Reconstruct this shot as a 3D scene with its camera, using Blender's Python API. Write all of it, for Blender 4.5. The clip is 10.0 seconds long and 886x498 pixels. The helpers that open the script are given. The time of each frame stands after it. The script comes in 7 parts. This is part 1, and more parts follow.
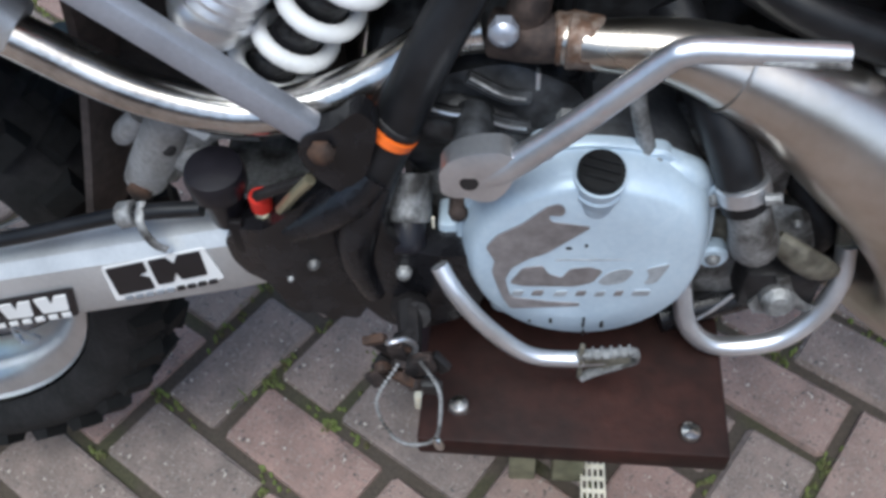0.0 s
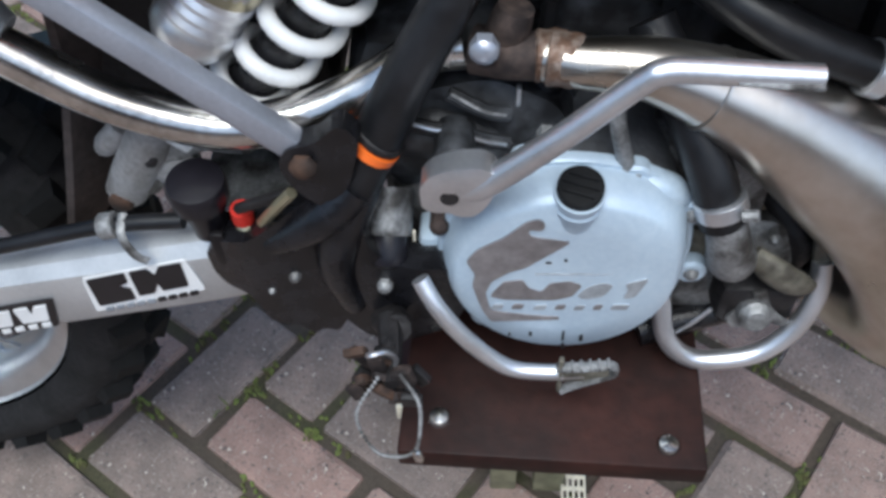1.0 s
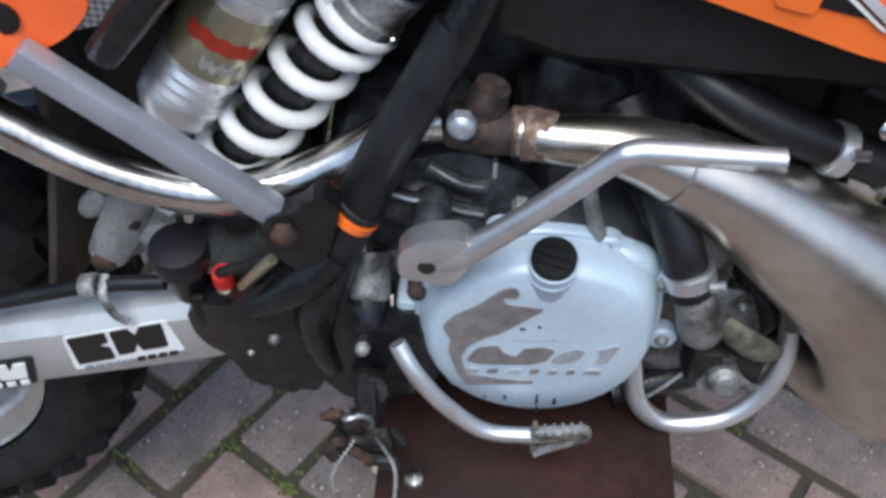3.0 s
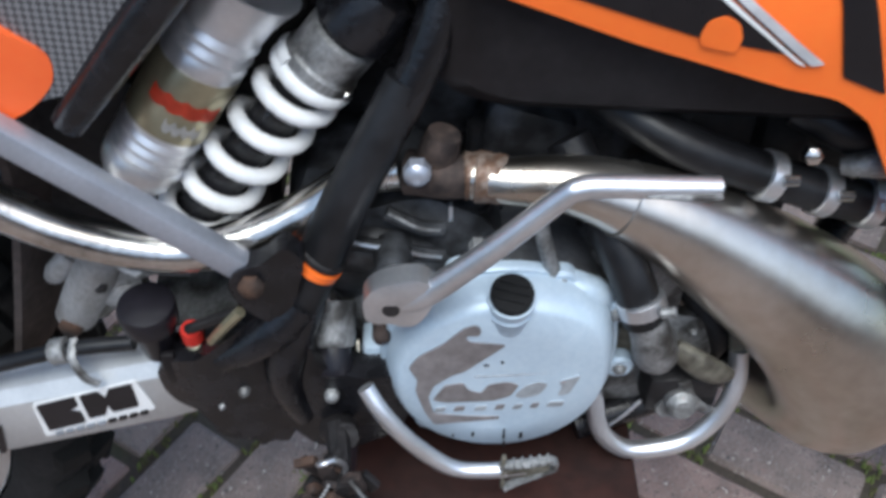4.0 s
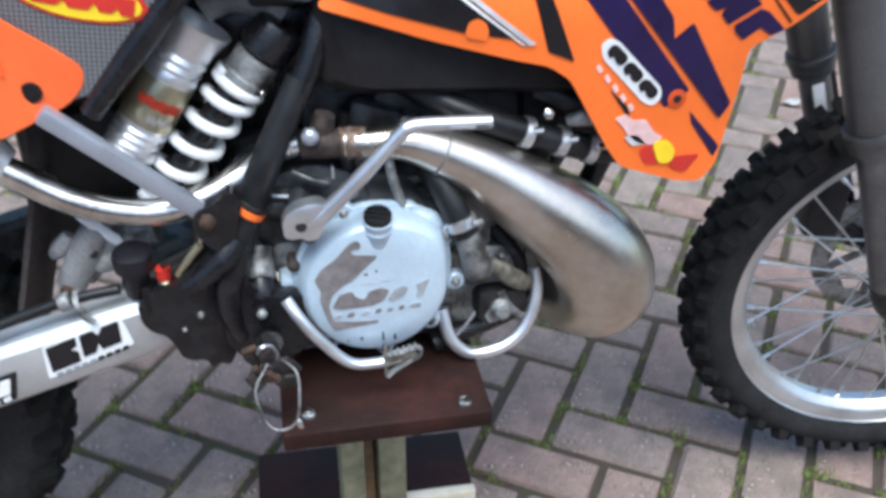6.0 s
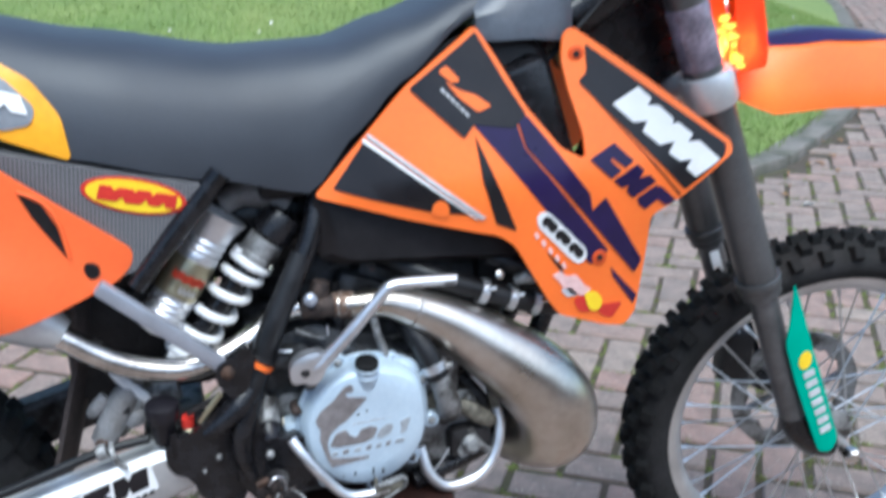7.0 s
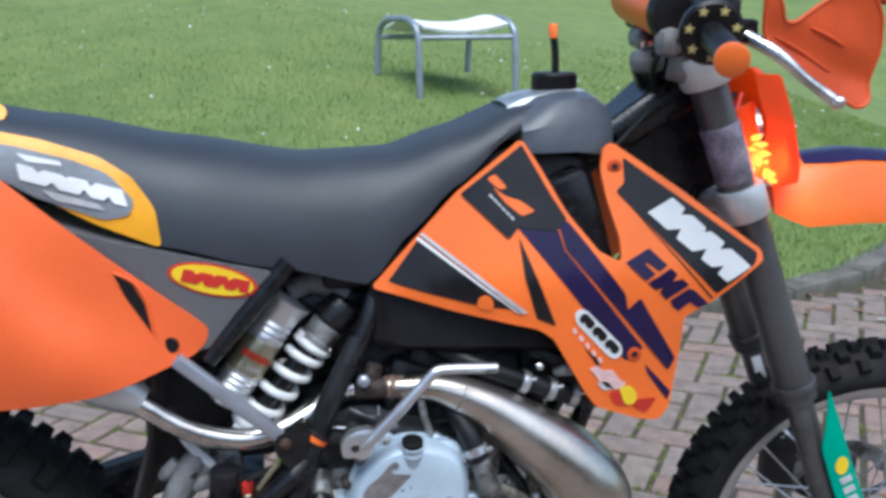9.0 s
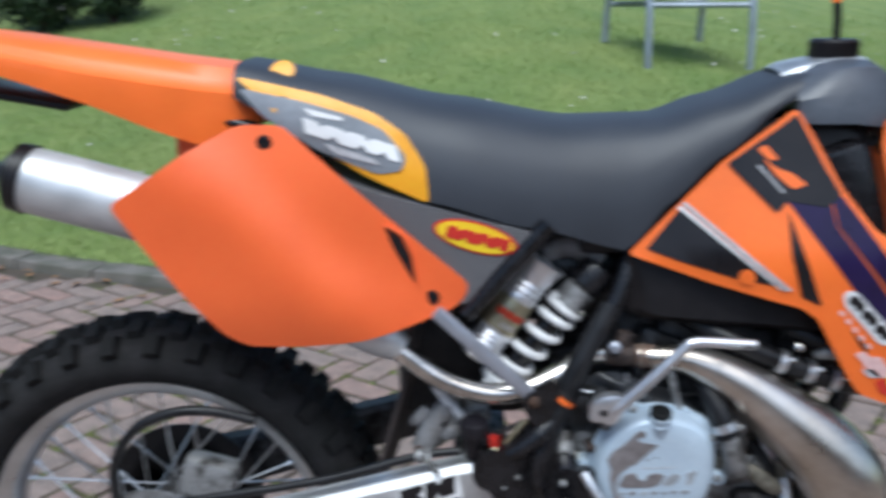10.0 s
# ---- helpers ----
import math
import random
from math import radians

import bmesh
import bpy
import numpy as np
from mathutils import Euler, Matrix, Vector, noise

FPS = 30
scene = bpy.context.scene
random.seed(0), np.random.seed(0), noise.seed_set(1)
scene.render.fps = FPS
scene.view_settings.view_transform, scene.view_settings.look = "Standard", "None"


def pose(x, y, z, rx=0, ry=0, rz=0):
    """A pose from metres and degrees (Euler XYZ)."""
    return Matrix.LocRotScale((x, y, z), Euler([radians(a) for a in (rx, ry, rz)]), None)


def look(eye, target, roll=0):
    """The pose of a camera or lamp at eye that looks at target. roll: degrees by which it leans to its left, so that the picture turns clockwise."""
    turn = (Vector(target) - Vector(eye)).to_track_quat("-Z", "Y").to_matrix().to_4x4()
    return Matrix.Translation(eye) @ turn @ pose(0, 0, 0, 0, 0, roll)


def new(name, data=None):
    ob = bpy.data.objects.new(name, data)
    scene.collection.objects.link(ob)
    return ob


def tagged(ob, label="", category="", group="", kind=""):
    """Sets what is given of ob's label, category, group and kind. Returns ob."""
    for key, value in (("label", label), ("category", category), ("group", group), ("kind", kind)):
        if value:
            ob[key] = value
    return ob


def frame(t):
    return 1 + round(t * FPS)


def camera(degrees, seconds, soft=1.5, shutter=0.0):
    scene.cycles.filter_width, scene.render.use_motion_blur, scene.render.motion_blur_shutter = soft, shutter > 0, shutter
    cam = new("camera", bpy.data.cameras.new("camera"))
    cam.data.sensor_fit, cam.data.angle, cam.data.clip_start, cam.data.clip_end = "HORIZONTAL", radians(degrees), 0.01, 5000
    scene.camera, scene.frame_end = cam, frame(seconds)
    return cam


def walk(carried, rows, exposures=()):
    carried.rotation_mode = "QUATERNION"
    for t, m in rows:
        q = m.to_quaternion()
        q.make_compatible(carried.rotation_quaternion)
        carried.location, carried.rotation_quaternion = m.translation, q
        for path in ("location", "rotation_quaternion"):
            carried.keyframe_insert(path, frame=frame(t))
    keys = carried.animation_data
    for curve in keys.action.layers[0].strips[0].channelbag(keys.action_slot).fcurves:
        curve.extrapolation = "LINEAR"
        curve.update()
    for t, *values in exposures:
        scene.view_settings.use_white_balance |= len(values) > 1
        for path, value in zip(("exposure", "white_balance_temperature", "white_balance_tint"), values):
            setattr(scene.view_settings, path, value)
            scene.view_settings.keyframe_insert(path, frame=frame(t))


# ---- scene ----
cam = camera(50.0, 10.0, soft=3.3, shutter=0.5)
PATH = [
    (0, (0.302, -0.569, 1.096), (0.164, 0.671, -0.467), -3.7),
    (0.5, (0.304, -0.566, 1.098), (0.195, 0.67, -0.47), -1.8),
    (1, (0.305, -0.567, 1.102), (0.198, 0.684, -0.454), -2.2),
    (1.5, (0.307, -0.562, 1.103), (0.207, 0.695, -0.449), -1.8),
    (2, (0.308, -0.559, 1.104), (0.211, 0.704, -0.443), -1.5),
    (2.5, (0.308, -0.562, 1.116), (0.221, 0.738, -0.402), -0.7),
    (4, (0.302, -0.589, 1.136), (0.334, 0.822, -0.281), -0.3),
    (4.5, (0.32, -0.63, 1.157), (0.44, 0.841, -0.193), -1.2),
    (5, (0.35, -0.735, 1.168), (0.546, 0.729, -0.18), 1.1),
    (6.3, (0.209, -1.073, 1.18), (0.617, 0.625, 0.205), -0.6),
    (6.5, (0.187, -1.123, 1.178), (0.637, 0.609, 0.285), -1.0),
    (7, (0.153, -1.215, 1.205), (0.681, 0.591, 0.527), -1.1),
    (7.5, (0.154, -1.263, 1.223), (0.716, 0.585, 0.705), -1.6),
    (8, (0.164, -1.285, 1.234), (0.71, 0.587, 0.793), -1.6),
    (8.5, (0.174, -1.314, 1.234), (0.652, 0.575, 0.78), -0.7),
    (9, (0.168, -1.335, 1.224), (0.549, 0.573, 0.758), -0.4),
    (9.5, (0.144, -1.336, 1.221), (0.41, 0.578, 0.705), 0.2),
    (10, (0.099, -1.338, 1.218), (0.049, 0.591, 0.693), -0.3),
]
walk(cam, [(t, look(eye, target, roll)) for t, eye, target, roll in PATH], exposures=[(0.0, 0.58, 5950, 4), (2.7, 0.58, 5950, 4), (4.5, 0.80, 5950, 4), (5.0, 1.02, 5950, 4), (6.5, 1.05, 5750, 2), (8.0, 0.85, 5650, 2), (10.0, 0.52, 5850, 4)])

# ---- light ----
world = bpy.data.worlds.new("overcast_sky")
scene.world = world
world.use_nodes = True
wn = world.node_tree
sky = wn.nodes.new("ShaderNodeTexSky")
sky.sky_type = "NISHITA"
sky.sun_disc = False
sky.sun_elevation, sky.sun_rotation = radians(52), radians(150)
sky.air_density, sky.dust_density, sky.ozone_density = 1.0, 2.0, 1.5
wn.nodes["Background"].inputs["Strength"].default_value = 0.11
wn.links.new(sky.outputs[0], wn.nodes["Background"].inputs["Color"])
sun = new("sun", bpy.data.lights.new("sun", "SUN"))
sun.data.energy, sun.data.angle, sun.data.color = 2.3, radians(38), (1.0, 0.97, 0.93)
sun.matrix_world = look((0, 0, 6), (0.9, 2.6, 0))


# ---- materials ----
def material(name, color, rough=0.5, metal=0.0, vary=0.12, scale=8.0, fine=140.0, bump=0.0, coat=0.0, second=None, edge=(0.35, 0.65), spec=0.5):
    """A principled surface with colour variation at two scales, uneven gloss and fine relief."""
    m = bpy.data.materials.new(name)
    m.use_nodes = True
    nt = m.node_tree
    b = nt.nodes["Principled BSDF"]
    tc = nt.nodes.new("ShaderNodeTexCoord")
    n1, n2 = nt.nodes.new("ShaderNodeTexNoise"), nt.nodes.new("ShaderNodeTexNoise")
    n1.inputs["Scale"].default_value, n1.inputs["Detail"].default_value = scale, 6
    n2.inputs["Scale"].default_value, n2.inputs["Detail"].default_value = fine, 3
    for n in (n1, n2):
        nt.links.new(tc.outputs["Object"], n.inputs["Vector"])
    ramp = nt.nodes.new("ShaderNodeValToRGB")
    dark = second or tuple(c * (1 - 2.2 * vary) for c in color)
    light = color if second else tuple(min(1, c * (1 + vary)) for c in color)
    ramp.color_ramp.elements[0].position, ramp.color_ramp.elements[1].position = edge
    ramp.color_ramp.elements[0].color, ramp.color_ramp.elements[1].color = (*dark, 1), (*light, 1)
    nt.links.new(n1.outputs["Fac"], ramp.inputs["Fac"])
    mix = nt.nodes.new("ShaderNodeMix")
    mix.data_type, mix.blend_type = "RGBA", "OVERLAY"
    mix.inputs["Factor"].default_value = min(1.0, vary * 2)
    nt.links.new(ramp.outputs["Color"], mix.inputs[6])
    nt.links.new(n2.outputs["Fac"], mix.inputs[7])
    nt.links.new(mix.outputs[2], b.inputs["Base Color"])
    rr = nt.nodes.new("ShaderNodeMapRange")
    rr.inputs["To Min"].default_value, rr.inputs["To Max"].default_value = max(0.03, rough - 0.12), min(1, rough + 0.12)
    nt.links.new(n1.outputs["Fac"], rr.inputs["Value"])
    nt.links.new(rr.outputs["Result"], b.inputs["Roughness"])
    b.inputs["Metallic"].default_value = metal
    b.inputs["Coat Weight"].default_value = coat
    b.inputs["Specular IOR Level"].default_value = spec
    if bump:
        bp = nt.nodes.new("ShaderNodeBump")
        bp.inputs["Strength"].default_value, bp.inputs["Distance"].default_value = bump, 0.002
        nt.links.new(n2.outputs["Fac"], bp.inputs["Height"])
        nt.links.new(bp.outputs["Normal"], b.inputs["Normal"])
    return m


ORANGE = material("orange_plastic", (0.93, 0.175, 0.024), 0.36, vary=0.06, scale=6, bump=0.05, spec=0.55)
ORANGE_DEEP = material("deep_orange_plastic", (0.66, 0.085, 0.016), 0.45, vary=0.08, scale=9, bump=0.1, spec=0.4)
ORANGE_PANEL = material("reddish_orange_plastic", (1.0, 0.15, 0.03), 0.45, vary=0.06, scale=5, bump=0.06, spec=0.7)
# cast metal with the shade between engine parts put into its colour
SHADED_CAST = material("shaded_cast_metal", (0.065, 0.068, 0.075), 0.5, 0.3, vary=0.3, scale=40, second=(0.014, 0.014, 0.015), bump=0.5, edge=(0.4, 0.62))
STAY = material("grey_alloy_stay", (0.40, 0.42, 0.48), 0.33, 0.55, vary=0.06, scale=18, fine=300, bump=0.05)
ARM = material("anodised_swingarm", (0.66, 0.67, 0.68), 0.42, 0.55, vary=0.08, scale=14, fine=300, bump=0.1)
BLACK = material("black_plastic", (0.012, 0.0105, 0.0115), 0.36, vary=0.2, scale=20, bump=0.1, spec=0.28)
DUSTY = material("mud_dusted_plastic", (0.085, 0.066, 0.06), 0.85, vary=0.3, scale=14, fine=120, second=(0.03, 0.024, 0.023), bump=0.5)
LUG = material("dusty_cast_alloy", (0.29, 0.285, 0.29), 0.6, 0.3, vary=0.2, scale=40, fine=260, second=(0.20, 0.19, 0.185), bump=0.4)
FRAME = material("black_frame_paint", (0.0095, 0.0092, 0.011), 0.27, vary=0.25, scale=45, fine=300, bump=0.2, spec=0.48)
# grimy black metal; also colours the blocks added to fill shaded gaps
GRIME_AND_SHADE = material("grime_and_shade_black_metal", (0.020, 0.017, 0.017), 0.55, vary=0.3, scale=45, second=(0.009, 0.008, 0.0085), bump=0.7, edge=(0.4, 0.7), spec=0.4)
SEAT = material("seat_vinyl", (0.033, 0.038, 0.049), 0.50, vary=0.10, scale=5, fine=500, bump=0.25, spec=0.55)
# black tank plastic, its colour lifted to blue-grey to paint in sky sheen
TANK_SHEEN = material("sky_sheen_tank_plastic", (0.075, 0.085, 0.105), 0.36, vary=0.12, scale=9, bump=0.08)
DECK = material("dull_silver_deck", (0.48, 0.51, 0.55), 0.4, 0.5, vary=0.2, scale=18, bump=0.15)
DECAL_BLACK = material("black_decal", (0.013, 0.0115, 0.0135), 0.32, vary=0.15, scale=15, spec=0.4)
DECAL_PURPLE = material("dark_purple_decal", (0.016, 0.008, 0.055), 0.32, vary=0.1, scale=15, spec=0.4)
DECAL_WHITE = material("white_decal", (0.8, 0.8, 0.8), 0.4, vary=0.05)
DECAL_GREY = material("grey_decal", (0.26, 0.28, 0.31), 0.4, vary=0.1, scale=12)
DECAL_SILVER = material("silver_decal", (0.55, 0.55, 0.57), 0.4, vary=0.1, scale=30)
DECAL_YELLOW = material("yellow_decal", (0.9, 0.62, 0.02), 0.4, vary=0.06)
DECAL_AMBER = material("amber_decal", (0.9, 0.40, 0.015), 0.4, vary=0.08)
DECAL_RED = material("red_decal", (0.55, 0.03, 0.02), 0.4, vary=0.1)
DECAL_SCARLET = material("scarlet_label_print", (0.72, 0.085, 0.04), 0.4, vary=0.12, scale=60)
ALLOY = material("brushed_alloy", (0.78, 0.79, 0.82), 0.38, 0.92, vary=0.1, scale=16, fine=260, bump=0.1)
ALLOY_DULL = material("dull_cast_alloy", (0.30, 0.30, 0.30), 0.55, 0.6, vary=0.3, scale=38, fine=300, second=(0.07, 0.065, 0.06), bump=0.4, edge=(0.38, 0.56))
CHROME = material("polished_steel", (0.70, 0.67, 0.63), 0.23, 1.0, vary=0.18, scale=26, fine=200, bump=0.06)
PIPE = material("stained_nickel_pipe", (0.76, 0.72, 0.67), 0.31, 1.0, vary=0.1, scale=7, fine=90, second=(0.50, 0.45, 0.385), bump=0.08, edge=(0.34, 0.66))
RUST = material("rusty_steel", (0.085, 0.045, 0.028), 0.8, 0.2, vary=0.3, scale=60, second=(0.03, 0.02, 0.016), bump=0.6)
CASE = material("grey_cast_crankcase", (0.15, 0.155, 0.17), 0.5, 0.35, vary=0.2, scale=30, fine=260, second=(0.085, 0.085, 0.09), bump=0.35)
COVER = material("worn_pale_cover_paint", (0.54, 0.64, 0.73), 0.36, 0.15, vary=0.07, scale=14, fine=240, second=(0.46, 0.55, 0.64), bump=0.1)
EMBOSS = material("rubbed_cover_paint", (0.44, 0.47, 0.50), 0.42, 0.3, vary=0.2, scale=60, second=(0.30, 0.31, 0.33), bump=0.2)
COVER_WORN = material("bare_worn_alloy", (0.30, 0.275, 0.275), 0.45, 0.4, vary=0.2, scale=45, second=(0.22, 0.20, 0.20), bump=0.15)
RUST_PALE = material("weathered_brown_steel", (0.062, 0.043, 0.036), 0.75, 0.3, vary=0.3, scale=70, second=(0.024, 0.018, 0.017), bump=0.5, edge=(0.38, 0.62))
SCALE = material("rust_scaled_weld", (0.235, 0.185, 0.155), 0.55, 0.45, vary=0.3, scale=120, second=(0.13, 0.075, 0.05), bump=0.7, edge=(0.42, 0.6))
OLIVE = material("oil_stained_cast_alloy", (0.21, 0.195, 0.155), 0.6, 0.35, vary=0.3, scale=50, second=(0.08, 0.07, 0.055), bump=0.5)
CREAM = material("cream_painted_batten", (0.74, 0.68, 0.54), 0.55, vary=0.1, scale=20, bump=0.2)
SPRING = material("white_spring_enamel", (0.8, 0.8, 0.8), 0.3, vary=0.06, scale=40)
RUBBER = material("black_rubber", (0.010, 0.010, 0.0105), 0.8, vary=0.3, scale=12, second=(0.006, 0.006, 0.006), bump=0.2, spec=0.25)
RUBBER_DUSTY = material("dusty_tyre_rubber", (0.022, 0.021, 0.022), 0.85, vary=0.3, scale=25, second=(0.012, 0.012, 0.012), bump=0.3, spec=0.25)
HOSE = material("rubber_hose", (0.010, 0.010, 0.0115), 0.42, vary=0.25, scale=30, bump=0.15, spec=0.4)
RIM = material("silver_rim", (0.68, 0.69, 0.70), 0.32, 0.9, vary=0.08, scale=14)
FORK = material("grey_anodised_fork", (0.125, 0.126, 0.13), 0.36, 0.65, vary=0.12, scale=12, fine=280, bump=0.05)
FORK_INNER = material("grey_fork_tube", (0.15, 0.15, 0.155), 0.34, 0.6, vary=0.12, scale=20)
TEAL = material("green_fork_guard", (0.0, 0.36, 0.24), 0.35, vary=0.06)
WOOD = material("dark_stained_board", (0.032, 0.010, 0.007), 0.6, vary=0.3, scale=9, fine=90, second=(0.012, 0.0045, 0.0035), bump=0.3, spec=0.25)
POST = material("weathered_green_post", (0.25, 0.235, 0.15), 0.65, vary=0.3, scale=14, fine=60, second=(0.15, 0.15, 0.09), bump=0.4)
RESERVOIR = material("gold_shock_body", (0.42, 0.38, 0.26), 0.35, 0.8, vary=0.1)
SMOKED = material("smoked_plastic", (0.010, 0.009, 0.012), 0.3, vary=0.2, spec=0.35)
BRICKWORK = material("unseen_wall_brickwork", (0.22, 0.13, 0.10), 0.9, vary=0.3, scale=3, fine=40, bump=0.6)
PALE_LITTER = material("pale_litter", (0.6, 0.58, 0.55), 0.8, vary=0.2, scale=20)
DEAD_LEAF = material("dead_leaf", (0.32, 0.16, 0.06), 0.8, vary=0.3, scale=30, second=(0.14, 0.08, 0.04))
SHRUB_LEAF = material("dark_shrub_leaf", (0.022, 0.045, 0.016), 0.6, vary=0.3, scale=4)
TIMBER = material("pale_timber", (0.42, 0.28, 0.16), 0.8, vary=0.2, scale=6, fine=60, bump=0.3)
REFLECT = material("pale_reflector", (0.75, 0.77, 0.8), 0.35, vary=0.08, scale=30)
WRAP = material("clear_wrap", (0.34, 0.29, 0.36), 0.2, 0.2, vary=0.25, scale=40, second=(0.17, 0.15, 0.19), bump=0.6)
STOOL_METAL = material("grey_stool_frame", (0.33, 0.38, 0.44), 0.4, 0.4, vary=0.08)
STOOL_SEAT = material("white_mesh_seat", (0.8, 0.82, 0.78), 0.7, vary=0.05)
KERB = material("grey_kerb_stone", (0.17, 0.155, 0.14), 0.85, vary=0.25, scale=9, second=(0.09, 0.09, 0.07), bump=0.6)
BALL_BLUE = material("blue_toy_plastic", (0.01, 0.22, 0.65), 0.4, vary=0.05)
BALL_RED = material("red_toy_plastic", (0.6, 0.05, 0.03), 0.4, vary=0.05)
BARK = material("tree_bark", (0.11, 0.08, 0.06), 0.9, vary=0.3, scale=9, fine=60, bump=0.8)
LEAF = material("leaf_green", (0.05, 0.11, 0.03), 0.6, vary=0.3, scale=3)
CARBON = material("carbon_weave_panel", (0.20, 0.20, 0.21), 0.35, vary=0.1)
weave = CARBON.node_tree.nodes.new("ShaderNodeTexChecker")
weave.inputs["Scale"].default_value = 330
weave.inputs["Color1"].default_value, weave.inputs["Color2"].default_value = (0.19, 0.19, 0.20, 1), (0.06, 0.06, 0.065, 1)
weave_at = CARBON.node_tree.nodes.new("ShaderNodeMapping")
weave_at.inputs["Rotation"].default_value = (0, radians(38), 0)
weave_at.inputs["Location"].default_value = (0, 0.5, 0)
weave_from = CARBON.node_tree.nodes.new("ShaderNodeTexCoord")
CARBON.node_tree.links.new(weave_from.outputs["Object"], weave_at.inputs["Vector"])
CARBON.node_tree.links.new(weave_at.outputs["Vector"], weave.inputs["Vector"])
CARBON.node_tree.links.new(weave.outputs["Color"], CARBON.node_tree.nodes["Principled BSDF"].inputs["Base Color"])
MOSS = material("moss", (0.165, 0.215, 0.055), 0.95, vary=0.35, scale=60, fine=400, second=(0.085, 0.075, 0.032), bump=1.0, edge=(0.38, 0.64))
GRIT = material("joint_grit", (0.07, 0.055, 0.042), 0.95, vary=0.3, scale=7, fine=300, second=(0.06, 0.056, 0.03), bump=1.0, edge=(0.40, 0.5))


DECAL_GOLD = material("gold_decal", (0.62, 0.5, 0.2), 0.4, vary=0.1)
DECAL_PINK = material("pale_pink_decal", (0.80, 0.52, 0.50), 0.4, vary=0.1, scale=30)
MASK = material("translucent_orange_plastic", (0.85, 0.10, 0.015), 0.4, vary=0.05)
mask_out, mask_bsdf = MASK.node_tree.nodes["Material Output"], MASK.node_tree.nodes["Principled BSDF"]
glow_through, glow_mix = MASK.node_tree.nodes.new("ShaderNodeBsdfTranslucent"), MASK.node_tree.nodes.new("ShaderNodeMixShader")
glow_through.inputs["Color"].default_value = (1.0, 0.30, 0.03, 1)
glow_mix.inputs[0].default_value = 0.45
MASK.node_tree.links.new(mask_bsdf.outputs[0], glow_mix.inputs[1])
MASK.node_tree.links.new(glow_through.outputs[0], glow_mix.inputs[2])
MASK.node_tree.links.new(glow_mix.outputs[0], mask_out.inputs["Surface"])
LAMP = material("lit_bulb", (0.7, 0.25, 0.03), 0.4)
LAMP.node_tree.nodes["Principled BSDF"].inputs["Emission Color"].default_value = (1.0, 0.40, 0.035, 1)
LAMP.node_tree.nodes["Principled BSDF"].inputs["Emission Strength"].default_value = 1.15


# ---- shaping ----
def part(name, bm, mat, parent=None, label="", smooth=True):
    """One mesh object from a bmesh; under a thing or a part when one is given."""
    me = bpy.data.meshes.new(name)
    bm.to_mesh(me)
    bm.free()
    me.materials.append(mat)
    if smooth:
        me.shade_smooth()
        me.set_sharp_from_angle(angle=radians(38))
    ob = new(name, me)
    if parent is not None:
        ob.parent = parent
        ob.matrix_parent_inverse = Matrix.Translation(-parent.location)
    return tagged(ob, label)


def thing(name, base, label, category, group=""):
    ob = new(name)
    ob.empty_display_size = 0.05
    ob.location = base
    return tagged(ob, label, category, group)


def smooth_line(pts, steps=6):
    """Catmull-Rom through the points, each a tuple of any length."""
    p = [Vector(q) for q in pts]
    p = [2 * p[0] - p[1]] + p + [2 * p[-1] - p[-2]]
    out = []
    for i in range(1, len(p) - 2):
        a, b, c, d = p[i - 1:i + 3]
        for k in range(steps):
            t = k / steps
            out.append(0.5 * ((2 * b) + (c - a) * t + (2 * a - 5 * b + 4 * c - d) * t * t + (3 * b - a - 3 * c + d) * t ** 3))
    out.append(p[-2])
    return out


def tube(pts, radius, segs=14, steps=6, flat=1.0, bm=None):
    """A swept tube; pts are (x, y, z), radius a number or one per point."""
    bm = bm or bmesh.new()
    radii = radius if isinstance(radius, (list, tuple)) else [radius] * len(pts)
    full = [(*p, r) for p, r in zip(pts, radii)]
    if len(full) > 2 and steps > 1:
        line = [tuple(v) for v in smooth_line([Vector(f[:3]) for f in full], steps)]
        rad = [v[0] for v in smooth_line([Vector((f[3], 0, 0)) for f in full], steps)]
    else:
        line, rad = [f[:3] for f in full], [f[3] for f in full]
    line = [Vector(v) for v in line]
    up, rings = Vector((0, 1, 0)), []
    for i, c in enumerate(line):
        d = (line[min(i + 1, len(line) - 1)] - line[max(i - 1, 0)]).normalized()
        if abs(d.dot(up)) > 0.95:
            up = Vector((1, 0, 0))
        a = (up - d * up.dot(d)).normalized()
        b = d.cross(a)
        up = a
        rings.append([bm.verts.new(c + rad[i] * (a * math.cos(2 * math.pi * k / segs) * flat + b * math.sin(2 * math.pi * k / segs))) for k in range(segs)])
    for r, s in zip(rings, rings[1:]):
        for k in range(segs):
            bm.faces.new((r[k], r[(k + 1) % segs], s[(k + 1) % segs], s[k]))
    bm.faces.new(rings[0][::-1])
    bm.faces.new(rings[-1])
    bmesh.ops.recalc_face_normals(bm, faces=bm.faces)
    return bm


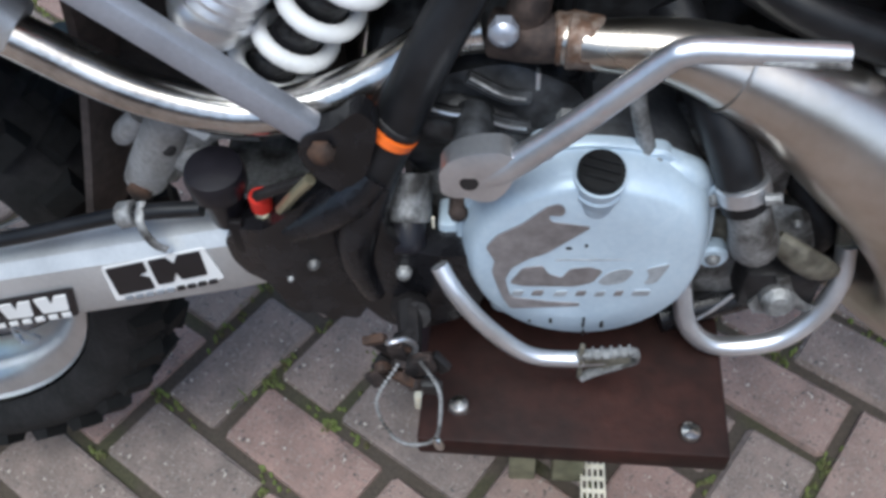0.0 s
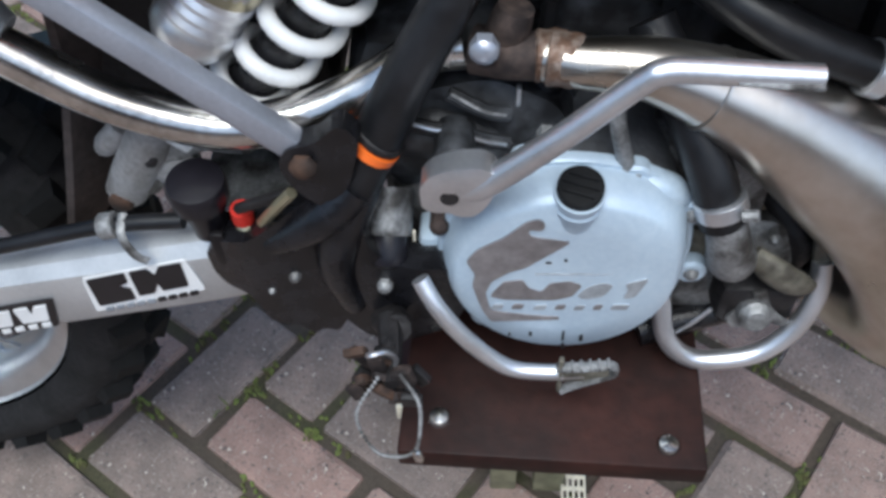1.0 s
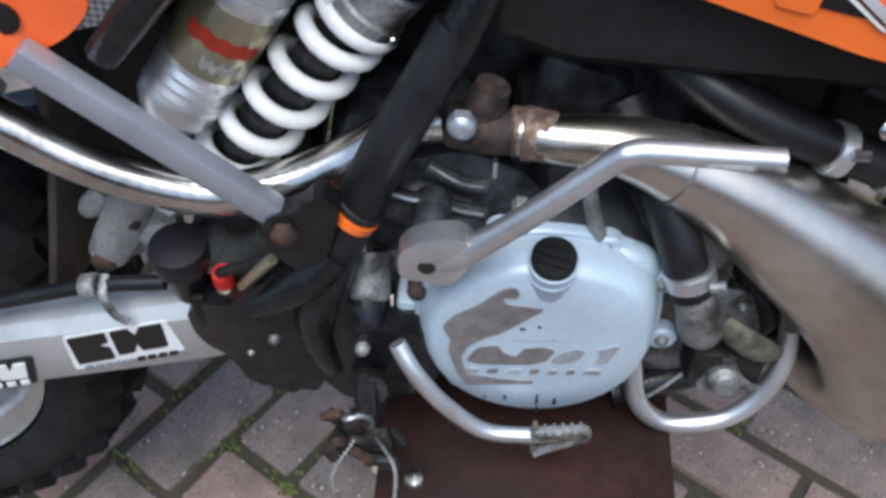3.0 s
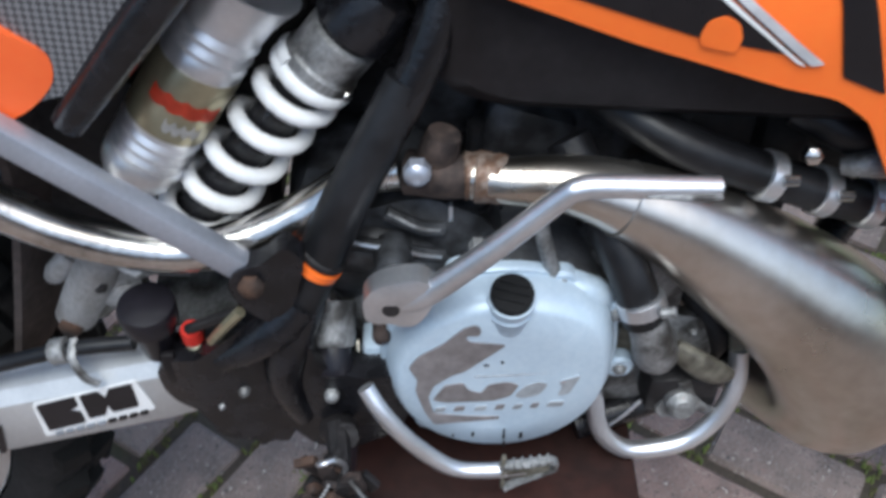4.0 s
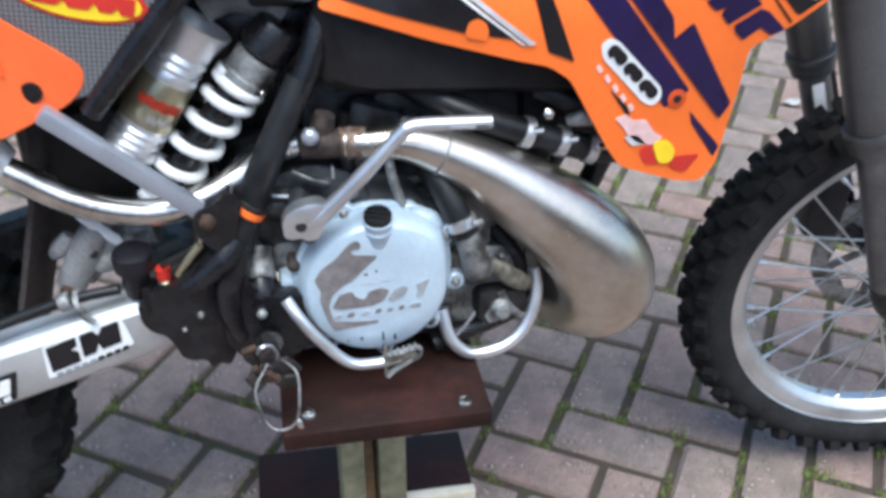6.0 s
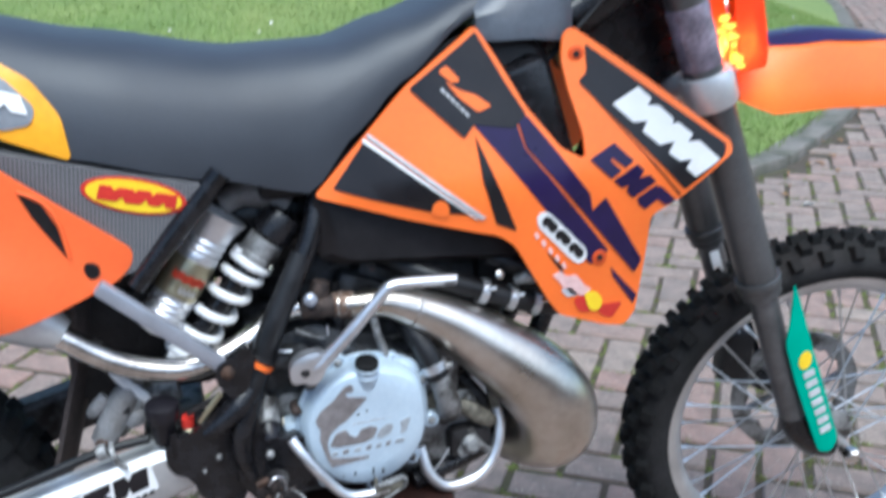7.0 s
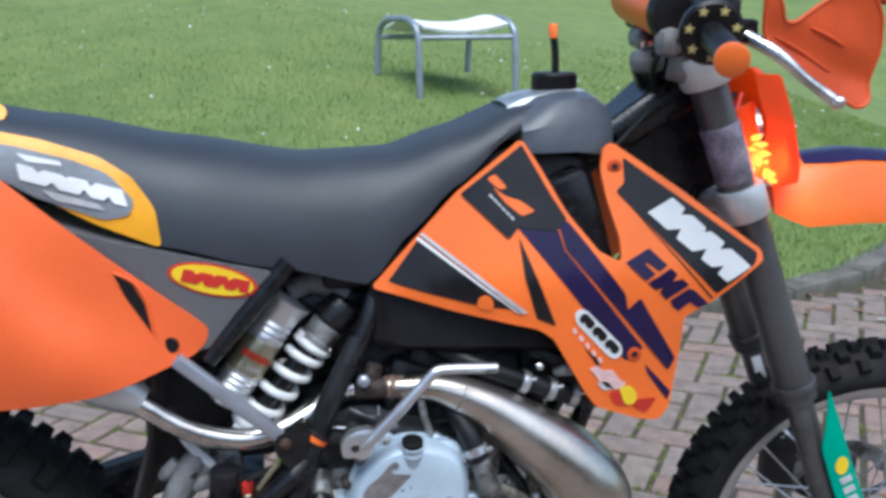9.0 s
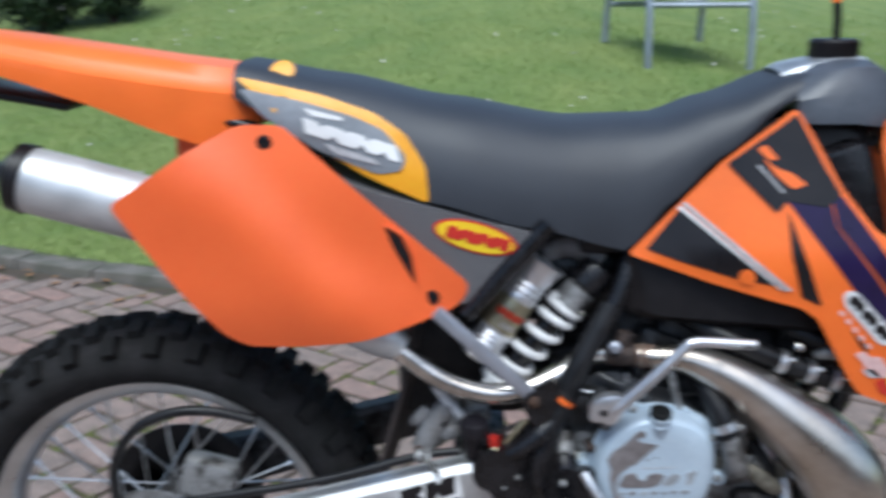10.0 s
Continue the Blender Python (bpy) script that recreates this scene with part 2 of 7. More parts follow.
def lathe(profile, at, axis, segs=32, bm=None):
    """Turns (distance along the axis, radius) rows round an axis from the point at."""
    bm = bm or bmesh.new()
    turn = Vector((0, 0, 1)).rotation_difference(Vector(axis).normalized()).to_matrix()
    rings = []
    for h, r in profile:
        rings.append([bm.verts.new(Vector(at) + turn @ Vector((max(r, 1e-4) * math.cos(2 * math.pi * k / segs), max(r, 1e-4) * math.sin(2 * math.pi * k / segs), h))) for k in range(segs)])
    for r, s in zip(rings, rings[1:]):
        for k in range(segs):
            bm.faces.new((r[k], r[(k + 1) % segs], s[(k + 1) % segs], s[k]))
    bm.faces.new(rings[0][::-1])
    bm.faces.new(rings[-1])
    bmesh.ops.recalc_face_normals(bm, faces=bm.faces)
    return bm


def box(lo, hi, bevel=0.004, turn=None, bm=None):
    """A bevelled box between two corners, turned about its middle."""
    own = bmesh.new()
    bmesh.ops.create_cube(own, size=1)
    lo, hi = Vector(lo), Vector(hi)
    mid, size = (lo + hi) / 2, hi - lo
    bmesh.ops.scale(own, vec=size, verts=own.verts)
    if bevel:
        bmesh.ops.bevel(own, geom=own.edges[:], offset=bevel, segments=2, affect="EDGES", profile=0.5)
    m = Matrix.Translation(mid) @ (turn.to_4x4() if turn else Matrix.Identity(4))
    bmesh.ops.transform(own, matrix=m, verts=own.verts)
    if bm is None:
        return own
    me = bpy.data.meshes.new("scrap")
    own.to_mesh(me)
    own.free()
    bm.from_mesh(me)
    bpy.data.meshes.remove(me)
    return bm


def rounded(pts, r=0.01, n=4):
    """An outline with its corners rounded."""
    out, p = [], [Vector(q) for q in pts]
    for i, c in enumerate(p):
        a, b = p[i - 1] - c, p[(i + 1) % len(p)] - c
        k = min(r, a.length * 0.45, b.length * 0.45)
        s, e = c + a.normalized() * k, c + b.normalized() * k
        for j in range(n + 1):
            t = j / n
            out.append(tuple((1 - t) ** 2 * s + 2 * t * (1 - t) * c + t * t * e))
    return out


def plate(outline, yf, thick, step=0.03, rim=0.0, bm=None):
    """A curved panel: an outline in x and z, laid on the surface y = yf(x, z), thick metres deep away from the viewer's side."""
    own = bmesh.new()
    face = own.faces.new([own.verts.new((x, 0, z)) for x, z in outline])
    xs, zs = [q[0] for q in outline], [q[1] for q in outline]
    for lo, hi, no, k in ((min(xs), max(xs), (1, 0, 0), 0), (min(zs), max(zs), (0, 0, 1), 2)):
        v = math.ceil(lo / step) * step
        while v < hi:
            co = [0, 0, 0]
            co[k] = v + 1e-5
            bmesh.ops.bisect_plane(own, geom=own.verts[:] + own.edges[:] + own.faces[:], dist=1e-6, plane_co=co, plane_no=no)
            v += step
    front = own.faces[:]
    ext = bmesh.ops.extrude_face_region(own, geom=front)
    back = [g for g in ext["geom"] if isinstance(g, bmesh.types.BMVert)]
    backs = set(back)
    for v in own.verts:
        y = yf(v.co.x, v.co.z)
        v.co.y = y + thick if v in backs else y
    bmesh.ops.recalc_face_normals(own, faces=own.faces)
    if bm is None:
        return own
    me = bpy.data.meshes.new("scrap")
    own.to_mesh(me)
    own.free()
    bm.from_mesh(me)
    bpy.data.meshes.remove(me)
    return bm


def loft(rows, bm=None, close=True):
    """A skin over rows of points of equal number."""
    bm = bm or bmesh.new()
    rings = [[bm.verts.new(p) for p in r] for r in rows]
    for r, s in zip(rings, rings[1:]):
        n = len(r)
        for k in range(n if close else n - 1):
            bm.faces.new((r[k], r[(k + 1) % n], s[(k + 1) % n], s[k]))
    if close:
        bm.faces.new(rings[0][::-1])
        bm.faces.new(rings[-1])
    bmesh.ops.recalc_face_normals(bm, faces=bm.faces)
    return bm


def interp(x, table):
    """Smooth value from a table of (x, value)."""
    if x <= table[0][0]:
        return table[0][1]
    for (a, u), (b, v) in zip(table, table[1:]):
        if x <= b:
            t = (x - a) / (b - a)
            return u + (v - u) * (t * t * (3 - 2 * t) * 0.5 + t * 0.5)
    return table[-1][1]


def bolt(at, r, parent, mat=None, label="", depth=0.008):
    """A domed hexagon bolt head facing the near side."""
    bm = lathe([(-depth, r), (0, r), (0.001, r * 0.92)], at, (0, -1, 0), 6)
    lathe([(0, r * 1.0), (0.003, r * 0.75), (0.0045, r * 0.3)], at, (0, -1, 0), 12, bm)
    return part("bolt", bm, mat or ALLOY_DULL, parent, label)


# ---- ground, lawn, kerb ----
KERB_LINE = [(-9.0, 6.2), (-5.0, 4.3), (-2.35, 3.05), (-1.3, 2.62), (0.4, 2.3), (2.5, 2.45), (3.5, 3.05), (4.5, 3.95), (5.5, 5.1), (6.4, 6.4), (7.6, 8.1), (8.7, 9.8), (9.25, 10.35), (9.9, 9.95), (12.0, 7.9), (20.0, 0.0), (30.0, -10.0)]
kerb_pts = [Vector(p) for p in smooth_line([(x, y, 0) for x, y in KERB_LINE], 10)]


def kerb_distance(x, y):
    best, side = 1e9, 1
    for a, b in zip(kerb_pts, kerb_pts[1:]):
        d = b - a
        t = max(0, min(1, ((x - a.x) * d.x + (y - a.y) * d.y) / d.length_squared))
        q = a + d * t
        r = math.hypot(x - q.x, y - q.y)
        if r < best:
            best, side = r, (1 if d.x * (y - a.y) - d.y * (x - a.x) > 0 else -1)
    return best * side


def lawn_height(x, y):
    d = kerb_distance(x, y)
    rise = 0.225 * min(d, 9) + 0.03 * max(0, min(d - 9, 60))
    return 0.03 + max(0, rise) + 0.012 * noise.noise((x * 0.9, y * 0.9, 0)) * min(1, max(0, d))


def build_ground():
    bm = bmesh.new()
    bmesh.ops.create_grid(bm, x_segments=2, y_segments=2, size=400)
    for v in bm.verts:
        v.co.z = -0.008
    return tagged(part("ground", bm, GRIT, label="mossy grit between brown paving blocks", smooth=False), kind="structure")


def build_lawn():
    xs = [-60, -30, -16, -10] + [-7 + 0.3 * i for i in range(56)] + [11, 13, 16, 22, 32, 60]
    bm = bmesh.new()
    grid = []
    for x in xs:
        near = min(kerb_pts, key=lambda p: abs(p.x - x))
        y0 = near.y + 0.02 if -9 < x < 30 else (6.2 + (-9 - x) * 0.4 if x < 0 else -10.0)
        row = []
        for k in range(44):
            y = y0 + 0.06 * k + 0.0021 * k ** 3
            row.append(bm.verts.new((x, y, lawn_height(x, y) if k else -0.02)))
        grid.append(row)
    for r, s in zip(grid, grid[1:]):
        for k in range(43):
            bm.faces.new((r[k], s[k], s[k + 1], r[k + 1]))
    bmesh.ops.recalc_face_normals(bm, faces=bm.faces)
    m = material("lawn_turf", (0.185, 0.23, 0.07), 0.95, vary=0.25, scale=2.2, fine=70, second=(0.12, 0.18, 0.05), bump=1.0, edge=(0.3, 0.7))
    nt = m.node_tree
    b = nt.nodes["Principled BSDF"]
    src = b.inputs["Base Color"].links[0].from_socket
    tc, n3 = nt.nodes.new("ShaderNodeTexCoord"), nt.nodes.new("ShaderNodeTexNoise")
    n3.inputs["Scale"].default_value, n3.inputs["Detail"].default_value, n3.inputs["Roughness"].default_value = 22, 8, 0.75
    nt.links.new(tc.outputs["Object"], n3.inputs["Vector"])
    mx = nt.nodes.new("ShaderNodeMix")
    mx.data_type, mx.blend_type = "RGBA", "OVERLAY"
    mx.inputs["Factor"].default_value = 0.7
    nt.links.new(src, mx.inputs[6])
    nt.links.new(n3.outputs["Fac"], mx.inputs[7])
    nt.links.new(mx.outputs[2], b.inputs["Base Color"])
    return tagged(part("lawn", bm, m, label="mown green lawn sloping up behind the kerb"), kind="structure")


def build_kerb():
    holder = tagged(new("kerb"), "curved edging of grey kerb stones along the lawn", kind="structure")
    line = kerb_pts[8:-8]
    a = line[0]
    for b in line[1:]:
        seg = (b - a)
        if seg.length < 0.42:
            continue
        mid, ang = (a + b) / 2, math.atan2(seg.y, seg.x)
        bm = box((-seg.length / 2 + 0.004, -0.075, -0.1), (seg.length / 2 - 0.004, 0.075, 0.045 + random.uniform(-0.004, 0.004)), 0.012)
        bmesh.ops.transform(bm, matrix=pose(mid.x, mid.y, 0, 0, 0, math.degrees(ang)), verts=bm.verts)
        part("kerb_stone", bm, KERB, holder)
        a = b


# unseen wall, added so bare metal reflects a dark band near the horizon
def build_unseen_wall():
    tagged(part("wall_house", box((-20, -8.3, -0.1), (20, -8.0, 2.6), 0.01), BRICKWORK, label="unseen plain brick wall added to darken low reflections in the metal"), kind="structure")


build_ground()
build_lawn()
build_kerb()
build_unseen_wall()

# ---- work stand ----
stand = thing("work_stand", (0.37, 0.05, 0), "home-made wooden bike stand with dark stained board top", "stand")
part("board", box((0.241, -0.247, 0.436), (0.470, 0.075, 0.459), 0.003, Matrix.Rotation(radians(-1.5), 3, "Z")), WOOD, stand, "dark brown stained plywood board")
for x, y in ((0.267, -0.215), (0.438, -0.231)):
    part("coach_bolt", lathe([(-0.004, 0.009), (0, 0.009), (0.003, 0.007), (0.0045, 0.002)], (x, y, 0.460), (0, 0, 1), 16), CHROME, stand, "shiny domed coach bolt")
part("post", box((0.308, -0.06, 0.0), (0.340, 0.018, 0.436), 0.003), POST, stand, "weathered greenish timber post")
part("post", box((0.360, -0.06, 0.0), (0.398, 0.018, 0.436), 0.003), POST, stand)
part("filler_strip", box((0.341, -0.01, 0.05), (0.359, 0.015, 0.436), 0.002), TIMBER, stand, "pale timber strip between the posts")
part("base_plank", box((0.185, 0.045, 0.0), (0.522, 0.165, 0.03), 0.003, Matrix.Rotation(radians(-2), 3, "Z")), WOOD, stand, "dark stained base plank")
part("base_batten", box((0.185, 0.026, 0.0), (0.522, 0.043, 0.032), 0.003, Matrix.Rotation(radians(-2), 3, "Z")), CREAM, stand, "cream painted batten along the base plank")
part("washer", lathe([(0, 0.012), (0.003, 0.012), (0.004, 0.007), (0.010, 0.007), (0.011, 0.004)], (0.296, 0.005, 0.05), (0, -0.5, 1), 16), RUST, stand, "rusty bolt and washer")
bm = bmesh.new()
for k in range(5):
    box((0.394 + 0.0068 * k, -0.13, 0.018), (0.3968 + 0.0068 * k, 0.018, 0.0215), 0.0005, None, bm)
for k in range(10):
    box((0.394, -0.13 + 0.0158 * k, 0.0185), (0.424, -0.124 + 0.0158 * k, 0.021), 0.0005, None, bm)
part("perforated_strap", bm, CREAM, stand, "pale perforated metal strap at the foot")

# ---- motorbike ----
bike = thing("motorbike", (0.4, 0, 0), "orange and black enduro motorbike propped on a wooden stand", "motorbike")


def wheel(name, at, tyre_r, half, rim_r, hub_r, knobs, label):
    """A spoked off-road wheel: tyre with knobs, rim, hub, spokes."""
    c = Vector(at)
    tall = 0.014
    rr = (tyre_r - tall - rim_r) / 2

    def on_tyre(a):
        return half * math.sin(a), rim_r + rr * (1.0 + math.cos(a))

    prof = [on_tyre(radians(-135 + 270 * k / 20)) for k in range(21)]
    bm = bmesh.new()
    segs, rings = 72, []
    for i in range(segs):
        t = 2 * math.pi * i / segs
        rings.append([bm.verts.new(c + Vector((r * math.cos(t), y, r * math.sin(t)))) for y, r in prof])
    for i in range(segs):
        r, s = rings[i], rings[(i + 1) % segs]
        for k in range(len(prof) - 1):
            bm.faces.new((r[k], s[k], s[k + 1], r[k + 1]))
    bmesh.ops.recalc_face_normals(bm, faces=bm.faces)
    root = part(name, lathe([(-0.055, hub_r * 0.8), (-0.05, hub_r), (-0.04, hub_r * 0.55), (0.04, hub_r * 0.55), (0.05, hub_r), (0.055, hub_r * 0.8)], at, (0, 1, 0), 28), ALLOY_DULL, bike, label)
    part("tyre", bm, RUBBER_DUSTY, root, "black knobbly off-road tyre")
    verts, faces = [], []
    quads = ((0, 1, 5, 4), (1, 2, 6, 5), (2, 3, 7, 6), (3, 0, 4, 7), (4, 5, 6, 7))
    rnd = random.Random(3)
    pitch = 2 * math.pi * tyre_r / knobs
    for i in range(knobs):
        t = 2 * math.pi * i / knobs
        for deg in ((-21, 21) if i % 2 else (-52, 0, 52)):
            a = radians(deg)
            y, r = on_tyre(a)
            m = Matrix.Translation(c) @ Matrix.Rotation(-t, 4, "Y") @ Matrix.Translation((r, y, 0)) @ Matrix.Rotation(a, 4, "Z")
            ln, w, hh = pitch * (0.33 if deg else 0.28), half * (0.24 if deg else 0.2), tall * rnd.uniform(0.85, 1.0)
            base = len(verts)
            for up, k in ((-0.006, 1.15), (hh, 0.86)):
                for sx, sy in ((-1, -1), (1, -1), (1, 1), (-1, 1)):
                    verts.append(tuple(m @ Vector((up, sy * w * k, sx * ln * k))))
            faces.extend(tuple(base + q for q in f) for f in quads)
    tread = bmesh.new()
    me = bpy.data.meshes.new("scrap")
    me.from_pydata(verts, [], faces)
    tread.from_mesh(me)
    bpy.data.meshes.remove(me)
    bmesh.ops.recalc_face_normals(tread, faces=tread.faces)
    tagged(part("tread", tread, RUBBER, root, "", smooth=False), kind="stuff")
    rp = [(-0.030, rim_r + 0.010), (-0.027, rim_r + 0.012), (-0.024, rim_r - 0.004), (-0.018, rim_r - 0.012), (-0.008, rim_r - 0.02), (0.008, rim_r - 0.02), (0.018, rim_r - 0.012), (0.024, rim_r - 0.004), (0.027, rim_r + 0.012), (0.030, rim_r + 0.010), (0.02, rim_r + 0.006), (-0.02, rim_r + 0.006)]
    bm = bmesh.new()
    rings = [[bm.verts.new(c + Vector((r * math.cos(2 * math.pi * i / 72), y * half / 0.045, r * math.sin(2 * math.pi * i / 72)))) for y, r in rp] for i in range(72)]
    for i in range(72):
        r, s = rings[i], rings[(i + 1) % 72]
        for k in range(len(rp)):
            bm.faces.new((r[k], s[k], s[(k + 1) % len(rp)], r[(k + 1) % len(rp)]))
    bmesh.ops.recalc_face_normals(bm, faces=bm.faces)
    part("rim", bm, RIM, root, "silver alloy wheel rim")
    for i in range(36):
        t = 2 * math.pi * i / 36
        side = -1 if i % 2 else 1
        u = t + (0.9 if (i // 2) % 2 else -0.9)
        p = c + Vector((hub_r * 0.95 * math.cos(u), 0.045 * side, hub_r * 0.95 * math.sin(u)))
        q = c + Vector(((rim_r - 0.016) * math.cos(t), 0.004 * side, (rim_r - 0.016) * math.sin(t)))
        bm = tube([p, q], 0.0016, 6, 1)
        tube([q + (p - q) * 0.07, q + (p - q) * 0.005], 0.0034, 6, 1, bm=bm)
        part("spoke", bm, RIM, root)
    return root


FRONT, REAR = (1.149, 0, 0.367), (-0.368, -0.012, 0.402)
front_wheel = wheel("front_wheel", FRONT, 0.342, 0.045, 0.262, 0.04, 80, "front wheel with spoked silver rim")
rear_wheel = wheel("rear_wheel", REAR, 0.354, 0.068, 0.253, 0.055, 66, "rear wheel with spoked silver rim")
# discs and sprocket
for root, at, y, r in ((front_wheel, FRONT, 0.075, 0.118), (rear_wheel, REAR, -0.085, 0.11)):
    bm = bmesh.new()
    n = 48
    rings = []
    for i in range(n):
        t = 2 * math.pi * i / n
        rings.append([bm.verts.new(Vector(at) + Vector((q * math.cos(t), yy, q * math.sin(t)))) for q, yy in ((r, y), (r - 0.034 + 0.004 * (i % 3), y), (r - 0.034 + 0.004 * (i % 3), y + 0.004), (r, y + 0.004))])
    for i in range(n):
        a, b = rings[i], rings[(i + 1) % n]
        for k in range(4):
            bm.faces.new((a[k], b[k], b[(k + 1) % 4], a[(k + 1) % 4]))
    bmesh.ops.recalc_face_normals(bm, faces=bm.faces)
    part("brake_disc", bm, ALLOY_DULL, root, "dark steel brake disc")
    for i in range(6):
        t = 2 * math.pi * i / 6
        part("disc_arm", tube([Vector(at) + Vector((0.03 * math.cos(t), y + 0.002, 0.03 * math.sin(t))), Vector(at) + Vector(((r - 0.03) * math.cos(t + 0.35), y + 0.002, (r - 0.03) * math.sin(t + 0.35)))], 0.006, 6, 1), FORK_INNER, root)
bm = lathe([(0, 0.128), (0.005, 0.128), (0.005, 0.1), (0, 0.1)], (REAR[0], 0.085, REAR[2]), (0, 1, 0), 48)
part("sprocket", bm, GRIME_AND_SHADE, rear_wheel, "dark rear sprocket with chain")

part("rear_caliper", box((-0.315, -0.115, 0.505), (-0.235, -0.07, 0.565), 0.012, Matrix.Rotation(radians(15), 3, "Y")), ALLOY_DULL, bike, "cast alloy rear brake caliper")
part("caliper_hose", tube([(-0.41, -0.11, 0.49), (-0.408, -0.11, 0.56), (-0.375, -0.11, 0.615), (-0.32, -0.11, 0.642), (-0.26, -0.11, 0.645), (-0.20, -0.11, 0.632)], 0.0075, 10), HOSE, bike, "black rubber brake hose loop")
# forks
FD = Vector((0.349, 0, -0.937))
FP = Vector((0.967, 0, 0.66))


def on_fork(s, y, ahead=0.0):
    """A point s metres down the fork from its seal."""
    return tuple(FP + FD * s + Vector((0.937, 0, 0.349)) * ahead + Vector((0, y, 0)))


for y in (-0.1025, 0.1025):
    leg = part("fork_leg", lathe([(-0.56, 0.020), (-0.555, 0.026), (-0.34, 0.027), (-0.3, 0.029), (-0.03, 0.0285), (-0.028, 0.031), (-0.012, 0.032), (-0.010, 0.030), (0.0, 0.030), (0.002, 0.026)], on_fork(0, y), FD, 28), FORK, bike, "grey upside-down fork leg")
    if y > 0:
        far_leg = leg
        for s in (0.035, 0.20):
            part("reflector", box(Vector(on_fork(s, y - 0.036, -0.006)) + Vector((-0.008, 0, -0.03)), Vector(on_fork(s, y - 0.033, -0.006)) + Vector((0.008, 0, 0.03)), 0.001, Matrix.Rotation(radians(-20), 3, "Y")), REFLECT, leg, "pale reflective strip")
    else:
        part("wrap", lathe([(-0.205, 0.0275), (-0.20, 0.0288), (-0.18, 0.0279), (-0.16, 0.0292), (-0.14, 0.0281), (-0.125, 0.0290), (-0.12, 0.0278)], on_fork(-0.245, y), FD, 28), WRAP, leg, "clear crinkled plastic wrap")
    part("inner_tube", lathe([(-0.02, 0.0215), (0.24, 0.0215)], on_fork(0, y), FD, 20), FORK_INNER, leg)
    part("axle_lug", tube([on_fork(0.23, y), on_fork(0.262, y, 0.004), on_fork(0.298, y, 0.024), on_fork(0.322, y, 0.044)], [0.0225, 0.025, 0.027, 0.022], 16), FRAME, leg, "black axle clamp")
    part("seal_ring", lathe([(-0.008, 0.0325), (-0.006, 0.0335), (0.004, 0.0335), (0.006, 0.0325)], on_fork(-0.022, y), FD, 28), FORK, leg)
    go = [(0.998, 0.683), (0.998, 0.622), (0.996, 0.584), (1.021, 0.517), (1.049, 0.453), (1.078, 0.388), (1.100, 0.384), (1.111, 0.406), (1.074, 0.498), (1.044, 0.570), (1.013, 0.648)]
    gy = (lambda x, z: -0.137 + 3.0 * (x - 1.055 + (z - 0.5) * 0.4) ** 2) if y < 0 else (lambda x, z: 0.134)
    guard = part("fork_guard", plate(rounded(go, 0.008), gy, 0.003, 0.02), TEAL if y < 0 else FRAME, leg, "green plastic fork guard with yellow mark" if y < 0 else "")
    if y < 0:
        part("guard_mark", plate([(1.031 + 0.011 * math.cos(a), 0.555 + 0.015 * math.sin(a)) for a in (2 * math.pi * k / 16 for k in range(16))], lambda x, z: gy(x, z) - 0.0012, 0.001, 0.02), DECAL_YELLOW, guard)
        for k in range(7):
            x, z = 1.0375 + 0.0072 * k, 0.536 - 0.0170 * k
            part("guard_mark", plate(rounded([(x - 0.008, z - 0.004), (x + 0.010, z + 0.003), (x + 0.0145, z - 0.007), (x - 0.0035, z - 0.014)], 0.002), lambda x, z: gy(x, z) - 0.0012, 0.001, 0.02), DECAL_SILVER, guard)
part("axle_nut", lathe([(0, 0.014), (0.012, 0.014), (0.016, 0.009)], (FRONT[0], -0.115, FRONT[2]), (0, -1, 0), 6), CHROME, front_wheel)
part("axle", tube([(FRONT[0], -0.12, FRONT[2]), (FRONT[0], 0.12, FRONT[2])], 0.01, 12, 1), ALLOY_DULL, front_wheel)
clamps = []
for s, t, n in ((-0.33, 0.034, "lower_clamp"), (-0.53, 0.03, "upper_clamp")):
    bm = bmesh.new()
    for y in (-0.1025, 0.1025):
        lathe([(-t / 2 - 0.008, 0.034), (-t / 2, 0.037), (t / 2, 0.037), (t / 2 + 0.006, 0.034)], on_fork(s, y), FD, 24, bm)
    tube([on_fork(s, -0.09, -0.006), on_fork(s, 0, -0.03), on_fork(s, 0.09, -0.006)], t * 0.6, 10, 6, bm=bm)
    clamps.append(part(n, bm, ARM, bike, "cast alloy triple clamp"))
part("steering_head", tube([on_fork(-0.3, 0, -0.03), on_fork(-0.55, 0, -0.03)], 0.03, 16, 1), FRAME, bike)
part("head_gusset", plate(rounded([(0.672, 1.080), (0.713, 1.112), (0.755, 1.146), (0.797, 1.165), (0.846, 1.152), (0.862, 1.051), (0.880, 0.985), (0.797, 0.979), (0.688, 0.985)], 0.015), lambda x, z: -0.048 + 1.2 * max(0, z - 1.08) ** 2, 0.09, 0.03), FRAME, bike, "black steering head gusset")
part("head_brace", tube([(0.675, -0.052, 1.062), (0.740, -0.056, 1.104), (0.815, -0.058, 1.140)], [0.026, 0.028, 0.024], 18, flat=0.6), FRAME, bike, "glossy black frame spar")
caliper = part("brake_caliper", box((1.0, 0.06, 0.40), (1.055, 0.11, 0.50), 0.01), GRIME_AND_SHADE, bike)
# the steering is turned to the right: the front end swings about the near fork leg
pivot = Vector((0.967, -0.1025, 0.66))
swing = Matrix.Translation(pivot) @ Matrix.Rotation(radians(-10), 4, -FD) @ Matrix.Translation(-pivot)
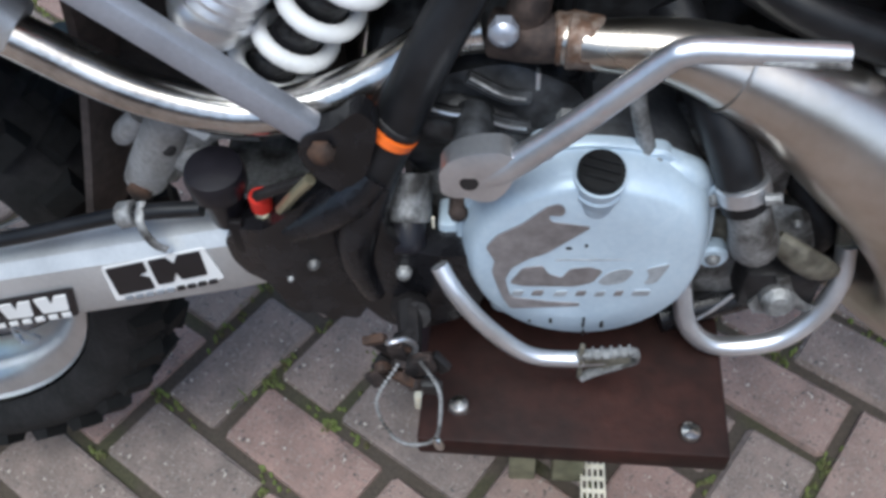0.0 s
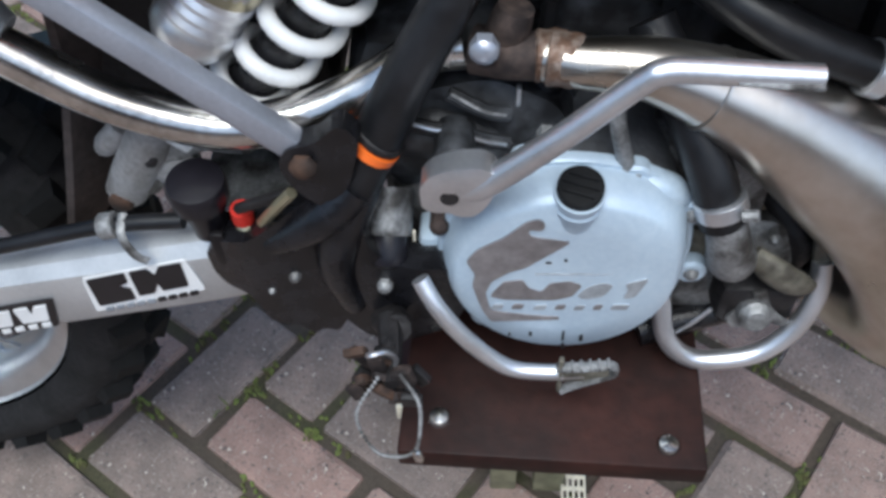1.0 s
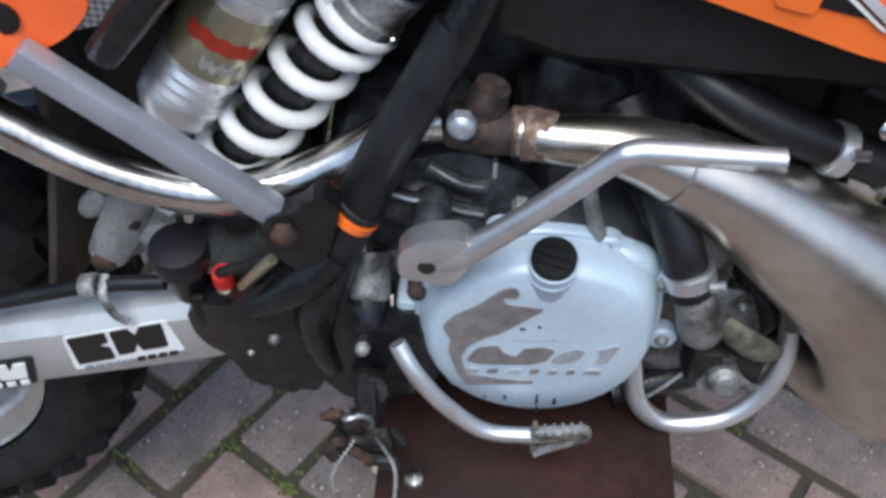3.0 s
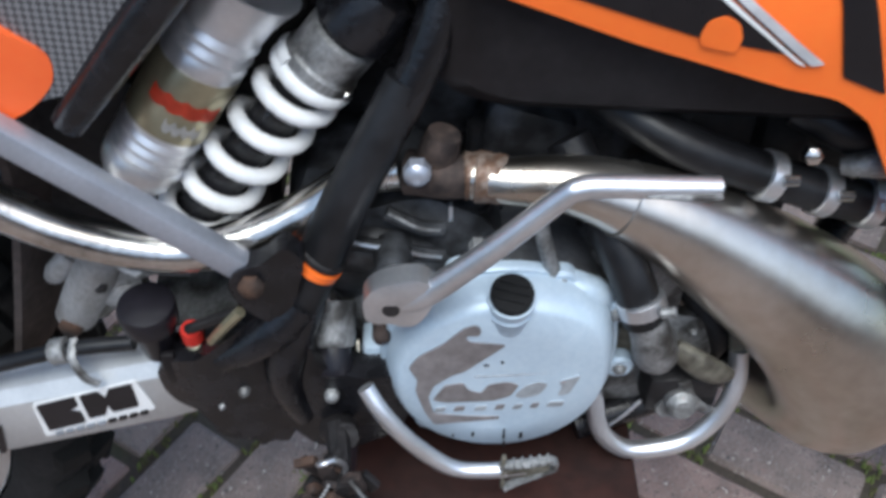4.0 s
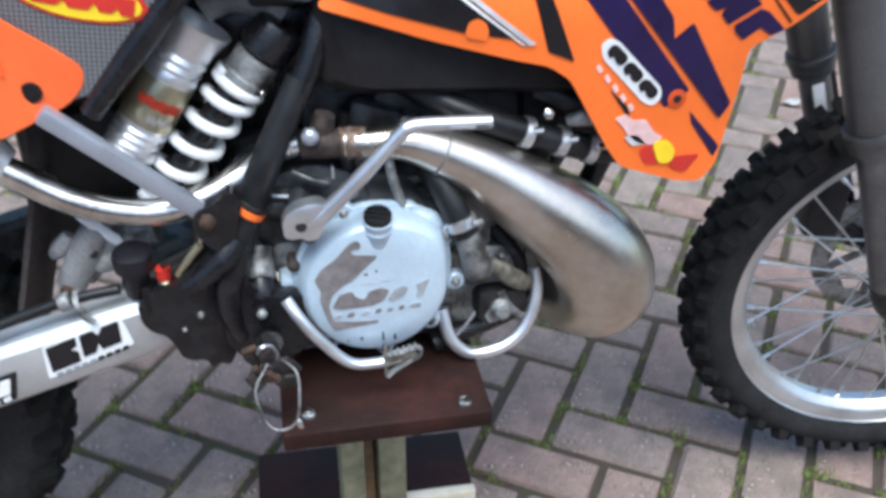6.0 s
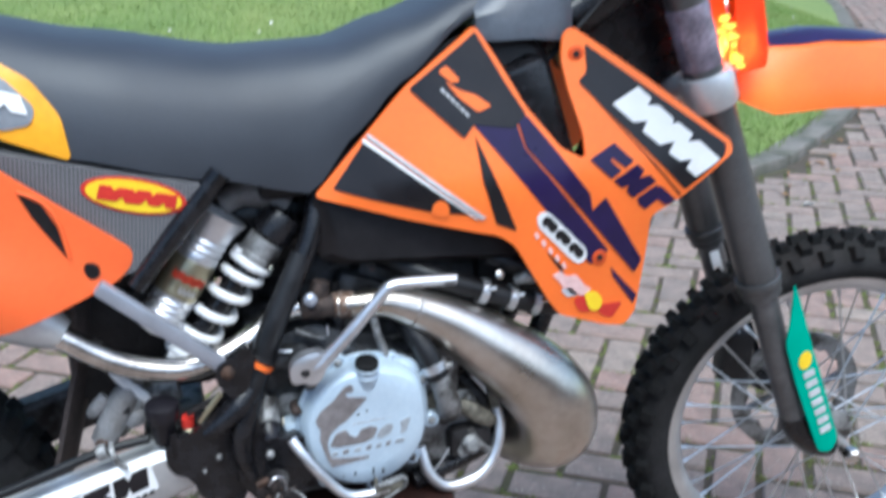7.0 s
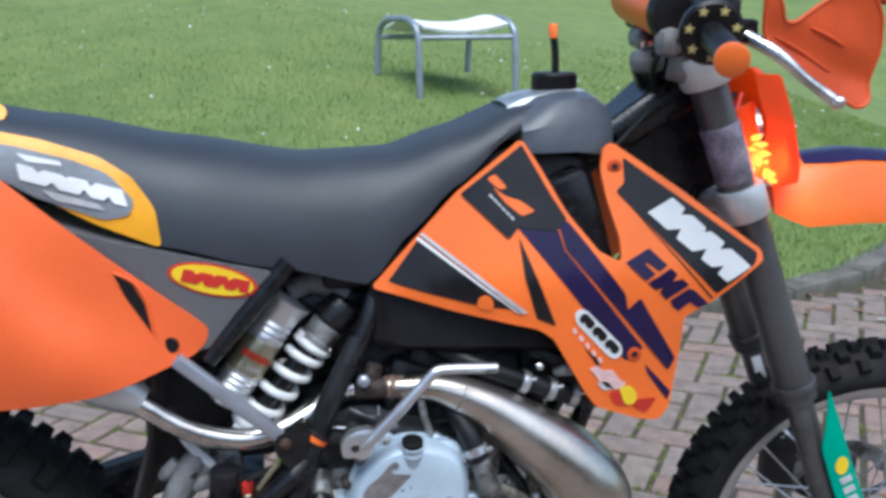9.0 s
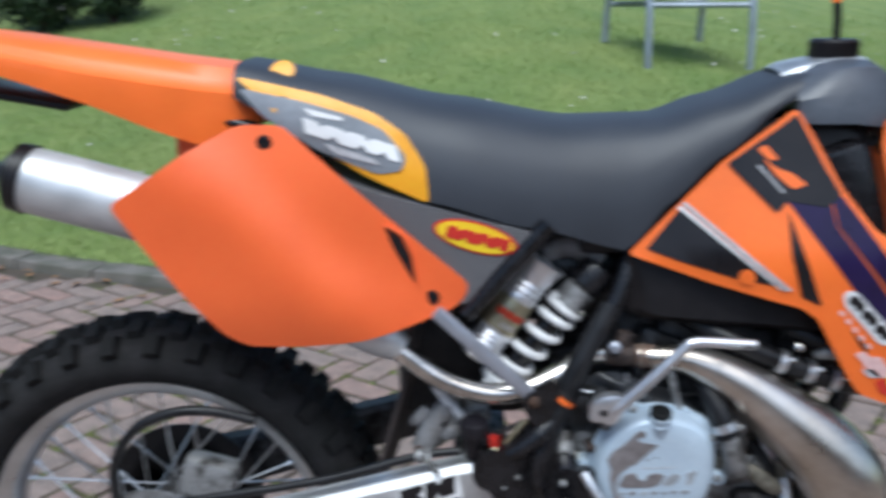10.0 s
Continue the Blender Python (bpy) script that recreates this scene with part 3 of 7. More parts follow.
for ob in (front_wheel, far_leg, caliper, *clamps):
    for piece in (ob, *ob.children_recursive):
        piece.data.transform(swing)

# main frame
frame_root = part("frame", tube([(0.80, 0, 1.10), (0.70, 0, 1.06), (0.50, 0, 0.98), (0.33, 0, 0.93)], [0.03, 0.032, 0.03, 0.026]), FRAME, bike, "black painted tubular frame")
for y in (-0.135, 0.135):
    part("frame_tube", tube([(0.335, y * 0.6, 0.93), (0.318, y * 0.78, 0.875), (0.300, y * 0.92, 0.82), (0.262, y * 1.03, 0.752), (0.2285, y * 1.09, 0.685), (0.205, y * 1.12, 0.64), (0.204, y * 1.05, 0.56), (0.25, y, 0.49)], [0.012, 0.0125, 0.013, 0.0135, 0.0145, 0.0165, 0.018, 0.015]), FRAME, frame_root)
    part("down_tube", tube([(0.83, y * 0.2, 1.03), (0.72, y * 0.3, 0.82), (0.62, y * 0.4, 0.60), (0.56, y * 0.7, 0.50), (0.42, y, 0.47)], 0.014), FRAME, frame_root)
    part("subframe_bar", tube([(0.40, y * 0.6, 0.95), (0.12, y * 0.7, 0.96), (-0.25, y * 0.6, 1.06)], 0.010), FRAME, frame_root)
part("rubber_sleeve", tube([(0.292, -0.126, 0.812), (0.276, -0.134, 0.780), (0.252, -0.142, 0.735), (0.2285, -0.148, 0.683), (0.214, -0.153, 0.655)], [0.0135, 0.0148, 0.0155, 0.0165, 0.017], 20), HOSE, frame_root)
part("frame_band", lathe([(-0.0034, 0.0165), (-0.003, 0.0180), (0.003, 0.0180), (0.0034, 0.0165)], (0.2285, -0.1490, 0.685), (0.58, 0.10, 0.80), 24), ORANGE, frame_root, "orange band round the frame tube")
part("sleeve_lip", lathe([(-0.002, 0.0162), (-0.0015, 0.0172), (0.002, 0.0172), (0.003, 0.016)], (0.2325, -0.148, 0.6905), (0.58, 0.10, 0.80), 24), GRIME_AND_SHADE, frame_root)
bm = box((-0.088, -0.008, -0.0092), (0.088, 0.008, 0.0092), 0.0038, None)
bmesh.ops.transform(bm, matrix=Matrix.Translation((0.123, -0.165, 0.755)) @ Matrix.Rotation(radians(43), 4, "Y"), verts=bm.verts)
part("frame_stay", bm, STAY, frame_root, "bare alloy subframe stay")

# swingarm
def arm_rows(y0, y1):
    rows = []
    for x, zt, zb in ((-0.40, 0.468, 0.392), (-0.36, 0.476, 0.386), (-0.25, 0.500, 0.412), (-0.08, 0.545, 0.468), (0.10, 0.592, 0.520), (0.15, 0.60, 0.538), (0.19, 0.603, 0.56)):
        m = min(0.012, (zt - zb) * 0.2)
        rows.append([(x, y0, zb + m), (x, y0, zt - m), (x, y0 + 0.008, zt - 0.002), (x, y1 - 0.008, zt - 0.002), (x, y1, zt - m), (x, y1, zb + m), (x, y1 - 0.008, zb), (x, y0 + 0.008, zb)])
    return rows


swingarm = part("swingarm", loft(arm_rows(-0.162, -0.115)), ARM, bike, "brushed alloy swingarm with stickers")
# far arm gets the shade-darkened cast colour, not the near arm's alloy
part("far_arm", loft(arm_rows(0.115, 0.16)), SHADED_CAST, swingarm)
part("arm_bridge", box((0.08, -0.115, 0.53), (0.16, 0.115, 0.58), 0.012), ALLOY_DULL, swingarm)
part("brake_hose", tube([(-0.30, -0.15, 0.525), (-0.1, -0.152, 0.562), (0.03, -0.15, 0.598), (0.09, -0.15, 0.607)], 0.006, 10), HOSE, swingarm, "black rubber brake hose")
part("hose_tie", lathe([(-0.006, 0.009), (-0.005, 0.010), (0.005, 0.010), (0.006, 0.009)], (0.035, -0.15, 0.599), (1, 0, 0.25), 12), ALLOY_DULL, swingarm)
part("rear_axle", tube([(REAR[0], -0.175, REAR[2]), (REAR[0], 0.17, REAR[2])], 0.012, 12, 1), ALLOY_DULL, rear_wheel)


def arm_y(x, z):
    return -0.1625


def sticker(name, quad, mat, parent, yf, lift=0.0012, r=0.003, label="", step=0.05):
    return part(name, plate(rounded(quad, r), lambda x, z: yf(x, z) - lift, 0.0012, step), mat, parent, label)


# white-edged stickers with bold dark marks
sticker("sticker", [(0.004, 0.553), (0.087, 0.580), (0.095, 0.545), (0.003, 0.512)], DECAL_WHITE, swingarm, arm_y, label="white-edged sticker with bold dark marks")
for q in ([(0.0075, 0.5525), (0.0385, 0.563), (0.0385, 0.552), (0.030, 0.5465), (0.0385, 0.5445), (0.039, 0.5315), (0.0085, 0.521)], [(0.0425, 0.564), (0.0565, 0.5685), (0.061, 0.5615), (0.066, 0.5715), (0.0835, 0.577), (0.0835, 0.5505), (0.063, 0.5435), (0.0605, 0.5520), (0.056, 0.5405), (0.043, 0.536)]):
    sticker("sticker_mark", q, DECAL_BLACK, swingarm, arm_y, 0.0024, 0.0015, step=0.2)
for k in range(9):
    x, z = 0.012 + 0.0088 * k, 0.5185 + 0.0030 * k
    sticker("sticker_mark", [(x, z), (x + 0.0065, z + 0.0022), (x + 0.0065, z - 0.0022), (x, z - 0.0045)], DECAL_GREY if k < 5 else DECAL_BLACK, swingarm, arm_y, 0.0024, 0.0005, step=0.2)
sticker("sticker", [(-0.165, 0.486), (-0.027, 0.527), (-0.034, 0.491), (-0.165, 0.450)], DECAL_BLACK, swingarm, arm_y, label="dark sticker with pale marks")
for k in range(4):
    x, z = -0.161 + 0.0325 * k, 0.482 + 0.0098 * k
    sticker("sticker_mark", [(x, z), (x + 0.012, z + 0.0035), (x + 0.013, z - 0.006), (x + 0.018, z + 0.005), (x + 0.029, z + 0.008), (x + 0.025, z - 0.012), (x + 0.002, z - 0.018)], DECAL_WHITE, swingarm, arm_y, 0.0024, 0.0015, step=0.2)
for k in range(10):
    x, z = -0.157 + 0.0122 * k, 0.4595 + 0.0038 * k
    sticker("sticker_mark", [(x, z), (x + 0.008, z + 0.0025), (x + 0.008, z - 0.0025), (x, z - 0.005)], DECAL_WHITE, swingarm, arm_y, 0.0024, 0.0005, step=0.2)

# shock absorber
S0, S1 = Vector((0.2345, -0.098, 0.800)), Vector((0.142, -0.103, 0.690))
sd = (S1 - S0).normalized()
shock = part("shock_absorber", tube([S0 - sd * 0.03, S0, S1 + sd * 0.02], [0.016, 0.0155, 0.0155], 20, 1), FRAME, bike, "rear shock absorber with white coil spring")
sa = sd.orthogonal().normalized()
sb = sd.cross(sa)
L = (S1 - S0).length
pts = []
for k in range(141):
    turn_no = 7.0 * k / 140
    along = interp(turn_no, [(0, -0.02), (1.0, 0.02), (2.0, 0.16), (3.0, 0.36), (4.0, 0.57), (5.0, 0.78), (6.0, 0.98), (7.0, 1.03)])
    a = 2 * math.pi * turn_no
    pts.append(tuple(S0 + sd * L * along + (sa * math.cos(a) + sb * math.sin(a)) * 0.0228))
part("coil_spring", tube(pts, 0.0058, 10, 1), SPRING, shock, "white coil spring")
part("spring_seat", lathe([(-0.034, 0.021), (-0.032, 0.0235), (-0.012, 0.0235), (-0.010, 0.0255), (-0.003, 0.0255), (-0.002, 0.02)], S0, sd, 28), ALLOY_DULL, shock, "grey spring collar")
part("collar_pin", lathe([(0, 0.003), (0.004, 0.003), (0.005, 0.002)], S0 + Vector((0.020, -0.017, -0.006)), (0.4, -0.9, 0.2), 10), CHROME, shock)
part("preload_nut", lathe([(-0.075, 0.014), (-0.072, 0.023), (-0.060, 0.0265), (-0.040, 0.0265), (-0.037, 0.0215), (-0.034, 0.0205)], S0, sd, 24), FRAME, shock, "black knurled preload ring")
part("adjuster_plug", lathe([(0, 0.010), (0.012, 0.010), (0.014, 0.007)], (0.268, -0.098, 0.848), (0.35, -0.85, 0.4), 16), ALLOY_DULL, shock, "dull grey adjuster plug")
part("spring_foot", lathe([(-0.006, 0.019), (0, 0.0245), (0.008, 0.0245), (0.010, 0.018)], S1 + sd * 0.006, sd, 28), GRIME_AND_SHADE, shock)
R0, R1 = Vector((0.196, -0.096, 0.853)), Vector((0.110, -0.108, 0.729))
rd = (R1 - R0).normalized()
RL = (R1 - R0).length
ribs = [(0.016, 0.001), (0.015, 0.010), (0.006, 0.022), (-0.008, 0.0300), (-0.0135, 0.0335), (-0.013, 0.0345), (-0.003, 0.0308), (0.008, 0.0278), (0.018, 0.0266)]
for k in range(3):
    ribs += [(0.020 + 0.009 * k, 0.0255), (0.025 + 0.009 * k, 0.0275)]
ribs += [(0.048, 0.0268), (RL - 0.052, 0.0268)]
for k in range(4):
    ribs += [(RL - 0.048 + 0.008 * k, 0.0255), (RL - 0.044 + 0.008 * k, 0.0272)]
ribs += [(RL - 0.01, 0.0262), (RL - 0.002, 0.022), (RL, 0.014)]
part("reservoir", lathe(ribs, R0, rd, 40), ALLOY, shock, "ribbed alloy shock reservoir with a flared rim")
part("reservoir_label", lathe([(0.049, 0.0270), (0.050, 0.0274), (RL - 0.054, 0.0274), (RL - 0.053, 0.0270)], R0, rd, 40), RESERVOIR, shock, "gold label with red marks")


def on_label(u, a, lift):
    """A point on the reservoir's skin: u metres down it, a radians round from the viewer's side."""
    side = rd.cross(Vector((0, -1, 0))).normalized()
    out = side.cross(rd).normalized()
    out = -out if out.y > 0 else out
    return R0 + rd * u + (out * math.cos(a) - side * math.sin(a)) * lift


for u0, u1, a0, a1, mat, wave in ((0.066, 0.076, -0.75, 0.95, DECAL_SCARLET, 0.0016), (0.083, 0.090, -0.15, 0.75, PALE_LITTER, 0.003)):
    own = bmesh.new()
    strip = []
    for k in range(13):
        a = a0 + (a1 - a0) * k / 12
        nick = wave * (1 if k % 3 else -1)
        strip.append([own.verts.new(on_label(u0 + nick * 0.6, a, 0.0277)), own.verts.new(on_label(u1 + nick * 0.5, a, 0.0277))])
    for p, q in zip(strip, strip[1:]):
        own.faces.new((p[0], p[1], q[1], q[0]))
    bmesh.ops.solidify(own, geom=own.faces[:], thickness=0.0005)
    part("label_mark", own, mat, shock, "worn red band on the label" if mat is DECAL_SCARLET else "torn silvery scrap of label")
part("shock_head", tube([(0.206, -0.072, 0.868), (0.235, -0.066, 0.879), (0.264, -0.074, 0.873), (0.284, -0.082, 0.858)], [0.014, 0.018, 0.018, 0.013], 18), LUG, shock, "cast alloy shock head")
part("shock_clevis", box((0.25, -0.10, 0.872), (0.315, -0.05, 0.905), 0.01), GRIME_AND_SHADE, shock)

# exhaust
exhaust = part("exhaust_chamber", tube([(0.330, -0.1315, 0.741), (0.352, -0.136, 0.741), (0.40, -0.137, 0.736), (0.46, -0.137, 0.708), (0.53, -0.137, 0.656), (0.587, -0.142, 0.607), (0.619, -0.146, 0.560), (0.624, -0.134, 0.517), (0.602, -0.09, 0.490), (0.565, -0.04, 0.49), (0.52, 0.0, 0.56)], [0.0142, 0.0150, 0.020, 0.031, 0.045, 0.0550, 0.0585, 0.056, 0.050, 0.042, 0.03], 32, 8), PIPE, bike, "stained nickel two-stroke exhaust chamber")
for k in range(3):
    part("stamped_mark", tube([(0.592 + 0.004 * k, -0.1895 + 0.004 * k, 0.556 - 0.010 * k), (0.617 + 0.004 * k, -0.1945 + 0.003 * k, 0.556 - 0.010 * k), (0.643 + 0.002 * k, -0.187 + 0.002 * k, 0.553 - 0.010 * k)], 0.0012, 6), PIPE, exhaust)
part("spigot", lathe([(-0.010, 0.0140), (-0.008, 0.0158), (-0.003, 0.0150), (0.002, 0.0163), (0.007, 0.0152), (0.009, 0.0150)], (0.335, -0.1305, 0.741), (1, 0, 0), 20), SCALE, exhaust, "rust-scaled exhaust joint")
part("joint_collar", lathe([(0, 0.0150), (0.001, 0.0166), (0.010, 0.0160), (0.014, 0.0164), (0.019, 0.0158), (0.020, 0.0150)], (0.333, -0.1320, 0.741), (1, -0.12, -0.03), 24), SCALE, exhaust, "brown heat-stained pipe collar")
part("joint_pipe", tube([(0.330, -0.1310, 0.741), (0.312, -0.130, 0.741), (0.290, -0.124, 0.740)], [0.0142, 0.0150, 0.0150], 18), RUST_PALE, exhaust, "rusty brown joint pipe")
part("weld_seam", lathe([(-0.0016, 0.0245), (-0.0008, 0.0262), (0.0008, 0.0262), (0.0016, 0.0245)], (0.428, -0.137, 0.7245), (0.90, 0, -0.43), 32), PIPE, exhaust)
part("stinger_pipe", tube([(0.285, -0.120, 0.740), (0.262, -0.12, 0.735), (0.228, -0.125, 0.712), (0.18, -0.135, 0.693), (0.13, -0.14, 0.688), (0.066, -0.14, 0.708), (0.005, -0.14, 0.752)], 0.0148, 20), CHROME, exhaust, "bent polished steel pipe")
part("silencer", tube([(0.012, -0.137, 0.750), (-0.02, -0.132, 0.772), (-0.07, -0.12, 0.807), (-0.15, -0.105, 0.86), (-0.3, -0.10, 0.925), (-0.47, -0.10, 0.972), (-0.50, -0.10, 0.979)], [0.018, 0.032, 0.043, 0.044, 0.045, 0.045, 0.041], 28), ARM, exhaust, "alloy silencer can")
part("end_cap", lathe([(0, 0.048), (0.02, 0.046), (0.03, 0.03), (0.045, 0.012), (0.06, 0.012)], (-0.485, -0.10, 0.976), (-0.96, 0.0, 0.27), 24), BLACK, exhaust)

# engine
engine = part("crankcase", box((0.225, -0.125, 0.462), (0.50, 0.125, 0.66), 0.03), ALLOY_DULL, bike, "cast alloy engine cases")
part("gearbox_top", box((0.20, -0.10, 0.60), (0.36, 0.10, 0.715), 0.028, Matrix.Rotation(radians(10), 3, "Y")), SHADED_CAST, engine)
part("cylinder", box((0.36, -0.07, 0.63), (0.50, 0.07, 0.80), 0.022, Matrix.Rotation(radians(12), 3, "Y")), SHADED_CAST, engine, "grey cylinder barrel")
part("carburettor", box((0.29, -0.06, 0.71), (0.37, 0.05, 0.79), 0.02), SHADED_CAST, engine)
cx, cz = 0.352, 0.588
out = []
for k in range(48):
    a = 2 * math.pi * k / 48
    x, z = 0.083 * math.cos(a), 0.088 * math.sin(a)
    d = math.exp(-((a - 0.80) / 0.42) ** 2)
    out.append((x * (1 + 0.13 * d), z * (1 + 0.07 * d)))
rows = []
for y, s in ((-0.148, 1.0), (-0.153, 1.0), (-0.160, 0.985), (-0.170, 0.955), (-0.178, 0.90), (-0.1805, 0.86), (-0.1815, 0.6), (-0.182, 0.2)):
    rows.append([(cx + x * s, y, cz + z * s) for x, z in out])
cover = part("clutch_cover", loft(rows), COVER, engine, "worn pale blue-grey clutch cover")


def cover_y(x, z):
    return -0.182


worn = [(0.287, 0.611), (0.294, 0.623), (0.311, 0.636), (0.325, 0.652), (0.333, 0.655), (0.337, 0.650), (0.335, 0.644), (0.326, 0.645), (0.328, 0.638), (0.340, 0.636), (0.354, 0.634), (0.345, 0.625), (0.335, 0.615), (0.326, 0.606), (0.316, 0.601), (0.304, 0.590), (0.300, 0.577), (0.302, 0.565), (0.304, 0.556), (0.330, 0.552), (0.352, 0.551), (0.352, 0.548), (0.304, 0.543), (0.298, 0.557), (0.294, 0.572), (0.291, 0.585), (0.293, 0.597)]
sticker("worn_patch", worn, COVER_WORN, cover, cover_y, 0.0006, 0.003, "bare metal where the paint has rubbed off")
sticker("worn_patch", [(0.303, 0.573), (0.312, 0.590), (0.325, 0.593), (0.329, 0.584), (0.338, 0.580), (0.343, 0.590), (0.356, 0.593), (0.365, 0.589), (0.359, 0.576), (0.347, 0.571), (0.313, 0.570)], COVER_WORN, cover, cover_y, 0.0006, 0.003)
sticker("worn_patch", [(0.369, 0.588), (0.378, 0.592), (0.386, 0.590), (0.380, 0.577), (0.368, 0.573), (0.362, 0.576)], EMBOSS, cover, cover_y, 0.0006, 0.004)
sticker("worn_patch", [(0.393, 0.592), (0.408, 0.598), (0.401, 0.577), (0.393, 0.575), (0.396, 0.585)], EMBOSS, cover, cover_y, 0.0006, 0.003)
for x0, x1, z0, mat in ((0.304, 0.313, 0.558, EMBOSS), (0.318, 0.327, 0.559, COVER_WORN), (0.333, 0.343, 0.559, EMBOSS), (0.348, 0.356, 0.560, COVER_WORN), (0.361, 0.369, 0.560, EMBOSS), (0.374, 0.381, 0.561, COVER_WORN), (0.386, 0.399, 0.562, EMBOSS)):
    sticker("worn_patch", [(x0, z0), (x0 + 0.002, z0 + 0.0055), (x1, z0 + 0.006), (x1 - 0.0015, z0 + 0.0005)], mat, cover, cover_y, 0.0006, 0.0015)
for x, z, w, h in ((0.3565, 0.527, 0.0009, 0.006), (0.3695, 0.525, 0.0014, 0.0035), (0.333, 0.528, 0.0012, 0.0022), (0.357, 0.514, 0.001, 0.0035), (0.341, 0.612, 0.0022, 0.001), (0.352, 0.615, 0.0012, 0.0012), (0.318, 0.527, 0.0009, 0.001)):
    sticker("dirt_mark", [(x - w, z - h), (x + w, z - h * 0.8), (x + w * 0.7, z + h), (x - w * 0.8, z + h * 0.9)], GRIME_AND_SHADE, cover, cover_y, 0.0005, 0.0004)
flange_bm = loft([[(cx + x * s * 1.0, y, cz + z * s) for x, z in out] for y, s in ((-0.1465, 1.04), (-0.1525, 1.04), (-0.1545, 1.025))])
case_bm = loft([[(cx + x * s, y, cz + z * s) for x, z in out] for y, s in ((-0.08, 0.99), (-0.1465, 0.99), (-0.148, 0.90))])
part("crankcase_side", case_bm, CASE, engine, "grey cast crankcase behind the cover")
for lx, lz in ((0.324, 0.672), (0.392, 0.664), (0.433, 0.632), (0.264, 0.549), (0.300, 0.508), (0.362, 0.492), (0.415, 0.520), (0.443, 0.570)):
    part("cover_lug", lathe([(0, 0.011), (0.009, 0.011), (0.011, 0.009)], (lx, -0.1445, lz), (0, -1, 0), 16), COVER, cover)
    bolt((lx, -0.1555, lz), 0.0055, cover, ALLOY_DULL)
part("cover_flange", flange_bm, COVER, cover)
part("cable_boss", tube([(0.380, -0.140, 0.658), (0.398, -0.150, 0.657), (0.416, -0.150, 0.650), (0.430, -0.142, 0.628)], [0.010, 0.011, 0.0115, 0.009], 12), COVER, cover)
part("cable_socket", tube([(0.3885, -0.150, 0.668), (0.390, -0.154, 0.655), (0.391, -0.160, 0.640)], [0.0068, 0.0078, 0.0082], 14), COVER, cover, "pale cable socket")
bolt((0.3905, -0.165, 0.640), 0.0058, cover, ALLOY_DULL)
part("cover_ridge", tube([(0.333, -0.1815, 0.5995), (0.362, -0.1815, 0.6005), (0.389, -0.1805, 0.601)], 0.0011, 6), EMBOSS, cover)
FA = Vector((0.01, -0.24, 0.97)).normalized()
FC = Vector((0.3562, -0.1765, 0.6805))
part("filler_neck", lathe([(-0.064, 0.0090), (-0.052, 0.0125), (-0.034, 0.0150), (-0.024, 0.0148), (-0.022, 0.0158), (-0.018, 0.0158), (-0.017, 0.0148), (-0.010, 0.0148), (-0.009, 0.0162), (-0.006, 0.0162)], FC, FA, 28), COVER, cover, "pale oil filler neck")
bm = lathe([(-0.010, 0.0135), (-0.008, 0.0144), (0, 0.0144), (0.001, 0.0132)], FC, FA, 24)
fq = Vector((0, 0, 1)).rotation_difference(FA).to_matrix().to_4x4()
for k in (-1, 0, 1):
    own = box((-0.0118 + 0.002 * abs(k), -0.0013, -0.001), (0.0118 - 0.002 * abs(k), 0.0013, 0.0032), 0.0005)
    bmesh.ops.transform(own, matrix=Matrix.Translation(FC) @ fq @ Matrix.Rotation(radians(-16), 4, "Z") @ Matrix.Translation((0, 0.0062 * k, 0)), verts=own.verts)
    me = bpy.data.meshes.new("scrap")
    own.to_mesh(me)
    own.free()
    bm.from_mesh(me)
part("filler_cap", bm, RUBBER, cover, "black ribbed oil filler cap")


# kick starter
kick = part("kickstarter", tube([(0.286, -0.184, 0.684), (0.302, -0.187, 0.694), (0.340, -0.190, 0.733), (0.378, -0.190, 0.7735), (0.388, -0.190, 0.7810), (0.402, -0.190, 0.7825), (0.435, -0.190, 0.7810), (0.468, -0.189, 0.7790)], [0.0098, 0.0090, 0.0078, 0.0072, 0.0072, 0.0072, 0.0070, 0.0066], 18), ALLOY, bike, "bare alloy kick start lever")
knuckle = rounded([(0.261, 0.673), (0.260, 0.690), (0.265, 0.699), (0.273, 0.704), (0.284, 0.707), (0.297, 0.7085), (0.305, 0.705), (0.306, 0.693), (0.300, 0.678), (0.2925, 0.668), (0.2840, 0.667), (0.277, 0.672), (0.268, 0.6705)], 0.006)
part("kick_knuckle", plate(knuckle, lambda x, z: -0.1935 + 20.0 * max(0, z - 0.694 - 0.2 * (x - 0.28)) ** 2 + 10.0 * max(0, 0.275 - x) ** 2 + 6.0 * max(0, 0.68 - z) ** 2, 0.016, 0.005), ALLOY, kick, "worn alloy kick start knuckle")
part("knuckle_hole", lathe([(-0.002, 0.0058), (0, 0.0058), (0.0004, 0.0054)], (0.278, -0.1935, 0.685), (0, -1, 0.1), 16), GRIME_AND_SHADE, kick)
part("lever_crimp", tube([(0.425, -0.1978, 0.7805), (0.447, -0.1972, 0.7790), (0.468, -0.1962, 0.7780)], [0.0006, 0.0018, 0.0022], 8), ALLOY_DULL, kick, "pressed crimp at the lever tip")
part("kick_boss", lathe([(0, 0.013), (0.044, 0.013), (0.048, 0.010)], (0.279, -0.135, 0.685), (0, -1, 0), 24), SHADED_CAST, kick)

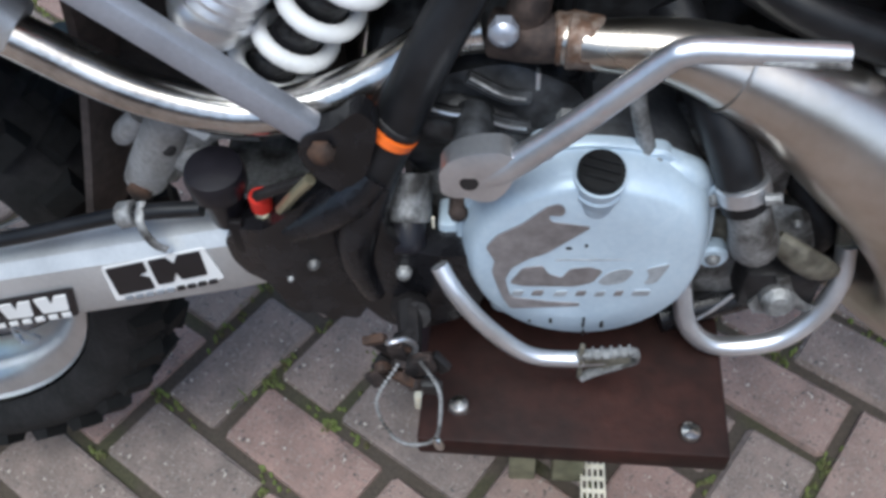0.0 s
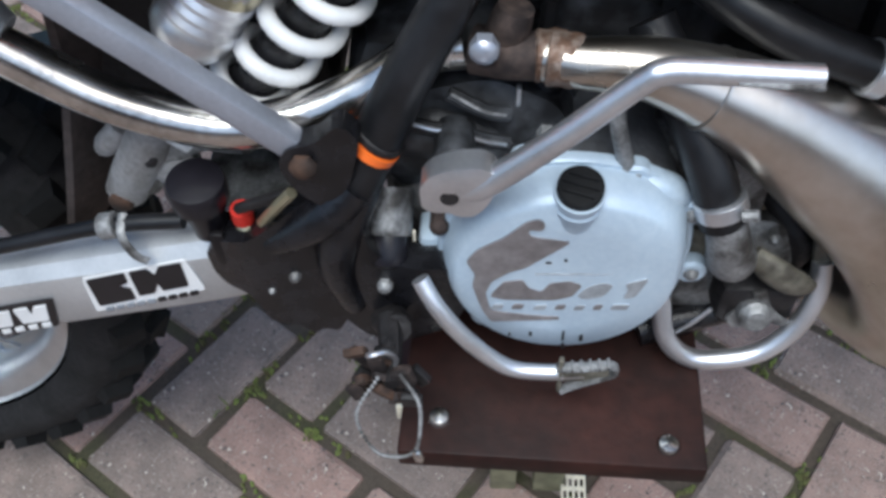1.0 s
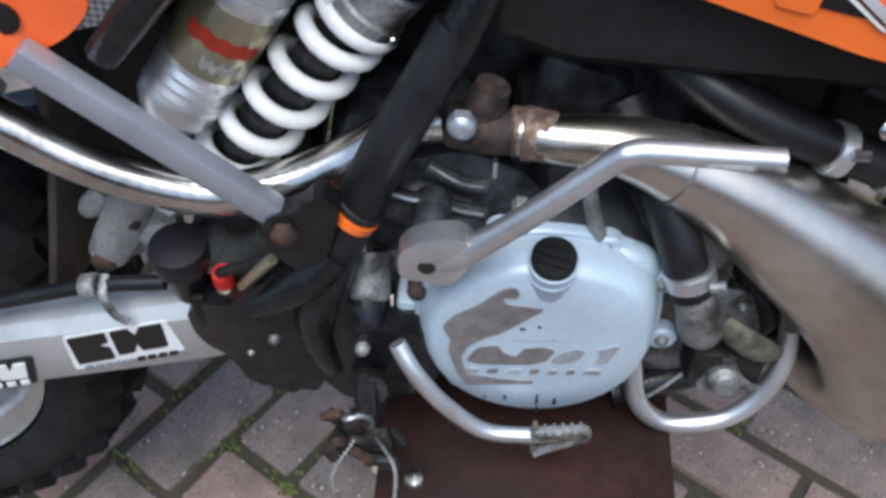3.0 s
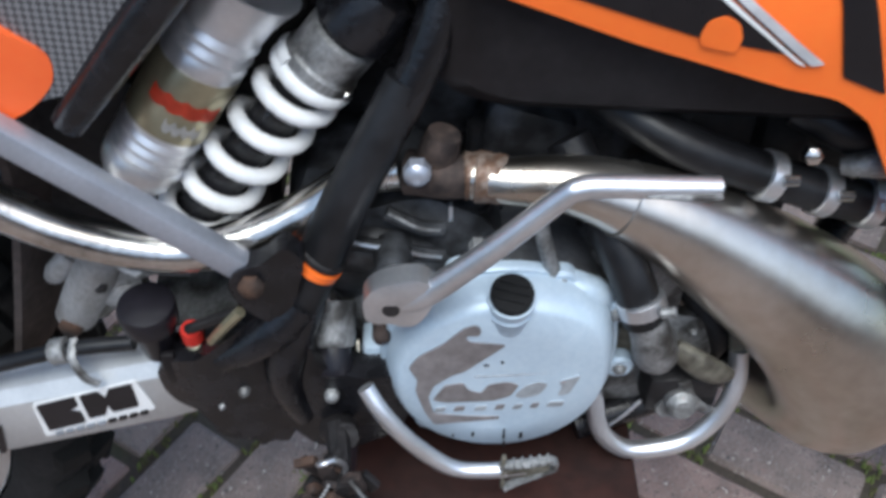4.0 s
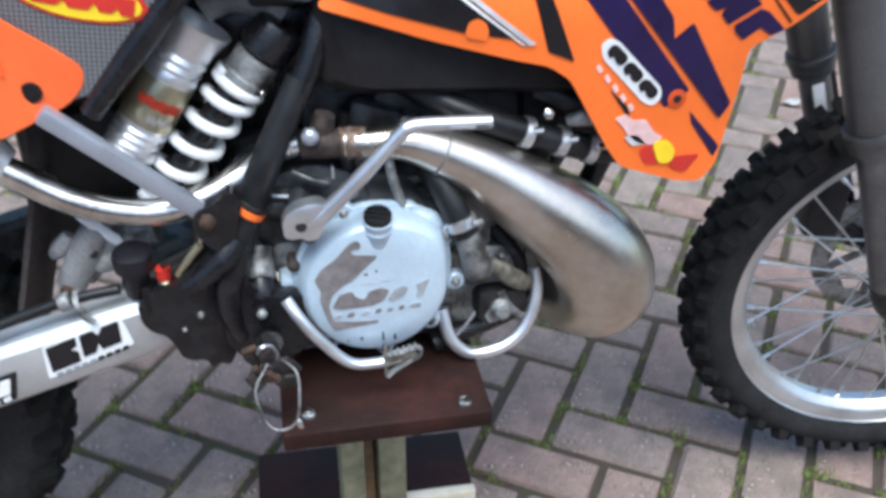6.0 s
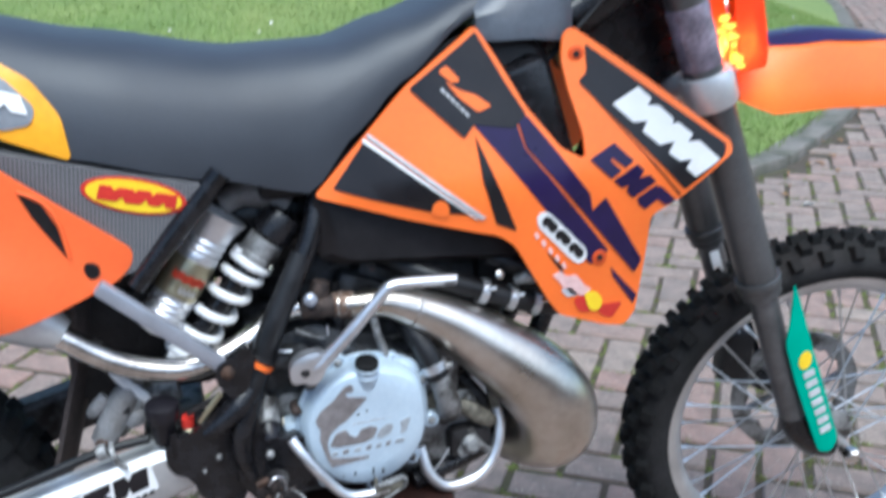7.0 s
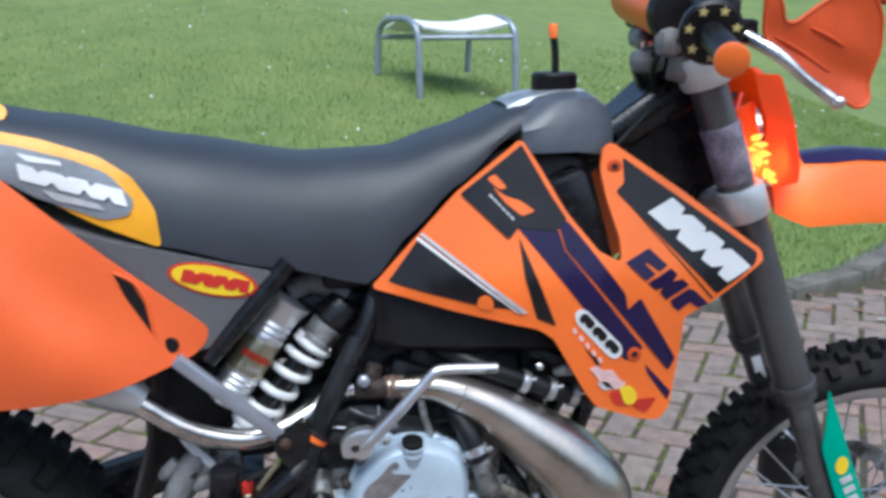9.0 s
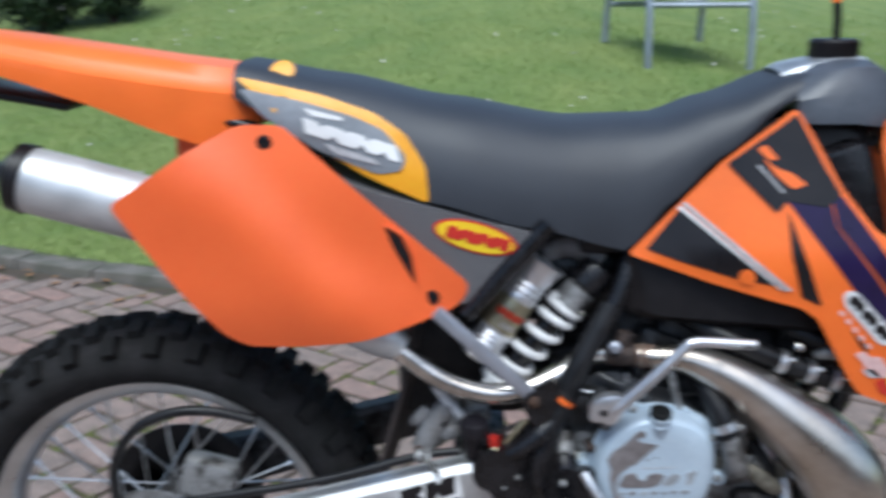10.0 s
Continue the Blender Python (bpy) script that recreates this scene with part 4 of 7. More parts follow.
part("gear_cover", plate(rounded([(0.225, 0.66), (0.25, 0.705), (0.30, 0.715), (0.345, 0.70), (0.36, 0.66), (0.33, 0.62), (0.25, 0.60)], 0.015), lambda x, z: -0.135 + 6 * (z - 0.665) ** 2, 0.04, 0.02), SHADED_CAST, engine, "grey cast gear housing")
for x, z in ((0.255, 0.570), (0.263, 0.557), (0.335, 0.692)):
    bolt((x, -0.150, z), 0.006, engine)
part("case_lug", box((0.252, -0.150, 0.565), (0.276, -0.120, 0.594), 0.005), COVER, engine, "pale cast lug beside the cover")
bolt((0.268, -0.158, 0.616), 0.0068, engine, RUST_PALE, "rusty hexagon bolt", depth=0.02)
SHAFT = Vector((0, -0.74, -0.67))
part("shaft_housing", lathe([(0, 0.0165), (0.030, 0.0162), (0.033, 0.0150)], (0.2325, -0.128, 0.622), SHAFT, 24), ALLOY_DULL, engine, "grey round shaft housing")
part("shaft_cap", lathe([(0.033, 0.0128), (0.048, 0.0132), (0.054, 0.0105), (0.056, 0.004)], (0.2325, -0.128, 0.622), SHAFT, 24), SMOKED, engine, "glossy dark round cap")
part("case_tag", box((0.2497, -0.158, 0.600), (0.2517, -0.155, 0.610), 0.0006), CREAM, engine, "thin pale tag")
part("case_rib", tube([(0.250, -0.136, 0.690), (0.265, -0.140, 0.690), (0.281, -0.142, 0.690), (0.296, -0.140, 0.682), (0.312, -0.136, 0.675)], 0.005, 8), SHADED_CAST, engine)
part("case_rib", tube([(0.275, -0.136, 0.716), (0.297, -0.140, 0.706), (0.312, -0.136, 0.700)], 0.005, 8), SHADED_CAST, engine)
# thin bright strips drawn as highlights along the upper edges of the ribs
part("case_ridge", tube([(0.252, -0.1405, 0.694), (0.266, -0.1445, 0.6935), (0.281, -0.1465, 0.6935), (0.296, -0.1445, 0.685), (0.311, -0.1405, 0.678)], 0.0014, 6), ALLOY, engine)
part("case_ridge", tube([(0.277, -0.1405, 0.719), (0.297, -0.1445, 0.709), (0.310, -0.1405, 0.703)], 0.0012, 6), ALLOY_DULL, engine)
part("crankcase_shoulder", tube([(0.236, -0.118, 0.668), (0.262, -0.122, 0.676), (0.292, -0.122, 0.668), (0.322, -0.118, 0.655)], [0.018, 0.022, 0.022, 0.018], 16), SHADED_CAST, engine)
part("power_valve", lathe([(0, 0.011), (0.012, 0.011), (0.013, 0.008), (0.022, 0.008), (0.023, 0.010), (0.034, 0.010)], (0.334, -0.112, 0.690), (0.05, 0, 1), 16), SHADED_CAST, engine, "grey pipe stub")
part("side_plug", lathe([(0, 0.010), (0.01, 0.010), (0.012, 0.007)], (0.288, -0.150, 0.652), (0, -1, 0), 6), ALLOY_DULL, engine)
part("reed_block", box((0.335, -0.085, 0.70), (0.40, -0.03, 0.755), 0.008, Matrix.Rotation(radians(20), 3, "Y")), SHADED_CAST, engine)
part("intake_boot", box((0.20, -0.05, 0.72), (0.34, 0.06, 0.86), 0.02), FRAME, engine)
part("cylinder_head", box((0.36, -0.05, 0.745), (0.58, 0.075, 0.815), 0.02, Matrix.Rotation(radians(10), 3, "Y")), FRAME, engine, "grimy black cylinder head")
part("exhaust_port", box((0.46, -0.07, 0.58), (0.58, 0.07, 0.76), 0.025), GRIME_AND_SHADE, engine)
part("oil_line", tube([(0.374, -0.138, 0.725), (0.378, -0.146, 0.700), (0.386, -0.150, 0.672), (0.3885, -0.150, 0.664)], 0.0055, 10), ALLOY_DULL, engine, "grey metal cable tube")
part("power_valve_arm", box((0.316, -0.130, 0.700), (0.319, -0.124, 0.714), 0.0008), ALLOY, engine)
part("drain_elbow", tube([(0.50, -0.10, 0.60), (0.525, -0.12, 0.565), (0.53, -0.11, 0.53)], [0.010, 0.010, 0.008], 12), GRIME_AND_SHADE, engine)
part("case_lug", box((0.47, -0.15, 0.50), (0.53, -0.09, 0.545), 0.01), GRIME_AND_SHADE, engine)
part("case_lug", lathe([(0, 0.013), (0.02, 0.013), (0.026, 0.008)], (0.497, -0.14, 0.52), (0, -1, 0.3), 12), ALLOY_DULL, engine)
part("throttle_cable", tube([(0.33, -0.09, 0.78), (0.42, -0.10, 0.83), (0.60, -0.08, 0.99), (0.72, -0.07, 1.10)], 0.0035, 8), HOSE, engine)
part("vent_hose", tube([(0.31, -0.08, 0.70), (0.33, -0.10, 0.715), (0.335, -0.10, 0.76)], 0.006, 8), HOSE, engine)
part("exhaust_lug", tube([(0.306, -0.122, 0.738), (0.310, -0.126, 0.758), (0.314, -0.126, 0.772)], [0.0125, 0.0130, 0.0108], 16), RUST_PALE, exhaust, "rusty domed bracket above the joint")
bolt((0.2965, -0.150, 0.7585), 0.0086, exhaust, STAY, "dull zinc bolt")

# guard rails
part("guard_rail", tube([(0.256, -0.185, 0.594), (0.268, -0.195, 0.575), (0.288, -0.2, 0.545), (0.316, -0.2, 0.512), (0.345, -0.2, 0.506), (0.372, -0.2, 0.510)], 0.0062, 16), ALLOY, bike, "bare alloy brake pedal arm")
tip = part("pedal_tip", tube([(0.352, -0.203, 0.517), (0.372, -0.204, 0.521), (0.391, -0.204, 0.524), (0.394, -0.204, 0.516), (0.389, -0.204, 0.511), (0.376, -0.205, 0.505), (0.363, -0.205, 0.496), (0.357, -0.205, 0.490)], 0.0024, 8, 3, flat=1.8), ALLOY_DULL, bike, "worn serrated pedal tip")
for k in range(6):
    part("pedal_tooth", box((0.3555 + 0.0063 * k, -0.2085, 0.5185 + 0.0011 * k), (0.3575 + 0.0063 * k, -0.2000, 0.5228 + 0.0011 * k), 0.0007), ALLOY_DULL, tip)
part("pedal_web", box((0.357, -0.206, 0.505), (0.390, -0.203, 0.519), 0.001, Matrix.Rotation(radians(-8), 3, "Y")), OLIVE, tip)
part("pedal_stem", box((0.3535, -0.206, 0.488), (0.3570, -0.201, 0.530), 0.001), OLIVE, tip)
part("bash_rail", tube([(0.430, -0.142, 0.525), (0.437, -0.156, 0.493), (0.457, -0.160, 0.471), (0.484, -0.160, 0.469), (0.511, -0.158, 0.478), (0.532, -0.152, 0.502), (0.542, -0.143, 0.532), (0.541, -0.132, 0.560)], 0.0076, 16), ALLOY, bike, "bare alloy engine guard rail")
part("rail_tab", box((0.531, -0.134, 0.555), (0.545, -0.124, 0.592), 0.003, Matrix.Rotation(radians(-12), 3, "Y")), OLIVE, bike, "dull cast tab holding the rail")

# bracket, footrest, brake cylinder
fb = part("footrest_bracket", plate(rounded([(0.191, 0.651), (0.215, 0.657), (0.222, 0.605), (0.25, 0.586), (0.285, 0.589), (0.288, 0.548), (0.276, 0.52), (0.244, 0.50), (0.214, 0.502), (0.189, 0.537)], 0.010), lambda x, z: -0.172 + 0.25 * (x - 0.24) ** 2, 0.03), FRAME, bike, "grimy black footrest bracket")
part("brake_lever_body", plate(rounded([(0.106, 0.593), (0.121, 0.612), (0.140, 0.618), (0.159, 0.634), (0.180, 0.650), (0.200, 0.660), (0.213, 0.650), (0.206, 0.600), (0.204, 0.560), (0.200, 0.520), (0.190, 0.503), (0.180, 0.512), (0.172, 0.508), (0.166, 0.522), (0.152, 0.524), (0.142, 0.531), (0.138, 0.546), (0.130, 0.559), (0.116, 0.562), (0.108, 0.572)], 0.005), lambda x, z: -0.168 - 0.01 * math.cos((x - 0.15) * 40), 0.028, 0.015), FRAME, fb, "grimy black guard plate")
part("pivot_plate", plate(rounded([(0.173, 0.690), (0.180, 0.704), (0.198, 0.709), (0.213, 0.722), (0.224, 0.704), (0.214, 0.668), (0.200, 0.650), (0.186, 0.662), (0.177, 0.676)], 0.008), lambda x, z: -0.175 + 0.3 * max(0, x - 0.2), 0.016, 0.012), FRAME, fb)
part("bracket_arm", tube([(0.213, -0.158, 0.656), (0.197, -0.168, 0.640), (0.178, -0.172, 0.626), (0.156, -0.172, 0.612)], [0.016, 0.015, 0.012, 0.009], 16), FRAME, fb)
part("frame_foot", tube([(0.222, -0.146, 0.664), (0.210, -0.160, 0.635), (0.200, -0.168, 0.605), (0.198, -0.170, 0.575), (0.206, -0.168, 0.54)], [0.0155, 0.0155, 0.0145, 0.012, 0.009], 16), FRAME, fb)
for x, z, r in ((0.1895, 0.6925, 0.0085), (0.164, 0.619, 0.004), (0.168, 0.581, 0.0045), (0.230, 0.572, 0.0055), (0.15, 0.566, 0.003)):
    bolt((x, -0.1795 if r > 0.008 else -0.1765, z), r, fb, RUST if r > 0.008 else ALLOY_DULL, depth=0.004)
part("lever_rod", tube([(0.152, -0.168, 0.628), (0.165, -0.172, 0.648), (0.178, -0.174, 0.665)], 0.004, 8), RESERVOIR, fb)
part("lever_strap", box((0.135, -0.172, 0.648), (0.178, -0.166, 0.654), 0.001, Matrix.Rotation(radians(-25), 3, "Y")), GRIME_AND_SHADE, fb)
part("strap_tie", box((0.114, -0.172, 0.585), (0.124, -0.166, 0.618), 0.002), BLACK, fb)
mc = part("master_cylinder", lathe([(0, 0.012), (0.034, 0.0155), (0.035, 0.0195), (0.05, 0.0205), (0.054, 0.019), (0.055, 0.015), (0.056, 0.004)], (0.108, -0.150, 0.60), (0.03, -0.1, 1), 24), SMOKED, bike, "smoked plastic brake fluid reservoir")
part("banjo_union", lathe([(0, 0.009), (0.016, 0.008), (0.018, 0.006)], (0.137, -0.158, 0.603), (0.1, -0.1, 1), 12), RESERVOIR, mc)
part("union_ring", lathe([(0, 0.0075), (0.012, 0.0075)], (0.137, -0.160, 0.622), (0.05, -0.1, 1), 16), DECAL_RED, mc, "red collar")
bm = tube([(0.034, -0.108, 0.590), (0.048, -0.107, 0.613), (0.064, -0.104, 0.640), (0.079, -0.100, 0.664)], [0.0155, 0.0175, 0.0175, 0.013], 18)
tube([(0.060, -0.104, 0.610), (0.076, -0.106, 0.617), (0.092, -0.102, 0.622)], [0.010, 0.014, 0.010], 14, bm=bm)
tube([(0.024, -0.098, 0.624), (0.032, -0.102, 0.634), (0.044, -0.100, 0.647)], [0.007, 0.0095, 0.008], 12, bm=bm)
lug = part("linkage_lug", bm, LUG, bike, "pale cast alloy linkage rocker below the shock")
part("casting_slot", lathe([(0, 0.0055), (0.002, 0.0055), (0.003, 0.004)], (0.066, -0.119, 0.634), (0, -1, 0.3), 14), GRIME_AND_SHADE, lug)
part("pale_strap", tube([(0.052, -0.108, 0.693), (0.062, -0.112, 0.676), (0.080, -0.113, 0.655), (0.094, -0.112, 0.640)], 0.0062, 10, flat=0.5), SPRING, lug, "pale plastic strap")
part("linkage_arm", tube([(0.13, -0.10, 0.65), (0.09, -0.10, 0.64), (0.05, -0.105, 0.60)], [0.02, 0.014, 0.014], 12), ALLOY_DULL, lug)
bolt((0.034, -0.122, 0.592), 0.0095, lug, RUST, "rusty bolt head")
part("cable_tie", tube([(0.046, -0.146, 0.608), (0.047, -0.160, 0.602), (0.054, -0.166, 0.588), (0.062, -0.166, 0.580)], 0.0034, 8, flat=0.4), ALLOY_DULL, lug, "pale cable tie tail")
peg = part("footrest", tube([(0.232, -0.185, 0.548), (0.236, -0.215, 0.546), (0.239, -0.240, 0.548)], [0.009, 0.008, 0.005], 8), GRIME_AND_SHADE, bike, "rusty serrated folding footrest")
rnd = random.Random(12)
for k in range(20):
    c = Vector((0.237 + rnd.uniform(-0.024, 0.020), -0.232 + rnd.uniform(-0.018, 0.018), 0.546 + rnd.uniform(-0.024, 0.022)))
    s = Vector((rnd.uniform(0.003, 0.008), rnd.uniform(0.002, 0.004), rnd.uniform(0.004, 0.010)))
    part("footrest_tooth", box(c - s, c + s, 0.0012, Matrix.Rotation(rnd.uniform(-1, 1), 3, "Y") @ Matrix.Rotation(rnd.uniform(-0.6, 0.6), 3, "X")), (RUST, RUST_PALE, GRIME_AND_SHADE, RUST_PALE)[k % 4], peg)
part("footrest_hinge", tube([(0.225, -0.175, 0.53), (0.235, -0.184, 0.54), (0.238, -0.195, 0.548)], [0.010, 0.013, 0.011], 10), GRIME_AND_SHADE, peg)
part("return_spring", tube([(0.222, -0.226, 0.562), (0.226, -0.234, 0.574), (0.235, -0.230, 0.572), (0.241, -0.226, 0.558), (0.239, -0.229, 0.546)], 0.002, 8), ALLOY, peg)
bm = bmesh.new()
cpts = smooth_line([(0.246, -0.240, 0.560), (0.258, -0.256, 0.556), (0.259, -0.260, 0.531), (0.254, -0.262, 0.497), (0.240, -0.262, 0.486), (0.225, -0.262, 0.496), (0.216, -0.258, 0.537), (0.230, -0.240, 0.556)], 9)
for c in cpts:
    bmesh.ops.create_icosphere(bm, subdivisions=1, radius=0.0017, matrix=Matrix.Translation(c))
tube([tuple(c) for c in cpts], 0.0005, 5, 1, bm=bm)
part("bead_chain", bm, ALLOY_DULL, peg, "thin bead chain loop")
part("chain_end", lathe([(0, 0.002), (0.003, 0.0036), (0.009, 0.0036), (0.012, 0.002)], (0.2545, -0.2635, 0.500), (0.3, -0.2, -1), 10), CHROME, peg)

# inner mudguard and airbox rear
part("mud_flap", loft([[(x0 - 0.012, -0.088, z), (x0 + 0.004, -0.05, z), (x0 + 0.012, 0, z), (x0, 0.085, z), (x0 + 0.006, 0.085, z), (x0 + 0.018, 0, z), (x0 + 0.010, -0.05, z), (x0 - 0.006, -0.088, z)] for x0, z in ((-0.035, 0.50), (-0.01, 0.58), (0.02, 0.68), (0.03, 0.76), (0.02, 0.84))]), DUSTY, bike, "mud-dusted brown mud flap")
part("inner_guard", box((0.02, -0.045, 0.755), (0.30, 0.09, 0.93), 0.02), GRIME_AND_SHADE, bike)
# added block: its black stands for the shade behind shock and stay
part("linkage_shield", box((0.0, -0.055, 0.615), (0.19, 0.085, 0.765), 0.02), GRIME_AND_SHADE, bike, "added black block for the darkness behind the shock")
part("subframe_strut", tube([(0.205, -0.140, 0.925), (0.145, -0.146, 0.857), (0.098, -0.150, 0.803)], [0.013, 0.013, 0.010], 10, 1), FRAME, bike, "black subframe strut")

# hoses
part("coolant_hose", tube([(0.395, -0.10, 0.745), (0.420, -0.132, 0.702), (0.438, -0.154, 0.670), (0.450, -0.164, 0.636)], 0.0150, 16), HOSE, bike, "black rubber coolant hose")
part("hose_clamp", lathe([(-0.006, 0.0155), (-0.005, 0.017), (0.005, 0.017), (0.006, 0.0155)], (0.4465, -0.1625, 0.651), (0.33, -0.26, -0.9), 20), ALLOY, bike, "steel hose clip")
part("clamp_screw", lathe([(0, 0.004), (0.009, 0.004), (0.010, 0.003)], (0.457, -0.176, 0.656), (1, -0.2, 0.3), 8), ALLOY_DULL, bike)
pump = part("water_pump", tube([(0.4515, -0.164, 0.640), (0.459, -0.164, 0.614), (0.466, -0.158, 0.592), (0.472, -0.135, 0.572)], [0.0135, 0.0150, 0.0165, 0.019], 18), ALLOY_DULL, engine, "cast alloy water pump elbow")
part("pump_cover", lathe([(0, 0.032), (0.012, 0.032), (0.016, 0.026), (0.017, 0.01)], (0.492, -0.112, 0.556), (0, -1, 0.1), 24), ALLOY_DULL, engine, "round cast pump cover")
for k in range(4):
    bolt((0.492 + 0.027 * math.cos(1.2 + 1.57 * k), -0.131, 0.556 + 0.027 * math.sin(1.2 + 1.57 * k)), 0.0045, pump)
part("pump_arm", tube([(0.484, -0.146, 0.583), (0.500, -0.152, 0.572), (0.518, -0.152, 0.558), (0.530, -0.148, 0.548)], [0.008, 0.0115, 0.0115, 0.008], 12, flat=0.6), OLIVE, engine, "oil-stained cast arm")
part("pump_flange", lathe([(0, 0.017), (0.012, 0.017), (0.015, 0.013)], (0.446, -0.128, 0.578), (-0.1, -1, 0.15), 20), OLIVE, engine)
part("hex_nut", lathe([(0, 0.0095), (0.008, 0.0095), (0.009, 0.006)], (0.488, -0.146, 0.513), (0, -1, 0.2), 6), ALLOY_DULL, engine)
part("drain_hose", tube([(0.444, -0.150, 0.487), (0.456, -0.150, 0.502), (0.468, -0.148, 0.519)], 0.0016, 8), ALLOY, engine)
part("loose_strap", tube([(0.497, -0.150, 0.545), (0.503, -0.153, 0.530), (0.513, -0.153, 0.517), (0.524, -0.150, 0.506)], 0.0050, 8, flat=0.4), ALLOY_DULL, engine, "pale loose strap")
part("radiator_hose", tube([(0.40, -0.08, 0.78), (0.46, -0.12, 0.758), (0.524, -0.125, 0.732), (0.597, -0.125, 0.705), (0.65, -0.11, 0.69)], 0.0145, 16), HOSE, bike, "black radiator hose")
part("radiator_hose", tube([(0.54, -0.10, 0.77), (0.585, -0.118, 0.755), (0.64, -0.11, 0.745)], 0.014, 16), HOSE, bike)
for x, z in ((0.524, 0.731), (0.563, 0.717), (0.597, 0.705)):
    part("hose_clamp", lathe([(-0.006, 0.015), (-0.005, 0.0172), (0.005, 0.0172), (0.006, 0.015)], (x, -0.125, z), (1, 0, -0.36), 20), ALLOY, bike, "steel hose clip")
    part("clamp_screw", lathe([(0, 0.004), (0.01, 0.004)], (x + 0.004, -0.139, z + 0.008), (1, 0, 0), 8), CHROME, bike)

# fuel tank and shrouds
tank_rows = []
for y, s in ((-0.128, 0.9), (-0.12, 0.97), (-0.1, 1.0), (0.1, 1.0), (0.12, 0.97), (0.128, 0.9)):
    o = rounded([(0.305, 0.90), (0.305, 0.80), (0.34, 0.785), (0.60, 0.765), (0.64, 0.80), (0.66, 0.9), (0.63, 1.04), (0.60, 1.06), (0.50, 1.06), (0.42, 0.99)], 0.03)
    tank_rows.append([(0.48 + (x - 0.48) * s, y * (1 - 2.2 * max(0, z - 0.88)), 0.9 + (z - 0.9) * s) for x, z in o])
tank = part("fuel_tank", loft(tank_rows), BLACK, bike, "black plastic fuel tank")
rows = []
for x, zb, zt, w in ((0.525, 1.05, 1.108, 0.105), (0.56, 1.05, 1.122, 0.11), (0.60, 1.05, 1.128, 0.108), (0.635, 1.045, 1.126, 0.10), (0.662, 1.05, 1.11, 0.08)):
    rows.append([(x, -w, zb), (x, -w * 0.98, zb + (zt - zb) * 0.5), (x, -w * 0.75, zt - 0.008), (x, -w * 0.4, zt), (x, w * 0.4, zt), (x, w * 0.75, zt - 0.008), (x, w * 0.98, zb + (zt - zb) * 0.5), (x, w, zb)])
part("tank_top", loft(rows), TANK_SHEEN, tank, "black tank top coloured blue-grey for its sky sheen")
deck = []
for x, z, w in ((0.518, 1.112, 0.048), (0.54, 1.121, 0.055), (0.56, 1.1255, 0.052), (0.60, 1.1305, 0.046), (0.635, 1.1285, 0.042), (0.655, 1.118, 0.036)):
    deck.append([(x, -w, z - 0.010), (x, -w * 0.9, z - 0.003), (x, -w * 0.5, z), (x, 0, z + 0.001), (x, w * 0.5, z), (x, w * 0.9, z - 0.003), (x, w, z - 0.010)])
bm = loft(deck, close=False)
bmesh.ops.solidify(bm, geom=bm.faces[:], thickness=0.004)
part("tank_deck", bm, DECK, tank, "pale silvery deck round the filler")
cap = part("fuel_cap", lathe([(0, 0.03), (0.008, 0.034), (0.03, 0.034), (0.034, 0.03)], (0.60, 0, 1.118), (0, 0, 1), 12), BLACK, tank, "black filler cap with breather hose")
part("breather_hose", tube([(0.602, 0, 1.15), (0.601, 0, 1.18), (0.598, 0, 1.205)], 0.0055, 10), HOSE, cap)
part("breather_tip", lathe([(0, 0.006), (0.018, 0.0065), (0.02, 0.005)], (0.598, 0, 1.2), (-0.05, 0, 1), 12), ORANGE, cap)


def shroud_y(x, z):
    return -0.163 + 0.3 * max(0, z - 0.88) + 0.16 * max(0, 0.5 - x)


SHROUD = [(0.311, 0.883), (0.367, 0.939), (0.431, 1.003), (0.522, 1.07), (0.545, 1.033), (0.578, 0.973), (0.62, 0.92), (0.652, 0.903), (0.651, 0.935), (0.636, 0.987), (0.63, 1.024), (0.636, 1.054), (0.65, 1.062), (0.744, 0.997), (0.859, 0.91), (0.861, 0.896), (0.788, 0.844), (0.743, 0.822), (0.739, 0.777), (0.727, 0.69), (0.712, 0.672), (0.684, 0.676), (0.618, 0.70), (0.602, 0.722), (0.555, 0.803), (0.533, 0.819), (0.418, 0.849)]
shroud = part("radiator_shroud", plate(rounded(SHROUD, 0.008), shroud_y, 0.006, 0.025), ORANGE, tank, "orange plastic radiator shroud with dark graphics")
part("far_shroud", plate(rounded(SHROUD, 0.008), lambda x, z: -shroud_y(x, z) - 0.006, 0.006, 0.05), ORANGE, tank)
part("radiator", box((0.60, -0.12, 0.74), (0.66, 0.12, 1.03), 0.01, Matrix.Rotation(radians(-20), 3, "Y")), FRAME, bike, "black radiator core")
# added block that blacks out the shaded gap between the radiator hoses
part("radiator_foot", box((0.53, -0.085, 0.685), (0.655, 0.06, 0.79), 0.015), GRIME_AND_SHADE, bike, "added black block filling the dark gap behind the hoses")
part("tap_body", tube([(0.568, -0.128, 0.742), (0.585, -0.134, 0.748), (0.604, -0.132, 0.742)], [0.007, 0.010, 0.007], 12), ALLOY_DULL, bike, "small alloy fuel tap")
part("tap_nut", lathe([(0, 0.006), (0.008, 0.006), (0.009, 0.004)], (0.545, -0.128, 0.752), (0, -1, 0.4), 6), CHROME, bike)


